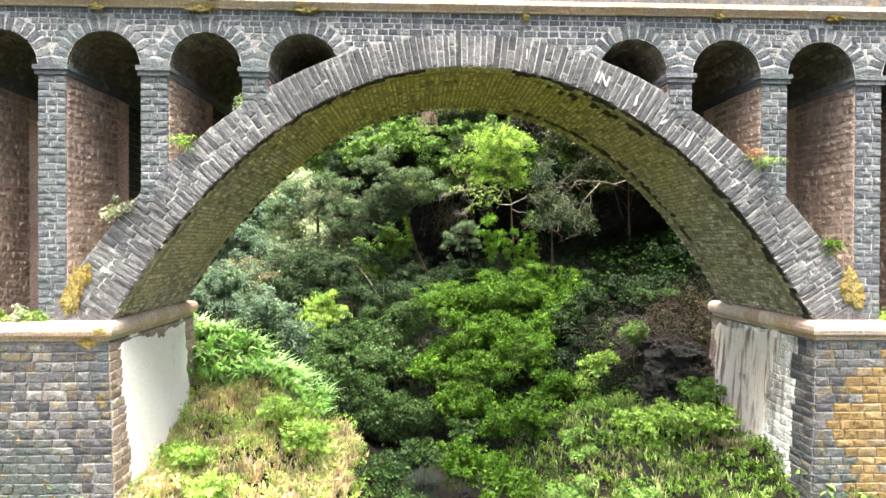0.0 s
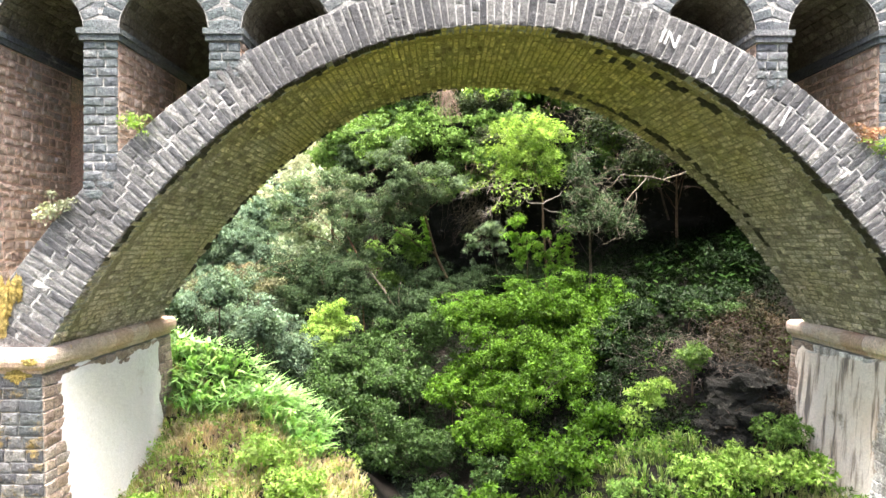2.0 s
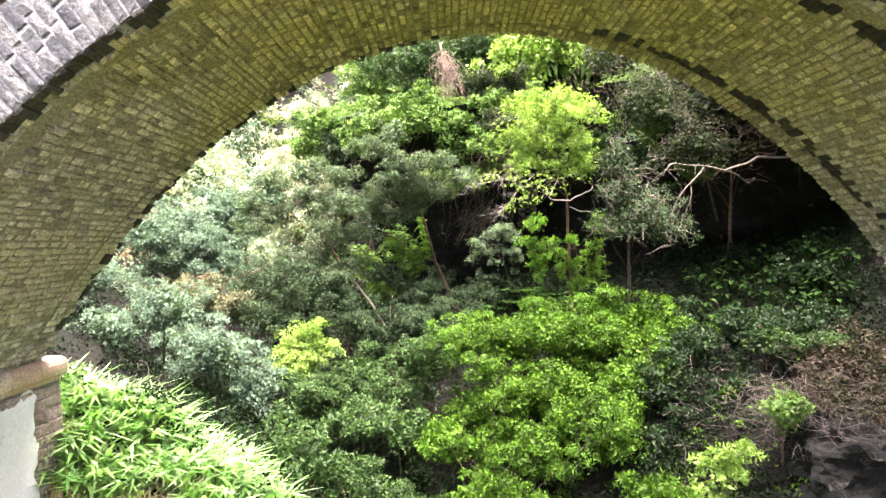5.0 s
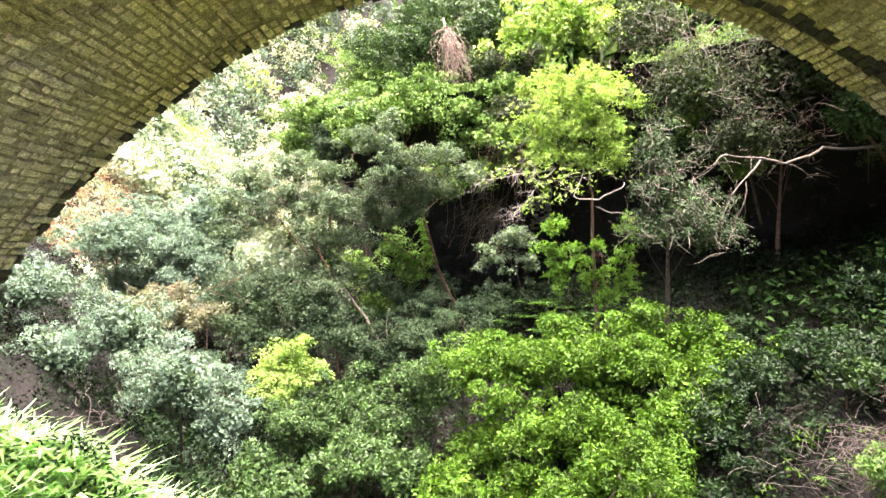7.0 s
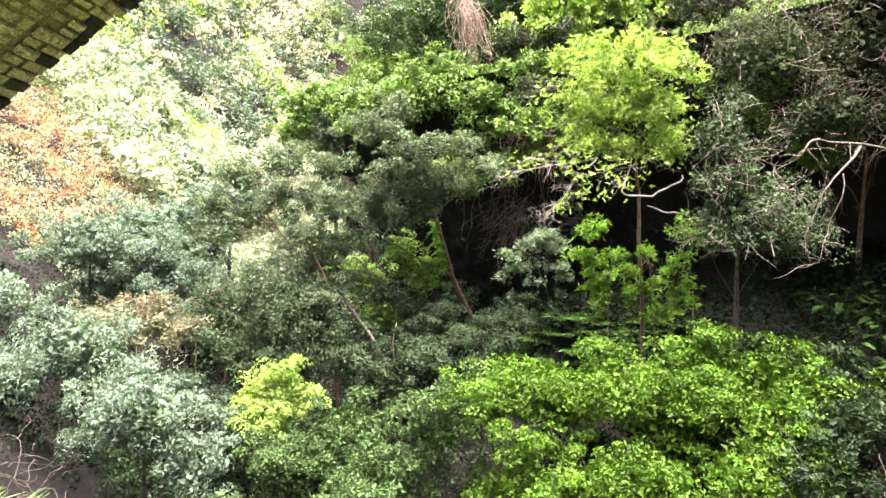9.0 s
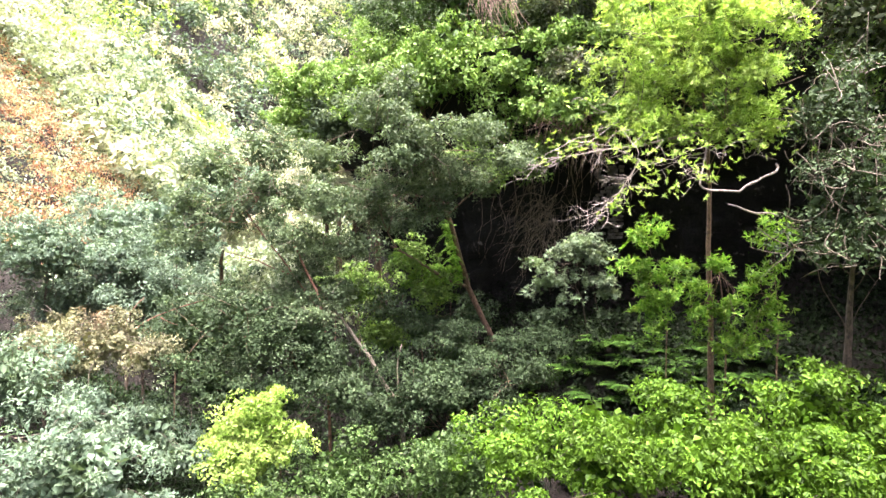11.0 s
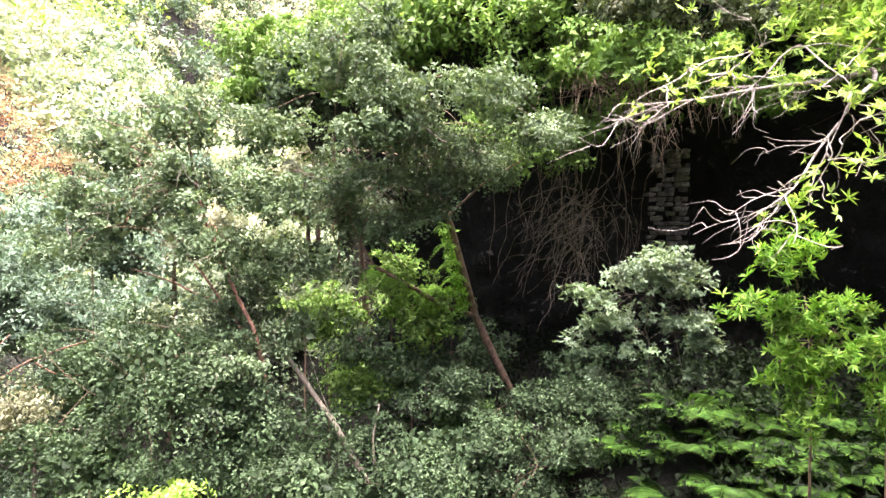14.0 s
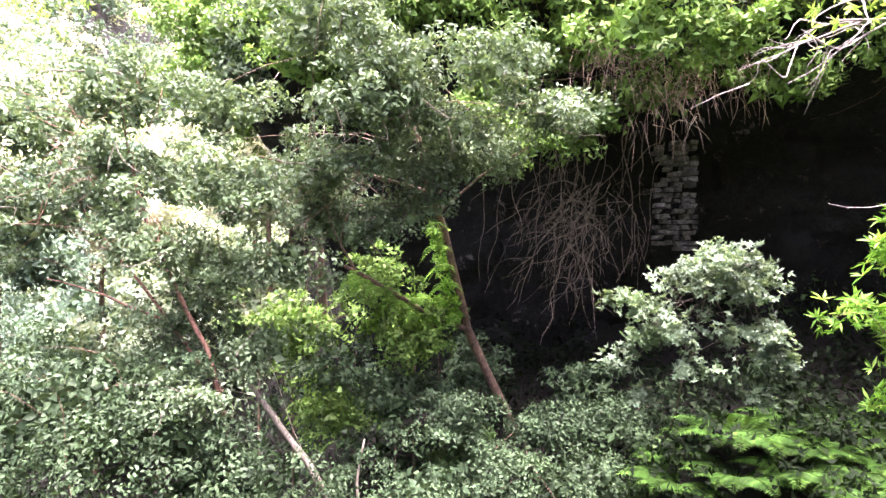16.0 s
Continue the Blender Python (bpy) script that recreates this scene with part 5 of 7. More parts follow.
bush(9, -5.4, 38.6, [(-6.8, 34.4, 15.6, 1.2, 0.8, 0.9), (-7.6, 35.4, 14.8, 1.2, 0.8, 0.9), (-5.6, 34.0, 15.7, 1.1, 0.8, 0.8)], L_GREEN, 0.1)
bush(10, -4.2, 37.6, [(-4.6, 33.5, 15.2, 1.0, 0.7, 0.8), (-6.0, 34.0, 14.4, 1.0, 0.7, 0.9)], L_GREY, 0.1)
bush(11, -4.6, 32.6, [(-4.4, 32.0, 9.6, 1.1, 0.9, 0.9), (-3.6, 31.6, 8.6, 0.9, 0.8, 0.7)], L_GREEN, 0.08)
bush(12, -6.2, 36.0, [(-6.0, 35.4, 12.4, 1.4, 1.1, 1.0), (-4.6, 35.0, 12.0, 1.0, 0.9, 0.9)], L_PALE, 0.1)
bush(13, -10.6, 33.5, [(-10.2, 33.2, 11.6, 1.5, 1.3, 1.1), (-8.8, 34.0, 12.2, 1.3, 1.1, 1.0)], L_BLUE, 0.1)
bush(14, 0.9, 36.4, [(0.8, 29.9, 14.0, 0.9, 0.6, 0.5), (2.0, 29.7, 13.9, 0.8, 0.6, 0.45)], L_GREEN, 0.085)
bush(15, 1.6, 36.2, [(1.6, 31.2, 13.5, 1.0, 0.6, 0.45), (0.6, 31.4, 13.3, 0.7, 0.5, 0.4)], L_GREEN, 0.09)
bush(16, 3.4, 35.8, [(3.3, 30.8, 13.6, 1.0, 0.6, 0.5), (4.6, 30.2, 13.9, 1.0, 0.6, 0.6)], L_GREEN, 0.09)
bush(17, 1.3, 36.0, [(1.4, 29.6, 14.7, 0.6, 0.4, 0.3), (2.6, 29.6, 14.5, 0.7, 0.45, 0.4)], L_DULL, 0.085)
bush(18, 6.4, 34.0, [(6.2, 29.4, 13.6, 1.1, 0.7, 0.6), (7.8, 28.8, 13.9, 1.1, 0.7, 0.6)], L_DARK, 0.09)
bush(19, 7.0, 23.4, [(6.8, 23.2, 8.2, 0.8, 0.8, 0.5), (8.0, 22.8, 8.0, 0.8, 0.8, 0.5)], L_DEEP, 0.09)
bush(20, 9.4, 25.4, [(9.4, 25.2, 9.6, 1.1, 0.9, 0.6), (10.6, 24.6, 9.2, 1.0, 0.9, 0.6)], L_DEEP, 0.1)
bush(21, 5.2, 20.2, [(5.2, 20.0, 6.0, 0.5, 0.45, 0.5), (4.7, 19.9, 5.3, 0.5, 0.45, 0.4)], L_LIME, 0.09)
bush(22, 5.8, 17.6, [(5.4, 17.2, 4.9, 0.7, 0.6, 0.4), (6.5, 17.0, 5.1, 0.8, 0.7, 0.4), (7.4, 16.6, 5.2, 0.6, 0.6, 0.4)], L_LIME, 0.09)
bush(23, 4.2, 17.2, [(4.2, 17.0, 4.4, 0.9, 0.8, 0.5)], L_GREEN, 0.09)
bush(24, -4.4, 16.8, [(-4.4, 16.6, 5.4, 0.9, 0.8, 0.45), (-3.4, 15.8, 4.9, 0.8, 0.7, 0.45)], L_LIME, 0.08)
bush(25, -6.4, 15.2, [(-6.4, 15.0, 4.7, 0.8, 0.7, 0.4), (-5.4, 13.8, 4.3, 0.7, 0.7, 0.4)], L_LIME, 0.08)
bush(26, 0.6, 17.8, [(0.6, 17.6, 3.6, 1.0, 0.9, 0.7), (1.6, 16.6, 3.6, 0.8, 0.8, 0.6)], L_BRIGHT, 0.1)
bush(27, 2.8, 18.8, [(2.7, 18.6, 4.7, 0.9, 0.9, 0.7), (3.6, 19.6, 5.4, 0.8, 0.8, 0.6), (1.8, 19.4, 4.2, 0.8, 0.8, 0.6)], L_BRIGHT, 0.1)
bush(28, -3.6, 21.4, [(-3.6, 21.2, 5.0, 1.1, 1.0, 0.9), (-2.6, 20.6, 4.0, 1.0, 0.9, 0.8)], L_DARK, 0.1)
bush(29, -4.8, 23.6, [(-4.8, 23.4, 5.4, 1.0, 0.9, 0.8), (-3.6, 24.4, 5.2, 1.0, 0.9, 0.8)], L_DARK, 0.1)
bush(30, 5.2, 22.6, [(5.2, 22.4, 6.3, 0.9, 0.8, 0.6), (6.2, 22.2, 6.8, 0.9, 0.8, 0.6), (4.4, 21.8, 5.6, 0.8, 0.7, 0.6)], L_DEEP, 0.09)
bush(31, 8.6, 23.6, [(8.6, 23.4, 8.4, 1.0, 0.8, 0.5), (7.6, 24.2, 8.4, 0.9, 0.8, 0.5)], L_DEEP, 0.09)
bush(32, 6.2, 24.6, [(6.2, 24.4, 7.8, 0.9, 0.8, 0.6)], L_BRIGHT, 0.1)
bush(33, 7.6, 18.6, [(7.6, 18.4, 5.5, 0.5, 0.4, 0.3), (8.1, 18.2, 5.6, 0.35, 0.3, 0.22)], L_GREEN, 0.08)
bush(42, 6.5, 20.4, [(6.4, 20.2, 7.1, 0.35, 0.3, 0.3), (6.6, 20.5, 6.8, 0.3, 0.28, 0.24)], L_GREEN, 0.085)
bush(43, 7.1, 22.4, [(7.2, 22.2, 8.0, 0.6, 0.5, 0.35), (8.2, 22.0, 8.1, 0.6, 0.5, 0.3)], L_DARK, 0.08)
bush(34, 3.2, 15.2, [(3.2, 15.0, 3.6, 0.8, 0.7, 0.5), (4.4, 14.2, 3.8, 0.8, 0.7, 0.45)], L_GREEN, 0.09)
bush(35, -0.9, 16.2, [(-0.9, 16.0, 2.7, 0.8, 0.8, 0.6), (-1.6, 17.6, 3.2, 0.8, 0.8, 0.6)], L_DARK, 0.1)
bush(36, 0.2, 14.6, [(0.2, 14.4, 2.5, 0.8, 0.7, 0.5), (1.2, 14.0, 2.8, 0.7, 0.7, 0.5)], L_GREEN, 0.1)
bush(37, -0.6, 19.6, [(-0.6, 19.4, 3.2, 0.9, 0.8, 0.6), (0.8, 20.2, 3.6, 0.8, 0.8, 0.6)], L_DARK, 0.1)
bush(38, -2.0, 24.8, [(-2.0, 24.6, 5.2, 1.0, 0.8, 0.8), (-3.2, 25.4, 5.0, 1.0, 0.8, 0.8)], L_DARK, 0.1)
bush(39, -0.4, 24.0, [(-0.4, 23.8, 5.0, 1.0, 0.8, 0.8), (0.2, 22.2, 4.2, 0.9, 0.8, 0.7)], L_BRIGHT, 0.1)
bush(40, -3.4, 22.6, [(-3.2, 22.4, 4.6, 1.0, 0.8, 0.7), (-4.4, 22.2, 5.2, 0.9, 0.8, 0.7)], L_DARK, 0.1)
bush(41, -10.0, 12.4, [(-10.0, 12.2, 4.8, 1.0, 0.9, 0.8), (-11.2, 12.4, 5.4, 1.0, 0.9, 0.8)], L_BRIGHT, 0.09)


def twig_thing(name, label, category, runs, material, part_name="twig", single=0, each=0):
    """Bare twigs that hang or lie together: the first ones singly, the rest by sprays of so many, or all as one tangle."""
    root = np.array(runs[0][0][0])
    thing = tagged(new(name), label, category)
    thing.location = root
    near = [(np.asarray(p) - root, a, c) for p, a, c in runs]
    sprays = [near[k:k + 1] for k in range(single)] + ([near[k:k + each] for k in range(single, len(near), each)] if each else [near])
    for spray in sprays:
        ob = child(part_name, tube_mesh(part_name, spray, material, 5), thing)
        if not each:
            ob["kind"] = "stuff"
    return thing


tw = np.random.default_rng(91)
# dead hanging crown of twigs
runs = [(limb((-1.1, 28.6, 17.4), (-0.9, 28.3, 16.6), tw, 0.1, 6), 0.04, 0.025)]
for k in range(110):
    a = runs[0][0][tw.integers(2, 6)]
    runs.append((limb(a, a + np.array([tw.normal(0.26, 0.3), tw.normal(-0.1, 0.25), -tw.uniform(0.3, 1.7)]), tw, 0.38, 9, 0.16), 0.008, 0.003))
twig_thing("dead_branch", "drooping dead branch with fine pinkish brown twigs", "branch", runs, M_TWIG)
# long pale limb reaching in from the dark side
runs = [(np.concatenate([limb((10.5, 26.2, 13.2), (8.0, 24.9, 12.9), tw, 0.1, 7)[:-1], limb((8.0, 24.9, 12.9), (6.9, 24.4, 12.45), tw, 0.12, 6)[:-1], limb((6.9, 24.4, 12.45), (5.5, 24.1, 12.6), tw, 0.14, 7)]), 0.045, 0.018),
        (limb((5.5, 24.1, 12.6), (5.15, 24.0, 12.3), tw, 0.2, 6, 0.2), 0.028, 0.012), (limb((6.3, 24.3, 12.5), (5.5, 24.0, 11.6), tw, 0.16, 8, 0.08), 0.03, 0.012),
        (limb((5.5, 24.0, 11.6), (5.3, 23.9, 10.4), tw, 0.2, 8), 0.014, 0.004), (limb((5.9, 24.1, 12.0), (5.6, 24.0, 10.8), tw, 0.3, 8), 0.014, 0.004)]
for k in range(26):
    a = runs[tw.integers(0, 5)][0]
    a = a[tw.integers(1, len(a))]
    runs.append((limb(a, a + tw.normal(size=3) * (0.4, 0.3, 0.3) + (0, 0, -0.35), tw, 0.3, 7), 0.01, 0.003))
twig_thing("bare_limb", "long bare pale limb with crooked side twigs", "branch", runs, M_LIMB, "limb")
# reddish bare limb over the shrubs of the left bank
runs = [(np.concatenate([limb((-11.2, 30.0, 7.6), (-9.4, 29.7, 8.7), tw, 0.1, 7)[:-1], limb((-9.4, 29.7, 8.7), (-7.6, 29.6, 9.45), tw, 0.12, 7)]), 0.032, 0.012),
        (limb((-9.9, 29.8, 8.4), (-9.0, 29.4, 9.5), tw, 0.15, 7), 0.025, 0.008), (limb((-8.7, 29.6, 9.0), (-7.7, 29.4, 8.9), tw, 0.2, 7), 0.018, 0.006)]
twig_thing("bare_limb", "bare reddish brown limb leaning over the shrubs", "branch", runs, M_BARK_RED, "limb")
# dead side branches of the yellow-green tree
runs = [(limb((2.6, 25.6, 12.6), (1.82, 25.0, 12.42), tw, 0.12, 7)[:-1], 0.03, 0.024), (limb((1.82, 25.0, 12.42), (0.15, 24.7, 12.12), tw, 0.12, 12, 0.02), 0.022, 0.006), (limb((1.82, 25.0, 12.42), (1.38, 24.45, 12.07), tw, 0.15, 6)[:-1], 0.018, 0.014), (limb((1.38, 24.45, 12.07), (0.72, 24.44, 11.26), tw, 0.2, 12, -0.04), 0.013, 0.004),
        (np.concatenate([limb((2.16, 24.36, 11.71), (2.8, 24.7, 11.64), tw, 0.25, 7)[:-1], limb((2.8, 24.7, 11.64), (3.13, 24.91, 11.82), tw, 0.35, 6)]), 0.014, 0.022), (limb((3.13, 24.91, 11.82), (3.5, 25.2, 12.1), tw, 0.25, 7), 0.022, 0.016), (limb((2.6, 25.6, 12.6), (2.16, 24.36, 11.71), tw, 0.2, 8), 0.016, 0.012), (limb((2.88, 25.35, 11.51), (3.2, 24.9, 11.35), tw, 0.2, 7), 0.012, 0.02), (limb((3.2, 24.9, 11.35), (3.5, 25.1, 11.32), tw, 0.15, 7), 0.018, 0.012)]
for which, n in ((1, 9), (3, 7), (6, 4)):
    for k in range(n):
        a = runs[which][0]
        a = a[tw.integers(2, len(a) - 1)]
        e = a + np.array([-tw.uniform(0.1, 0.7), tw.normal(0, 0.2), tw.uniform(-0.5, 0.05) * (1.2 if which == 3 else 0.5)])
        runs.append((limb(a, e, tw, 0.35, 10, 0.06), 0.006, 0.0025))
        fork = runs[-1][0]
        for j in range(5):
            q = fork[tw.integers(3, 9)]
            runs.append((limb(q, q + np.array([-tw.uniform(-0.1, 0.35), tw.normal(0, 0.15), -tw.uniform(-0.1, 0.3)]), tw, 0.5, 7), 0.004, 0.0015))
twig_thing("dead_branch", "bleached dead side branch with forked twigs", "branch", runs, M_BLEACHED, "twig", 10, 1)
# roots over the mouth of the cave
runs = []
for k in range(75):
    if k % 3:
        a = np.array([tw.normal(0.7, 0.4), 32.4 + tw.normal(0, 0.2), tw.normal(11.8, 0.35)])
        e = np.array([a[0] - tw.uniform(-0.5, 1.5), 32.3 + tw.normal(0, 0.3), a[2] - tw.uniform(0.5, 2.0)])
    else:
        x = tw.uniform(-1.0, 2.2)
        a = np.array([x, 32.3 + tw.normal(0, 0.25), 13.4 + tw.normal(0, 0.3)])
        e = np.array([x - tw.uniform(-0.1, 0.9), 32.3 + tw.normal(0, 0.3), tw.uniform(10.2, 12.4)])
    runs.append((limb(a, e, tw, 0.3, 18, tw.uniform(-0.05, 0.28) if k % 3 else 0.05), tw.uniform(0.004, 0.015), 0.003))
    for j in range(2):
        q = runs[-1 - j][0][tw.integers(5, 13)]
        runs.append((limb(q, q + np.array([tw.normal(-0.1, 0.3), tw.normal(0, 0.15), -tw.uniform(0.1, 0.6)]), tw, 0.5, 9, 0.15), 0.005, 0.002))
twig_thing("roots", "curtain of thin brown roots over a dark hollow", "roots", runs, bark_mat("root bark", (0.07, 0.055, 0.036), (0.26, 0.205, 0.14)), "root", each=3)
# dry grass and dead stems that hang over the brink
for bx, bz, n in ((0.6, 14.0, 60), (1.2, 13.9, 80), (1.9, 13.7, 70), (2.6, 13.6, 50), (1.55, 13.2, 50)):
    runs = []
    for k in range(n):
        a = np.array([bx + tw.normal(0, 0.22), 30.9 + tw.normal(0, 0.15), bz + tw.normal(0, 0.15)])
        runs.append((limb(a, a + np.array([tw.normal(-0.05, 0.25), -tw.uniform(0.0, 0.4), tw.uniform(-0.8, 0.35)]), tw, 0.25, 8, 0.35), 0.006, 0.002))
    twig_thing("dry_grass", "tuft of dry straw-coloured grass hanging over the rock edge", "grass", runs, M_STRAW, "stem")
# brushwood by the right abutment, and on the left bank
for c, n, reach in (((7.5, 20.6, 6.9), 900, (1.8, 0.9, 0.9)), ((6.4, 22.6, 7.0), 120, (1.1, 1.0, 0.4)), ((-8.4, 22.6, 6.6), 70, (0.9, 0.8, 0.6)), ((5.4, 27.2, 15.6), 260, (1.8, 1.2, 1.3)), ((7.6, 26.2, 13.6), 240, (1.8, 1.2, 1.2))):
    runs = []
    for k in range(n):
        a = np.array(c) + tw.normal(size=3) * reach * np.array((0.6, 0.6, 0.5))
        runs.append((limb(a, a + tw.normal(size=3) * (0.4, 0.35, 0.25), tw, 0.45, 8, 0.05), tw.uniform(0.003, 0.009), 0.002))
    twig_thing("brushwood", "tangle of dry brown twigs on the slope", "brushwood", runs, M_TWIG if c[2] > 12 else M_BRUSH)


def frond(thing, pos, axis, up, ln, slim, line, radius, leaf):
    """One frond: its leaflets, with the midrib as a piece of its own."""
    ln = np.array(ln)
    blade = child("frond", leaf_mesh("frond", np.array(pos), np.array(axis), np.tile(up, (len(ln), 1)), ln, ln * slim, leaf, 0.1), thing)
    blade["kind"] = "stuff"
    child("midrib", tube_mesh("midrib", [(line, radius, 0.002)], leaf, 4), blade)


def fern(base, n, length, seed):
    """A crown of arching fronds, each with two rows of narrow leaflets."""
    r = np.random.default_rng(seed)
    thing = tagged(new("fern"), "bright green fern with arching fronds", "fern", "ferns in the hollow")
    thing.location = base
    for k in range(n):
        w = 2 * math.pi * (k + r.uniform(-0.3, 0.3)) / n
        size = length * r.uniform(0.75, 1.2)
        out = np.array([math.cos(w), math.sin(w), 0])
        side = np.array([-out[1], out[0], 0])
        t = np.linspace(0, 1, 15)
        line = out * (size * t)[:, None] + np.array([0, 0, 1.0]) * (size * (0.75 * t - 0.62 * t * t))[:, None]
        pos, axis, ln = [], [], []
        for i in range(2, 15):
            for s in (-1, 1):
                for half in (0, 0.5):
                    pos.append(line[i] - (line[i] - line[i - 1]) * half)
                    axis.append(side * s + out * 0.45 + np.array([0, 0, -0.15]))
                    ln.append(size * 0.26 * math.sin(math.pi * (0.12 + 0.85 * i / 14)) + 0.02)
        frond(thing, pos, axis, (0, 0, 1.0), ln, 0.26, line, 0.008, L_FERN)
    return thing


for k, (x, y, size) in enumerate([(0.9, 28.9, 0.6), (1.5, 28.6, 0.7), (2.1, 28.5, 0.75), (2.8, 28.4, 0.75), (1.2, 29.5, 0.65), (1.9, 29.4, 0.75), (2.6, 29.3, 0.8), (3.3, 29.0, 0.8), (2.2, 30.1, 0.7), (3.0, 30.0, 0.75), (3.9, 29.5, 0.8), (4.6, 29.2, 0.8), (1.0, 27.9, 0.6), (2.4, 27.7, 0.65), (3.6, 28.2, 0.7), (5.3, 29.0, 0.7), (1.6, 28.1, 0.7), (2.2, 28.0, 0.75), (2.9, 27.9, 0.7), (3.4, 28.6, 0.8), (1.7, 29.0, 0.7), (2.35, 28.9, 0.75), (2.95, 28.8, 0.8), (3.7, 29.0, 0.8), (4.2, 28.6, 0.75), (1.4, 30.2, 0.65), (2.0, 30.7, 0.7), (3.6, 30.4, 0.75), (4.4, 30.2, 0.75), (3.0, 27.3, 0.65), (3.8, 27.6, 0.7)]):
    fern((x, y, ground_at(x, y) - 0.03), 13, size, 500 + 10 * k)


def epiphyte(c, n, size, seed):
    """Pale young fronds rooted on the bark or hanging from it."""
    r = np.random.default_rng(seed)
    thing = tagged(new("tree_fern"), "yellow-green young fern growing on the crooked trunk", "fern", "ferns on the crooked trunk")
    thing.location = c
    for k in range(n):
        out = unit(np.array([r.normal() - 0.3, -abs(r.normal()) * 0.8 - 0.2, r.normal() * 0.4 + 0.25]))
        side = unit(np.cross(out, (0, 0, 1.0)))
        long = size * r.uniform(0.6, 1.2)
        t = np.linspace(0, 1, 12)
        line = out * (long * t)[:, None] + np.array([0, 0, -1.0]) * (long * 0.75 * t * t)[:, None]
        pos, axis, ln = [], [], []
        for i in range(1, 12):
            for q in (-1, 1):
                pos.append(line[i])
                axis.append(side * q + out * 0.35 + np.array([0, 0, -0.25]))
                ln.append(long * 0.2 * math.sin(math.pi * (0.15 + 0.8 * i / 11)) + 0.012)
        frond(thing, pos, axis, (0, -0.4, 1.0), ln, 0.34, line, 0.005, L_VINE)


for k, (x, y, z) in enumerate([(-1.95, 30.85, 11.45), (-1.9, 30.95, 11.1), (-1.85, 31.1, 10.8), (-1.8, 31.2, 10.5), (-2.1, 31.15, 10.3), (-2.3, 30.8, 10.25), (-2.6, 30.3, 10.45), (-2.9, 30.1, 10.6), (-2.5, 30.5, 10.3), (-2.2, 31.0, 10.05), (-2.0, 31.25, 9.95), (-3.05, 30.0, 10.65), (-2.75, 30.2, 10.5)]):
    epiphyte((x, y, z), 9, 0.33, 560 + k)


def broad_plant(base, n, seed):
    """A clump of broad drooping leaves on long stalks."""
    r = np.random.default_rng(seed)
    thing = tagged(new("broad_leaved_plant"), "clump of broad drooping green leaves on stalks", "plant", "broad-leaved plants on the bank")
    thing.location = base
    vs, fs, runs = [], [], []
    for k in range(n):
        w = r.uniform(0, 6.28)
        out = np.array([math.cos(w), math.sin(w), 0])
        tip = out * r.uniform(0.2, 0.75) + np.array([0, 0, r.uniform(0.35, 0.95)])
        runs.append((limb((0, 0, 0), tip, r, 0.1, 6, 0.12), 0.012, 0.007))
        side = np.array([-out[1], out[0], 0])
        size = r.uniform(0.11, 0.22)
        fall = np.array([out[0], out[1], -r.uniform(0.15, 0.6)])
        k0 = len(vs)
        edge = [(-0.18, 0.0), (-0.3, 0.26), (-0.05, 0.42), (0.35, 0.36), (0.7, 0.18), (1.0, 0.0), (0.7, -0.18), (0.35, -0.36), (-0.05, -0.42), (-0.3, -0.26)]
        vs.append(tip + np.array([0, 0, -0.03]))
        for a, c in edge:
            vs.append(tip + fall * a * size + side * c * size + np.array([0, 0, 0.12 * abs(c) * size]))
        for j in range(10):
            fs.append((k0, k0 + 1 + j, k0 + 1 + (j + 1) % 10))
    child("stalk", tube_mesh("stalk", runs, L_BROAD, 4), thing)
    child("leaf", mesh_of("leaf", vs, fs, L_BROAD, smooth=True), thing)["kind"] = "stuff"
    return thing


for k, (x, y) in enumerate([(7.6, 25.6), (8.3, 25.2), (8.8, 26.0), (7.2, 26.4), (9.4, 25.0), (8.0, 26.6), (6.6, 25.4), (9.9, 25.8), (8.6, 24.2), (9.6, 24.1), (7.4, 24.4), (10.4, 24.8), (6.0, 26.4), (9.0, 27.2), (10.6, 26.4)]):
    broad_plant((x, y, ground_at(x, y)), 36, 600 + k)


def boulder(c, r, seed):
    bm = bmesh.new()
    bmesh.ops.create_icosphere(bm, subdivisions=4, radius=1)
    for v in bm.verts:
        q = 1 + 0.4 * noise.noise(v.co * 1.3 + Vector((seed, 0, 0))) + 0.2 * noise.cell(v.co * 2.2 + Vector((seed, 0, 0))) + 0.16 * noise.noise(v.co * 3.1 + Vector((0, seed, 0)))
        v.co = Vector((v.co.x * r[0], v.co.y * r[1], v.co.z * r[2])) * q
    me = bpy.data.meshes.new("boulder")
    bm.to_mesh(me)
    bm.free()
    me.materials.append(M_ROCK)
    ob = tagged(new("boulder", me), "damp basalt boulder on the bank, shade in its dark colour", "boulder", "boulders on the bank")
    ob.location = c
    return ob


for k, (x, y, r) in enumerate([(7.9, 19.3, 1.1), (6.8, 19.2, 0.8), (7.3, 18.7, 0.6), (8.0, 20.6, 0.7), (6.2, 19.8, 0.5), (7.5, 19.9, 1.5), (6.9, 19.4, 1.1), (8.3, 20.0, 1.2), (7.2, 20.5, 0.9), (-7.0, 24.0, 0.5), (0.6, 18.2, 0.5), (1.0, 27.6, 0.5), (-0.2, 30.6, 0.6)]):
    boulder((x, y, ground_at(x, y) + 0.1 * r), (r * 0.7, r * 0.6, r * 0.5), 3.7 * k)

# fragment of an old pale stone wall in the cave
ruin = tagged(new("stone_wall_remnant"), "short upright remnant of pale dry-stone wall", "wall")
ruin.location = (2.35, 32.7, 11.1)
wr = random.Random(4)
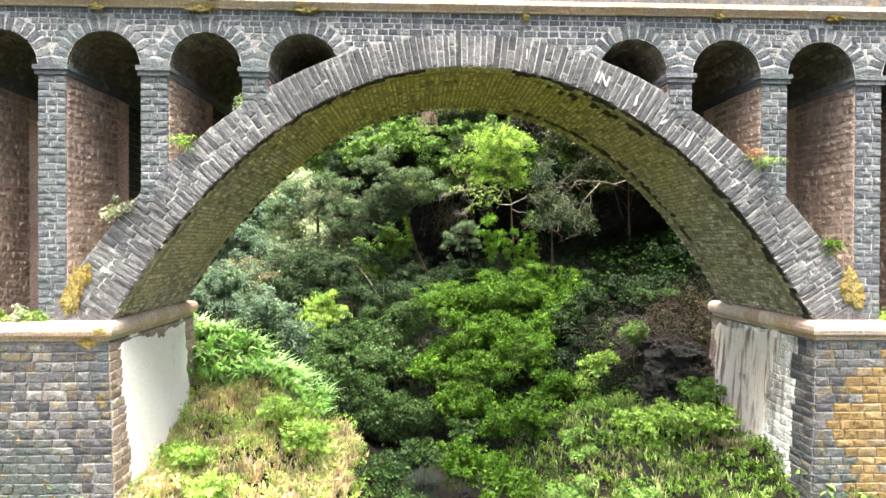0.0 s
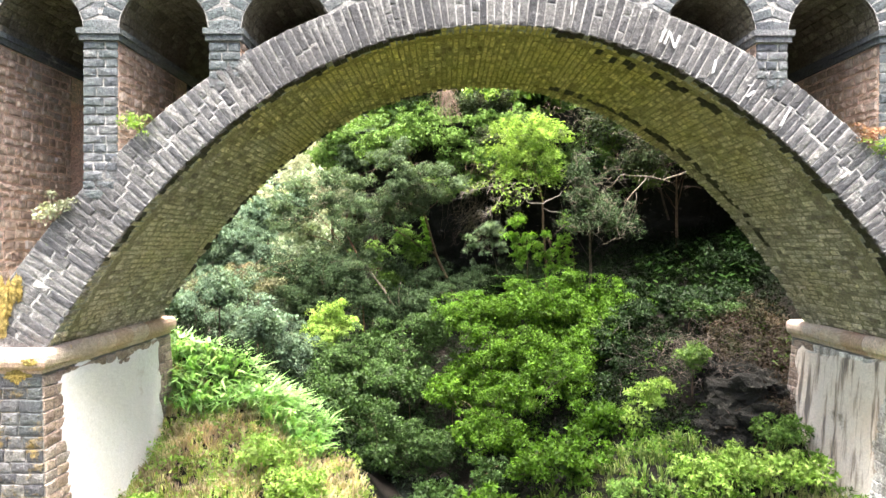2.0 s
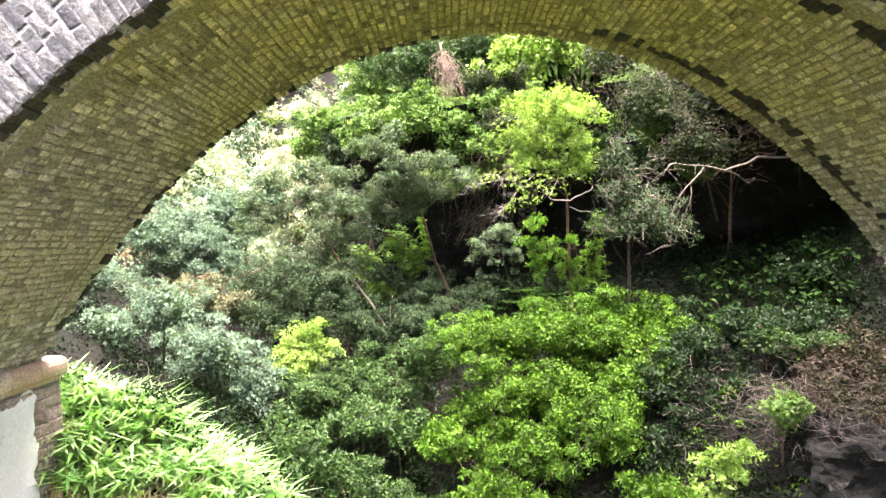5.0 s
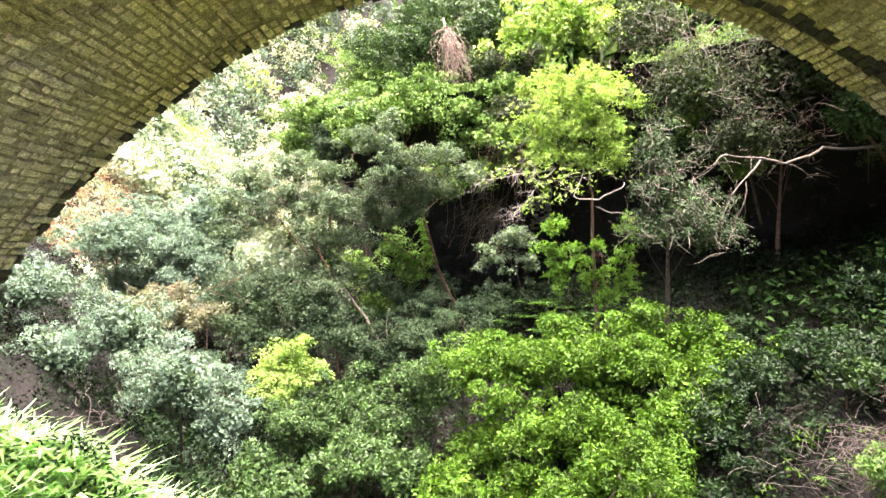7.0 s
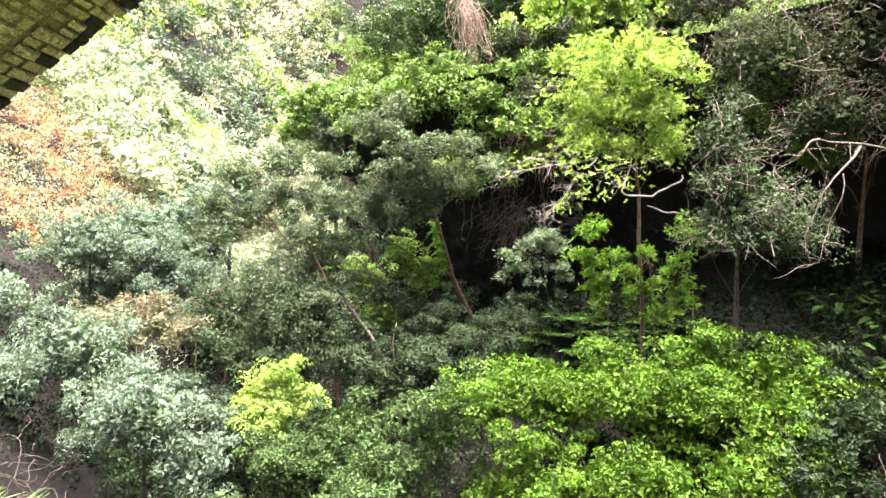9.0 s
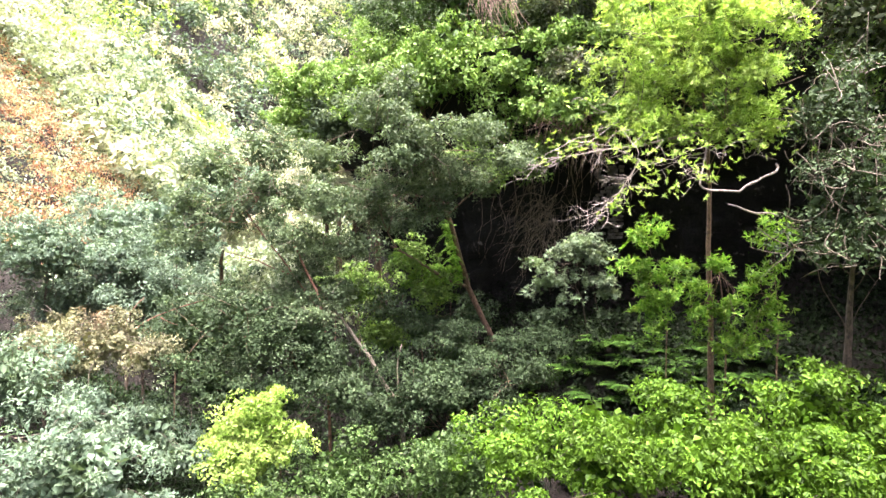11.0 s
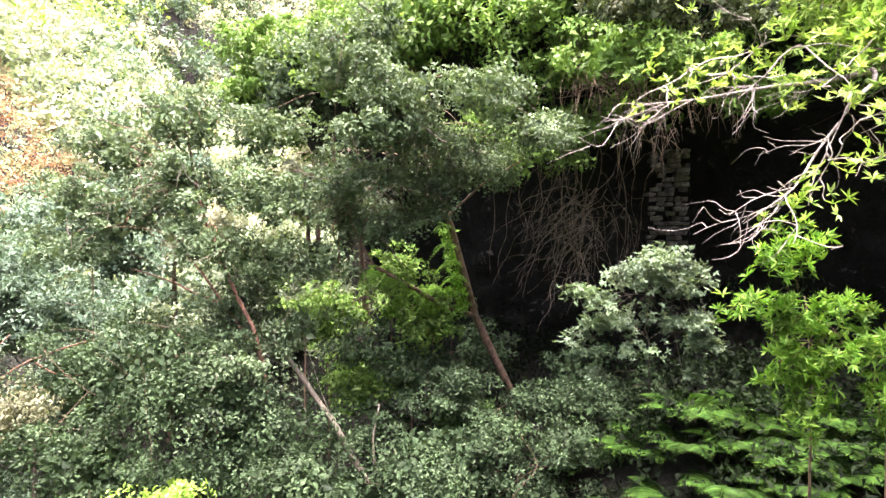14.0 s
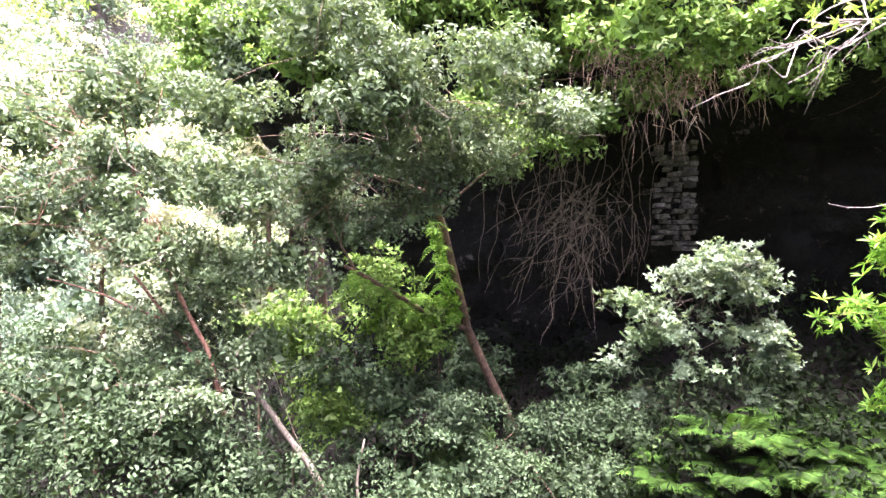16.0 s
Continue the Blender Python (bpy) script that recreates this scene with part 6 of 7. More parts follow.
for row in range(21):
    z = row * 0.096
    for col in range(5):
        w = wr.uniform(0.08, 0.17)
        if wr.random() < 0.22 + 0.25 * (row > 17):
            continue
        b = Build()
        b.hexa([(sx * w / 2 + wr.uniform(-0.02, 0.02), -0.1 + wr.uniform(-0.03, 0.03), sz * 0.036 + wr.uniform(-0.014, 0.014)) for sx, sz in ((-1, -1), (1, -1), (1, 1), (-1, 1))] + [(sx * w / 2, 0.12, sz * 0.036) for sx, sz in ((-1, -1), (1, -1), (1, 1), (-1, 1))])
        child("wall_stone", b.mesh("wall_stone", M_RUIN), ruin, "", pose(-0.3 + 0.15 * col + wr.uniform(-0.04, 0.04), wr.uniform(-0.07, 0.07), z, wr.uniform(-4, 4), wr.uniform(-5, 5), wr.uniform(-10, 10)))

# growth on the masonry
def tuft(u, z, n, size, leaf, label, seed, v=-0.02):
    r = np.random.default_rng(seed)
    w = bridge.matrix_basis @ Vector((u, v, z))
    thing = tagged(new("wall_plant"), label, "plant", "plants rooted in the masonry")
    thing.location = w
    centres = np.concatenate([[(0, 0, 0.04)], r.normal(size=(n, 3)) * (0.16, 0.07, 0.09) + (0, -0.05, 0.1)])
    arr = clump_leaves(centres, np.tile((0, -0.5, 0.8), (len(centres), 1)), 34, 0.13, size, r, 0.5)
    child("foliage", leaf_mesh("foliage", *arr, leaf), thing)
    child("stem", tube_mesh("stem", [(limb((0, 0.02, -0.04), c, r, 0.2, 5), 0.006, 0.003) for c in centres[:5]], M_BARK, 4), thing)


for k, (u, n, leaf, label) in enumerate([(-6.55, 9, L_LIME, "bright green weed rooted in the arch"), (-8.15, 8, L_PALE, "yellowish weed rooted in the arch"), (-7.95, 5, L_PALE, "yellowish weed rooted in the arch"),
                                         (6.75, 9, L_RED, "rusty dry weed rooted in the arch"), (7.0, 6, L_LIME, "bright green weed rooted in the arch"), (8.7, 10, L_BRIGHT, "fresh green weed rooted in the arch")]):
    tuft(u, z_ext(u) + 0.02, n, 0.06, leaf, label, 700 + k)
for k, u in enumerate([-10.1, -10.6, -9.9, 10.1]):
    tuft(u, SPRING + 0.08, 12, 0.07, L_LIME if k else L_PALE, "leafy weed on the ledge of the abutment", 720 + k)


def moss(u, z, ru, rz, seed, v=-0.03):
    """A cushion of lichen that clings to the face."""
    bm = bmesh.new()
    bmesh.ops.create_icosphere(bm, subdivisions=4, radius=1)
    for w in bm.verts:
        q = 1 + 0.5 * noise.noise(w.co * 2.0 + Vector((seed, 0, 0))) + 0.35 * noise.noise(w.co * 6 + Vector((0, seed, 0)))
        w.co = Vector((w.co.x * ru * q, w.co.y * 0.06 * q, w.co.z * rz * q))
    me = bpy.data.meshes.new("lichen")
    bm.to_mesh(me)
    bm.free()
    me.materials.append(M_LICHEN)
    ob = tagged(new("lichen", me), "orange-yellow lichen cushion on the stone", "lichen", "lichen on the masonry")
    ob.matrix_basis = bridge.matrix_basis @ pose(u, v, z)


for k, (u, z, ru, rz, v) in enumerate([(-9.05, 9.0, 0.16, 0.42, -0.03), (-9.2, 8.7, 0.2, 0.3, -0.03), (-8.8, 9.3, 0.1, 0.22, -0.03), (9.15, 9.1, 0.2, 0.35, -0.03), (9.3, 8.8, 0.22, 0.3, -0.03), (-8.7, 7.72, 0.22, 0.12, -0.14), (-8.4, 8.0, 0.2, 0.07, -0.26),
                                       (-8.55, 15.4, 0.16, 0.07, -0.1), (-6.2, 15.42, 0.3, 0.1, -0.1), (-3.8, 15.42, 0.28, 0.1, -0.1), (-5.9, 15.58, 0.2, 0.05, -0.17), (8.7, 15.42, 0.2, 0.08, -0.1), (5.9, 15.42, 0.12, 0.08, -0.1), (1.3, 15.35, 0.08, 0.12, -0.06)]):
    moss(u, z, ru, rz, 2.9 * k, v)

# ---- cover: what nobody could count ----
def scatter(n, box, rng, keep=lambda x, y, d: d == d):
    x = rng.uniform(box[0], box[1], n)
    y = rng.uniform(box[2], box[3], n)
    d = stream_offset(x, y)
    ok = keep(x, y, d)
    x, y = x[ok], y[ok]
    return np.stack([x, y, ground_z(x, y)], 1)


def cover(name, label, category, pts, leaf, n_leaf, radius, size, seed, slim=0.45, flat=0.7, lift=0.15, droop=0.0):
    rng = np.random.default_rng(seed)
    pts = pts + np.outer(rng.random(len(pts)) ** 2, (0, 0, 0.5 * (lift > 0.17)))
    arr = clump_leaves(pts + (0, 0, lift), np.tile((0, 0, 1.0), (len(pts), 1)), n_leaf, radius, size, rng, slim, flat, droop)
    return tagged(new(name, leaf_mesh(name, *arr, leaf, plain=True)), label, category, kind="stuff")


def blades(name, label, category, pts, leaf, n, height, width, seed, spread=0.5, bend=0.4):
    """Tufts of long leaves, each of two bent lengths."""
    rng = np.random.default_rng(seed)
    who = np.repeat(np.arange(len(pts)), n)
    d = unit(rng.normal(size=(len(who), 3)) * (1, 1, 0.01))
    root = pts[who] + d * (0.08 * rng.random(len(who)))[:, None]
    h = height * rng.uniform(0.55, 1.3, len(who))[:, None]
    w = width * rng.uniform(0.7, 1.2, len(who))[:, None]
    side = unit(np.cross(d, (0, 0, 1.0)))
    s = spread * rng.uniform(0.3, 1.3, len(who))[:, None]
    a = root + d * h * s * 0.4 + np.array([0, 0, 1]) * h * 0.6
    t = root + d * h * s * 1.3 + np.array([0, 0, 1]) * h * (1 - bend * rng.random(len(who))[:, None])
    v = np.stack([root - side * w * 0.5, root + side * w * 0.5, a + side * w * 0.5, t, a - side * w * 0.5], 1)
    q = np.arange(5 * len(who)).reshape(-1, 5)
    me = bpy.data.meshes.new(name)
    fill_mesh(me, v.reshape(-1, 3), np.concatenate([q[:, [0, 1, 2]], q[:, [0, 2, 4]], q[:, [4, 2, 3]]], 1).reshape(-1, 3))
    me.materials.append(leaf)
    return tagged(new(name, me), label, category, kind="stuff")


def wood(name, label, pts, leaf, seed, size=0.58, n_leaf=9):
    """Far trees standing close, as one mass."""
    rng = np.random.default_rng(seed)
    n = len(pts)
    r = rng.uniform(1.3, 2.9, n) * (1 + np.clip((pts[:, 1] - 60) / 120, 0, 0.8))
    who = np.repeat(np.arange(n), 22)
    d = unit(rng.normal(size=(len(who), 3)))
    d[:, 2] = np.abs(d[:, 2]) * 1.1 - 0.15
    centres = pts[who] + d * (r[who] * rng.uniform(0.6, 1.1, len(who)))[:, None] + np.array([0, 0, 1.0]) * (r[who] * 0.7)[:, None]
    arr = clump_leaves(centres, d, n_leaf, 0.75, size, rng, 0.5, 0.8)
    return tagged(new(name, leaf_mesh(name, *arr, leaf, plain=True)), label, "wood", kind="stuff")


g = np.random.default_rng(21)
cover("weeds", "leafy green weeds on the damp slope, shade in their colour", "weeds", scatter(1600, (1, 12, 19, 31), g, lambda x, y, d: (d > 2) & ((x < 6.2) | (y > 21.8))), L_UNDER, 24, 0.3, 0.095, 37, lift=0.2)
cover("undergrowth", "low leafy undergrowth on the ravine sides, shade in its colour", "undergrowth", scatter(4600, (-18, 13, 19.5, 38), g, lambda x, y, d: ((np.abs(d) > 1.6) | (y > 23)) & ((x < 6.2) | (y > 21.8))), L_UNDER, 24, 0.34, 0.1, 22, lift=0.2)
cover("undergrowth", "deep green undergrowth in the bed of the ravine, shade in its colour", "undergrowth", scatter(2600, (-15, 0, 22, 37), g, lambda x, y, d: np.abs(d) < 5), L_DEEP, 20, 0.4, 0.13, 45, lift=0.3)
cover("bramble", "dry brown bramble on the steep bank", "bramble", scatter(620, (6.4, 9.5, 18.9, 21.8), g, lambda x, y, d: x > 6.7 + 0.3 * (y - 19)), L_BROWN, 30, 0.3, 0.085, 46, lift=0.22)
cover("ivy", "dark creeping leaves over the rock top", "undergrowth", scatter(2600, (-10, 20, 33, 48), g, lambda x, y, d: d > 10.2), L_DARK, 26, 0.45, 0.13, 23, lift=0.3)
wood("far_wood", "pale wood on the far slopes, haze in its leaf colour", scatter(720, (-120, 0, 56, 190), g, lambda x, y, d: (np.abs(d) > 3) & (d < 12) & (x > -8 - 0.62 * y)), L_PALE, 24)
wood("far_wood", "grey-green wood on the far slopes", scatter(700, (-120, 0, 62, 190), g, lambda x, y, d: (np.abs(d) > 3) & (d < 12) & (x > -8 - 0.62 * y)), L_BLUE, 32)
wood("far_wood", "yellow-green trees on the far slopes", scatter(110, (-120, 0, 62, 190), g, lambda x, y, d: (np.abs(d) > 3) & (d < 12) & (x > -8 - 0.62 * y)), L_LIME, 43)
wood("far_wood", "dark sage trees on the far slopes", scatter(240, (-120, 0, 62, 190), g, lambda x, y, d: (np.abs(d) > 3) & (d < 12) & (x > -8 - 0.62 * y)), L_SAGE, 44)
wood("hill_wood", "green wood up the steep hillside", scatter(330, (-20, 34, 37, 75), g, lambda x, y, d: d > 12), L_GREEN, 25)
wood("hill_wood", "dark leafy wood above the rock face", scatter(300, (-9, 20, 37.5, 60), g, lambda x, y, d: d > 9), L_DARK, 33)
wood("hill_wood", "green leafy wood above the rock face", scatter(220, (-9, 20, 37.5, 60), g, lambda x, y, d: d > 9), L_GREEN, 34)
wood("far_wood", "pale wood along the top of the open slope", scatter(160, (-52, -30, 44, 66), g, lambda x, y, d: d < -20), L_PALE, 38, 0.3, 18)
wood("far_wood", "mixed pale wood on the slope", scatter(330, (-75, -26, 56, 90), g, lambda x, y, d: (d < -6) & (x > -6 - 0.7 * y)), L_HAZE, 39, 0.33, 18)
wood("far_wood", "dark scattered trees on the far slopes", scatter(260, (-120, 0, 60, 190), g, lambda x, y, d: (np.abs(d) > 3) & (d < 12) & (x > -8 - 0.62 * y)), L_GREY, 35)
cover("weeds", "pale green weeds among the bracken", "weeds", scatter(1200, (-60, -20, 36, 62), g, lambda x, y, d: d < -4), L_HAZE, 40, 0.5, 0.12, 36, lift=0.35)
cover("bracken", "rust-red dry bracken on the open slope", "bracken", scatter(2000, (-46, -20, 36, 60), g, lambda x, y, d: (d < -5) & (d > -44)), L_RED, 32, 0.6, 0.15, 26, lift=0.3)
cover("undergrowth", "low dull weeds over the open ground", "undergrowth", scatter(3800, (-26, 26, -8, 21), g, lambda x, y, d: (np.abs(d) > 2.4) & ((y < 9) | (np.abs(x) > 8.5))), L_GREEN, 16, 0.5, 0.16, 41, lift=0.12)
cover("undergrowth", "weeds on the far slope, haze in their leaf colour", "undergrowth", scatter(1800, (-42, -5, 38, 62), g, lambda x, y, d: np.abs(d) > 2), L_HAZE, 30, 0.6, 0.16, 42, lift=0.25)
blades("grass", "long pale and green grass on the near bank", "grass", scatter(4600, (-11, -1.6, 4, 19), g, lambda x, y, d: (d < -1.6) & (g.random(len(x)) < np.clip((y - 4) / 8, 0, 1) * np.clip((x + 11) / 2, 0, 1))), L_GRASS, 10, 0.26, 0.022, 27)
blades("grass", "dry straw-coloured grass among the green", "grass", scatter(3900, (-9.5, -1.8, 9, 19.2), g, lambda x, y, d: (d < -1.8) & (g.random(len(x)) < np.clip((y - 9) / 4, 0, 1))), L_HAY, 9, 0.3, 0.026, 47)
blades("grass", "long green grass below the abutment", "grass", scatter(3600, (2.0, 11, 4, 19), g, lambda x, y, d: (d > 1.8) & (g.random(len(x)) < np.clip((y - 4) / 8, 0, 1) * np.clip((11 - x) / 2, 0, 1))), L_TURF, 10, 0.26, 0.022, 28)
cover("weeds", "mixed green weeds on the near bank", "weeds", scatter(1000, (-10, -1.4, 5, 19.5), g, lambda x, y, d: (d < -1.2) & (g.random(len(x)) < np.clip((y - 5) / 7, 0, 1))), L_LIME, 22, 0.25, 0.09, 29)
cover("weeds", "mixed green weeds below the abutment", "weeds", scatter(1200, (1.6, 10.5, 5, 22), g, lambda x, y, d: (d > 1.5) & (g.random(len(x)) < np.clip((y - 5) / 7, 0, 1))), L_BRIGHT, 22, 0.25, 0.09, 30)
blades("strap_leaves", "glossy strap-leaved plants by the abutment", "plants", scatter(420, (-9.2, -3.8, 18.3, 21.2), g, lambda x, y, d: (d < -2.2) & (d > -9.5)), L_STRAP, 15, 0.55, 0.075, 31, spread=0.9, bend=0.7)

# ---- masonry, piece by piece ----
def block_mesh(name, material, seed):
    """A unit block, -0.5 to 0.5 across and up, its rough face at y = -1 of a unit depth; edges chipped back."""
    rr = random.Random(seed)
    e = 0.07
    vs, fs = [], []
    front = [(-0.5 + e, -0.5 + e), (0.5 - e, -0.5 + e), (0.5 - e, 0.5 - e), (-0.5 + e, 0.5 - e)]
    for x, z in front:
        vs.append((x + rr.uniform(-0.06, 0.06), -1.0 + rr.uniform(-0.12, 0.3), z + rr.uniform(-0.06, 0.06)))
    for x, z in ((-0.5, -0.5), (0.5, -0.5), (0.5, 0.5), (-0.5, 0.5)):
        vs.append((x + rr.uniform(-0.02, 0.02), -0.45, z + rr.uniform(-0.03, 0.03)))
    for x, z in ((-0.5, -0.5), (0.5, -0.5), (0.5, 0.5), (-0.5, 0.5)):
        vs.append((x, 0.0, z))
    c = len(vs)
    vs.append((rr.uniform(-0.15, 0.15), -1.15 + rr.uniform(-0.1, 0.1), rr.uniform(-0.15, 0.15)))
    for k in range(4):
        j = (k + 1) % 4
        fs += [(k, j, c), (k + 4, j + 4, j, k), (k + 8, j + 8, j + 4, k + 4)]
    return mesh_of(name, vs, fs, material)


def blocks_for(name, material, n=5):
    return [block_mesh(name, material, 40 + k) for k in range(n + 3)]


JOG = random.Random(9)


def frame_at(o, across, out, up, w, depth, h):
    """A pose with the piece's width along across, its face towards out and its height along up."""
    across, out, up = Vector(across).normalized(), Vector(out).normalized(), Vector(up).normalized()
    skew = JOG.uniform(-0.025, 0.025)
    across, up = across + up * skew, up - across * skew
    a, y, c = across * w, -out * depth, up * h
    m = Matrix.Identity(4)
    for i in range(3):
        m[i][0], m[i][1], m[i][2], m[i][3] = a[i], y[i], c[i], o[i]
    return m


def joined(name, meshes, frames, material, parent, rr, label=""):
    """Many alike pieces as one mesh."""
    packs = [(np.array([v.co for v in me.vertices]), [tuple(p.vertices) for p in me.polygons]) for me in meshes]
    vs, fs, k = [], [], 0
    for m in frames:
        pv, pf = packs[rr.randrange(len(packs))]
        mm = np.array(m)
        vs.append(pv @ mm[:3, :3].T + mm[:3, 3])
        fs += [tuple(i + k for i in f) for f in pf]
        k += len(pv)
    ob = child(name, mesh_of(name, np.concatenate(vs), fs, material), parent, label)
    ob["kind"] = "stuff"
    return ob


rr = random.Random(77)
VOUSSOIR = blocks_for("voussoir", M_RING)
STONE = blocks_for("stone", M_PIER)
ASHLAR = blocks_for("ashlar", M_ABUT)
OCHRE = blocks_for("ashlar", M_OCHRE)
WASHED = blocks_for("ashlar", M_WASHED)
RUBBLE = blocks_for("rubble", M_RUBBLE)
SOFFIT = blocks_for("soffit_stone", M_SOFFIT)

# voussoirs of the front ring
s = 0.0
while s < ARC_LEN:
    w = rr.uniform(0.118, 0.17)
    u = float(np.interp(s + w / 2, ARC_S, ARC_U))
    key = abs(u) < 0.24
    a, c = normal_in(u)
    t = ring_t(u)
    n = 1 if abs(u) < 4.6 and rr.random() < 0.75 else 2 if rr.random() < 0.8 else 3
    cuts = [0.0] + sorted((k + rr.uniform(-0.22, 0.22)) / n for k in range(1, n)) + [1.0]
    for q0, q1 in zip(cuts, cuts[1:]):
        r0, r1 = q0 * t, q1 * t
        x, z = ring_point(u, (r0 + r1) / 2)
        grow = 1 + (r0 + r1) / 2 * 0.09
        child("voussoir", VOUSSOIR[rr.randrange(8)], ring, "", frame_at((x, 0.03, z), (c, 0, -a), (0, -1, 0), (a, 0, c), (w - 0.024) * grow, 0.034 + 0.016 * rr.random(), (r1 - r0) - 0.03))
    s += w
# under-faces of the ring and of the back rib, and the vault between them
frames, darkened, s = [], [], 0.0
while s < ARC_LEN:
    w = rr.uniform(0.1, 0.145)
    u = float(np.interp(s + w / 2, ARC_S, ARC_U))
    a, c = normal_in(u)
    v = 0.0
    while v < BACK:
        ln = rr.uniform(0.15, 0.36)
        if v < 0.4 <= v + ln:
            ln = 0.42 - v
        if v < 3.95 <= v + ln:
            ln = 3.97 - v
        ln = min(ln, BACK - v)
        rib = v < 0.41 or v > 3.95
        drop = 0.0 if rib else 0.03
        if ln > 0.06 and not (0.41 <= v < 0.47) and rr.random() > 0.035:
            x, z = ring_point(u, 0.03 + drop)
            # Damp edges; the line before the rear rib paints a groove's shadow.
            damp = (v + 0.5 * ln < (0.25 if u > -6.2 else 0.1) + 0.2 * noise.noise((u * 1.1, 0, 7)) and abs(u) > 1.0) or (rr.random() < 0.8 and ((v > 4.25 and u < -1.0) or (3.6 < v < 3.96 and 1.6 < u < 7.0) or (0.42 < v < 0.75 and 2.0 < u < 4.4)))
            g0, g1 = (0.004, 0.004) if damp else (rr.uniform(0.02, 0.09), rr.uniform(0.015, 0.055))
            (darkened if damp else frames).append((v, u, frame_at((x, v + ln / 2 + rr.uniform(-0.01, 0.01), z), (0, 1, 0), (-a, 0, -c), (c, 0, -a), ln - g0, 0.018 + 0.045 * rr.random() ** 2, w - g1)))
        v += ln
    s += w
near_ones = [f for f in frames if f[0] < 0.9 and f[1] > -4.2][:290]
taken = set(id(f) for f in near_ones)
for v, u, m in near_ones:
    child("soffit_stone", SOFFIT[rr.randrange(8)], vault, "", m)
joined("damp_masonry", SOFFIT, [f[2] for f in darkened], M_DAMP_SHADE, vault, rr, "courses blackened by damp, plus a groove's shade put in")
joined("soffit_masonry", SOFFIT, [f[2] for f in frames if id(f) not in taken], M_SOFFIT, vault, rr)

# grey faces and reddish sides of the piers
for pier, u0, u1, low in piers:
    z, odd, rub, back = OPEN_Z - 0.21, False, [], []
    while z > low:
        h = rr.uniform(0.15, 0.19)
        if z - h < low:
            break
        cuts = [u0, u0 + (u1 - u0) * (rr.uniform(0.36, 0.46) if odd else rr.uniform(0.58, 0.68)), u1] if rr.random() < 0.7 else [u0, u0 + 0.3 * (u1 - u0), u0 + 0.68 * (u1 - u0), u1]
        for a, c in zip(cuts, cuts[1:]):
            if z > min(z_ext(a), z_ext(c)) - 0.2:
                child("stone", STONE[rr.randrange(8)], pier, "", frame_at(((a + c) / 2, 0.03, z - h / 2), (1, 0, 0), (0, -1, 0), (0, 0, 1), c - a - 0.028, 0.035 + 0.02 * rr.random(), h - 0.028))
        z -= h
        odd = not odd
    for face, uu in ((-1, u0 + 0.03), (1, u1 - 0.03)):
        z = OPEN_Z - 0.21
        while z > low + 0.1:
            h = rr.uniform(0.13, 0.23)
            v = 0.06
            while v < 2.32:
                e = min(v + rr.uniform(0.14, 0.34), 2.35)
                if e - v > 0.08:
                    tall = h * rr.uniform(0.72, 1.0) - 0.03
                    rub.append(frame_at((uu, (v + e) / 2, z - h / 2 + rr.uniform(-0.02, 0.02)), (0, face, 0), (face, 0, 0), (0, 0, 1), e - v - rr.uniform(0.035, 0.07), 0.03 + 0.03 * rr.random(), tall))
                v = e
            # Rear stones are coloured dark to stand for the enclosed passage's shade.
            v = 2.97
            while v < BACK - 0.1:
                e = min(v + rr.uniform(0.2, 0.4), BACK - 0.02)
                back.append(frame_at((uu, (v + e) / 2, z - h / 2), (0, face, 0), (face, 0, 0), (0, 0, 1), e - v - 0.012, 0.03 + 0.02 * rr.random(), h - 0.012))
                v = e
            z -= h
    joined("rubble", RUBBLE, rub, M_RUBBLE, pier, rr)
    joined("rear_rubble", RUBBLE, back, M_DAMP_SHADE, pier, rr, "rear stones with the passage's shade in their colour")

# arch stones round the openings and the coursed wall above
for c0 in OPEN_AT:
    for k in range(15):
        w = math.pi * (k + 0.5) / 15
        x, z = c0 + (OPEN_R + 0.17) * math.cos(w), OPEN_Z + (OPEN_R + 0.17) * math.sin(w)
        if z > z_ext(x) + 0.05 and abs(c0) < 12:
            child("arch_stone", STONE[rr.randrange(8)], spandrel, "", frame_at((x, 0.03, z), (math.sin(w), 0, -math.cos(w)), (0, -1, 0), (math.cos(w), 0, math.sin(w)), 0.17, 0.03, 0.34))
z = DECK
while z > OPEN_Z + 0.1:
    h = rr.uniform(0.12, 0.16)
    x = -12.0 + rr.uniform(0, 0.2)
    while x < 12:
        ln = rr.uniform(0.14, 0.3)
        mx, mz = x + ln / 2, z - h / 2
        clear = all(math.hypot(mx - c, mz - OPEN_Z) > OPEN_R + 0.36 for c in OPEN_AT) and mz + h * 0.2 > max(z_ext(x), z_ext(x + ln))
        if clear and abs(x) < 11.2:
            child("stone", STONE[rr.randrange(8)], spandrel, "", frame_at((mx, 0.03, mz), (1, 0, 0), (0, -1, 0), (0, 0, 1), ln - 0.022, 0.022 + 0.016 * rr.random(), h - 0.02))
        x += ln
    z -= h
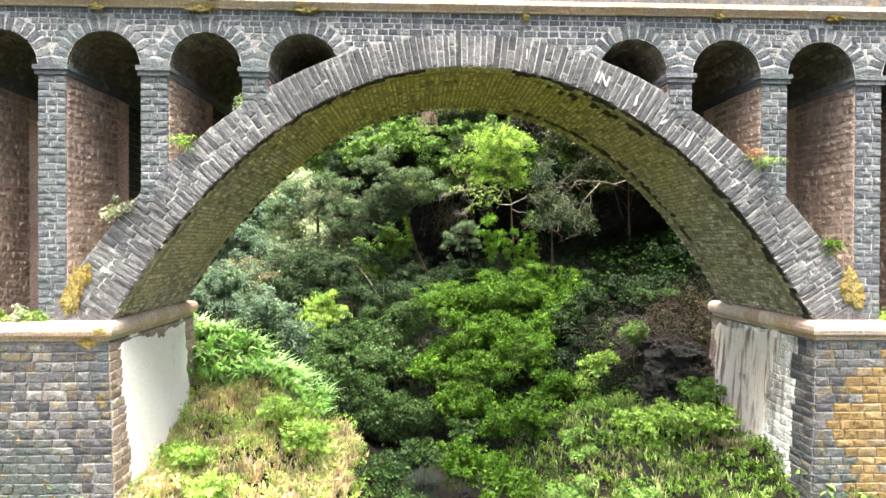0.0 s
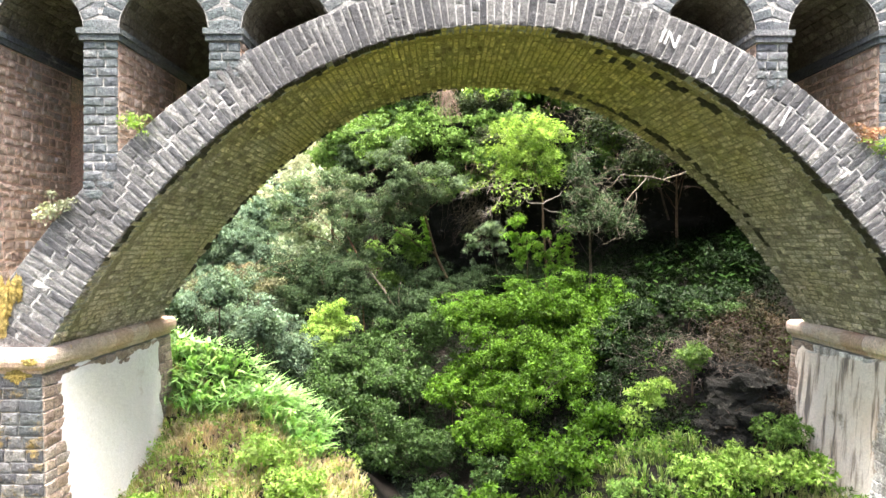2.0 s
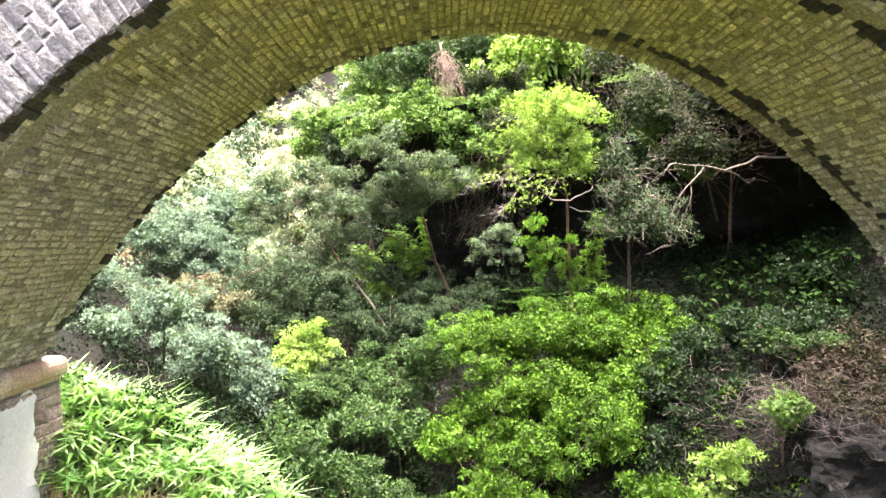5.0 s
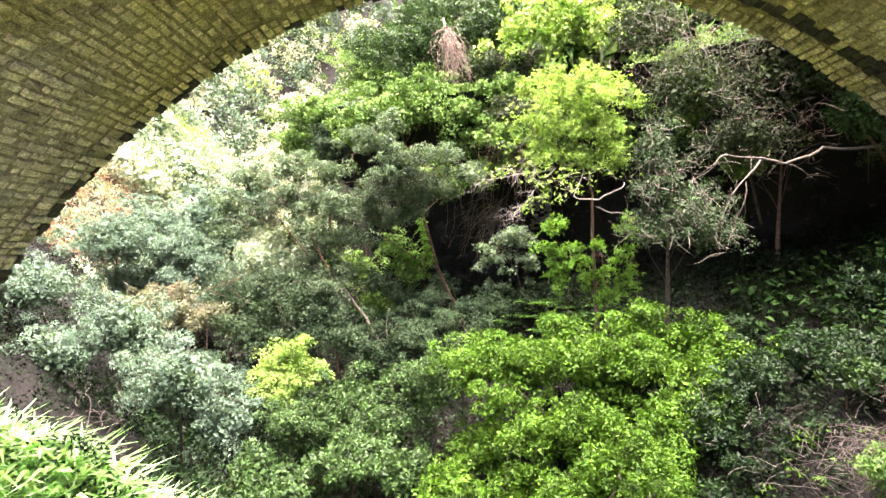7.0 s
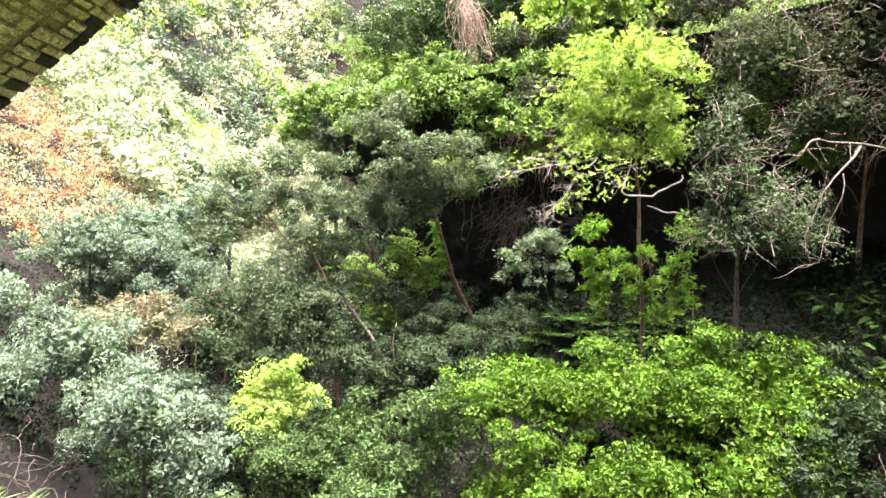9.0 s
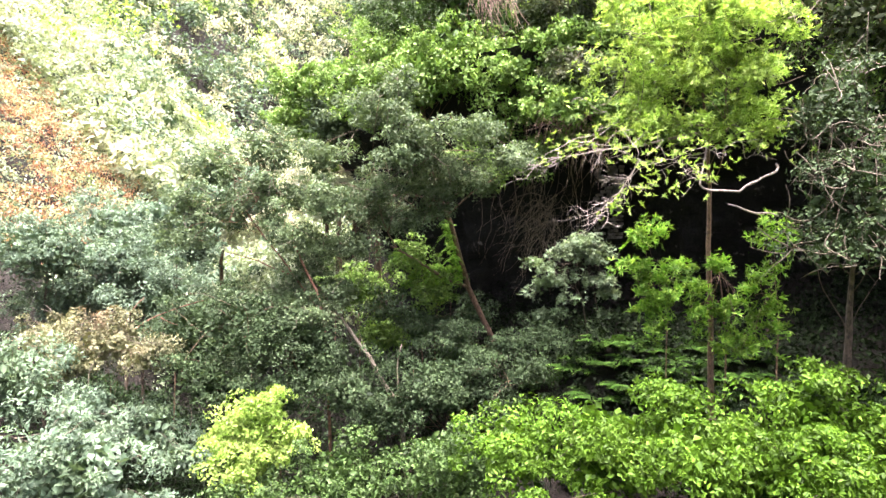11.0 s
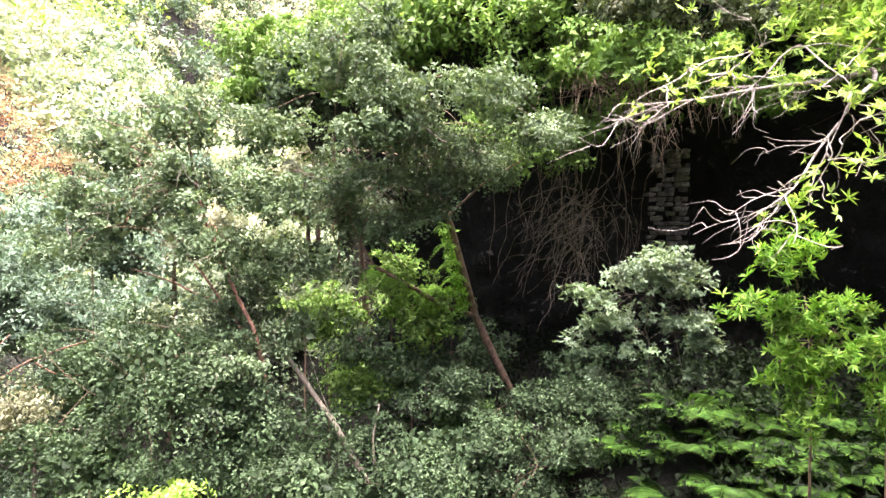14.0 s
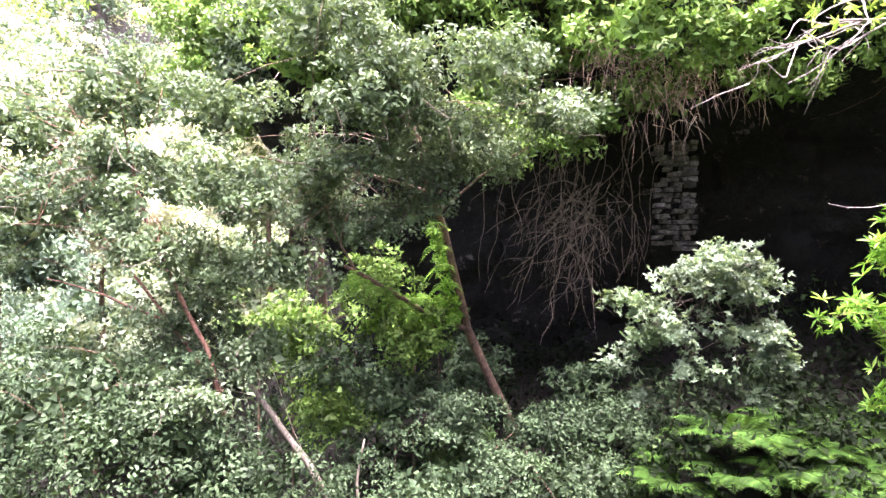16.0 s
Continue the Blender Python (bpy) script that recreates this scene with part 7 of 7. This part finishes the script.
for c0 in OPEN_AT:
    if abs(c0) > 12:
        continue
    rub = []
    for k in range(16):
        w = math.pi * (k + 0.5) / 16
        x, z = c0 + OPEN_R * math.cos(w), OPEN_Z + OPEN_R * math.sin(w)
        if z < z_ext(x) - 0.1:
            continue
        v = 0.05
        while v < BACK - 0.1:
            ln = rr.uniform(0.18, 0.36)
            rub.append(frame_at((x, v + ln / 2, z), (0, 1, 0), (-math.cos(w), 0, -math.sin(w)), (-math.sin(w), 0, math.cos(w)), ln - 0.03, 0.022 + 0.02 * rr.random(), OPEN_R * math.pi / 16 - 0.02))
            v += ln
    joined("opening_vault", RUBBLE, rub, M_GLOOM, spandrel, rr, "rubble vault of a small arch, its shade in the colour")

# abutment faces
for ob, s in ((abut_left, -1), (abut_right, 1)):
    z = SPRING - 0.38
    rest = []
    while z > 2.6:
        h = rr.uniform(0.17, 0.24)
        zc = z - h / 2
        lean = out_at(zc)
        x = 8.3 - lean
        while x < 12.2:
            ln = rr.uniform(0.22, 0.5)
            kinds = OCHRE if (s > 0 and x > 8.6 + 0.3 * math.sin(zc * 3) and zc < 7.2 + 0.4 * math.sin(x * 2) and rr.random() < 0.94) else ASHLAR
            child("ashlar", kinds[rr.randrange(8)], ob, "", frame_at((s * (x + ln / 2), -0.09 - lean, zc), (1, 0, 0), (0, -1, BATTER), (0, -BATTER, 1), ln - 0.02, 0.035 + 0.015 * rr.random(), h - 0.02))
            x += ln
        v = -0.1 - lean
        while v < ABUT_BACK - 0.1:
            ln = rr.uniform(0.28, 0.5)
            plastered = (0.8 < v + ln / 2 < 3.8 and zc < 7.1) if s < 0 else False
            if not plastered:
                kinds = RUBBLE if (v > 3.9 or s < 0) else WASHED if v > 0.35 else ASHLAR
                rest.append((kinds, frame_at((s * (8.31 - lean), min(v + ln / 2, ABUT_BACK - ln / 2), zc), (0, s * -1, 0), (-s, 0, BATTER), (s * -BATTER, 0, 1), ln - (0.01 if kinds is WASHED else 0.02), 0.036 + 0.01 * rr.random(), h - (0.01 if kinds is WASHED else 0.02))))
            v += ln
        z -= h
    for kinds, m in rest:
        child("ashlar", kinds[rr.randrange(8)], ob, "", m)

# white paint on the ring: two letters and worn dabs
def on_ring(u, r, turn=0.0):
    x, z = ring_point(u, r)
    a, c = normal_in(u)
    return pose(x, -0.052, z, 90, 0, 0) @ pose(0, 0, 0, 0, 0, math.degrees(math.atan2(-a, c)) + turn)


cu = bpy.data.curves.new("letters", "FONT")
cu.body, cu.size, cu.extrude, cu.align_x = "IN", 0.36, 0.004, "CENTER"
cu.offset = 0.004
cu.materials.append(M_PAINT)
letters = child("painted_letters", cu, ring, "white painted letters on the ring", on_ring(2.95, 0.3, 0))
for u, r, w, h, tilt in ((1.25, 0.42, 0.03, 0.26, 8), (3.75, 0.35, 0.05, 0.28, 20), (4.35, 0.42, 0.1, 0.04, 30), (4.42, 0.3, 0.05, 0.2, -15), (5.0, 0.35, 0.045, 0.4, 12), (6.0, 0.42, 0.1, 0.04, 20), (6.06, 0.32, 0.04, 0.16, 0)):
    b = Build()
    b.hexa([(-w / 2, -h / 2, 0), (w / 2, -h / 2 + 0.02, 0), (w / 2 + 0.01, h / 2, 0), (-w / 2 + 0.012, h / 2 - 0.02, 0)] + [(-w / 2, -h / 2, 0.006), (w / 2, -h / 2 + 0.02, 0.006), (w / 2 + 0.01, h / 2, 0.006), (-w / 2 + 0.012, h / 2 - 0.02, 0.006)])
    child("paint_dab", b.mesh("paint_dab", M_PAINT), ring, "worn dab of white paint", on_ring(u, r, tilt))
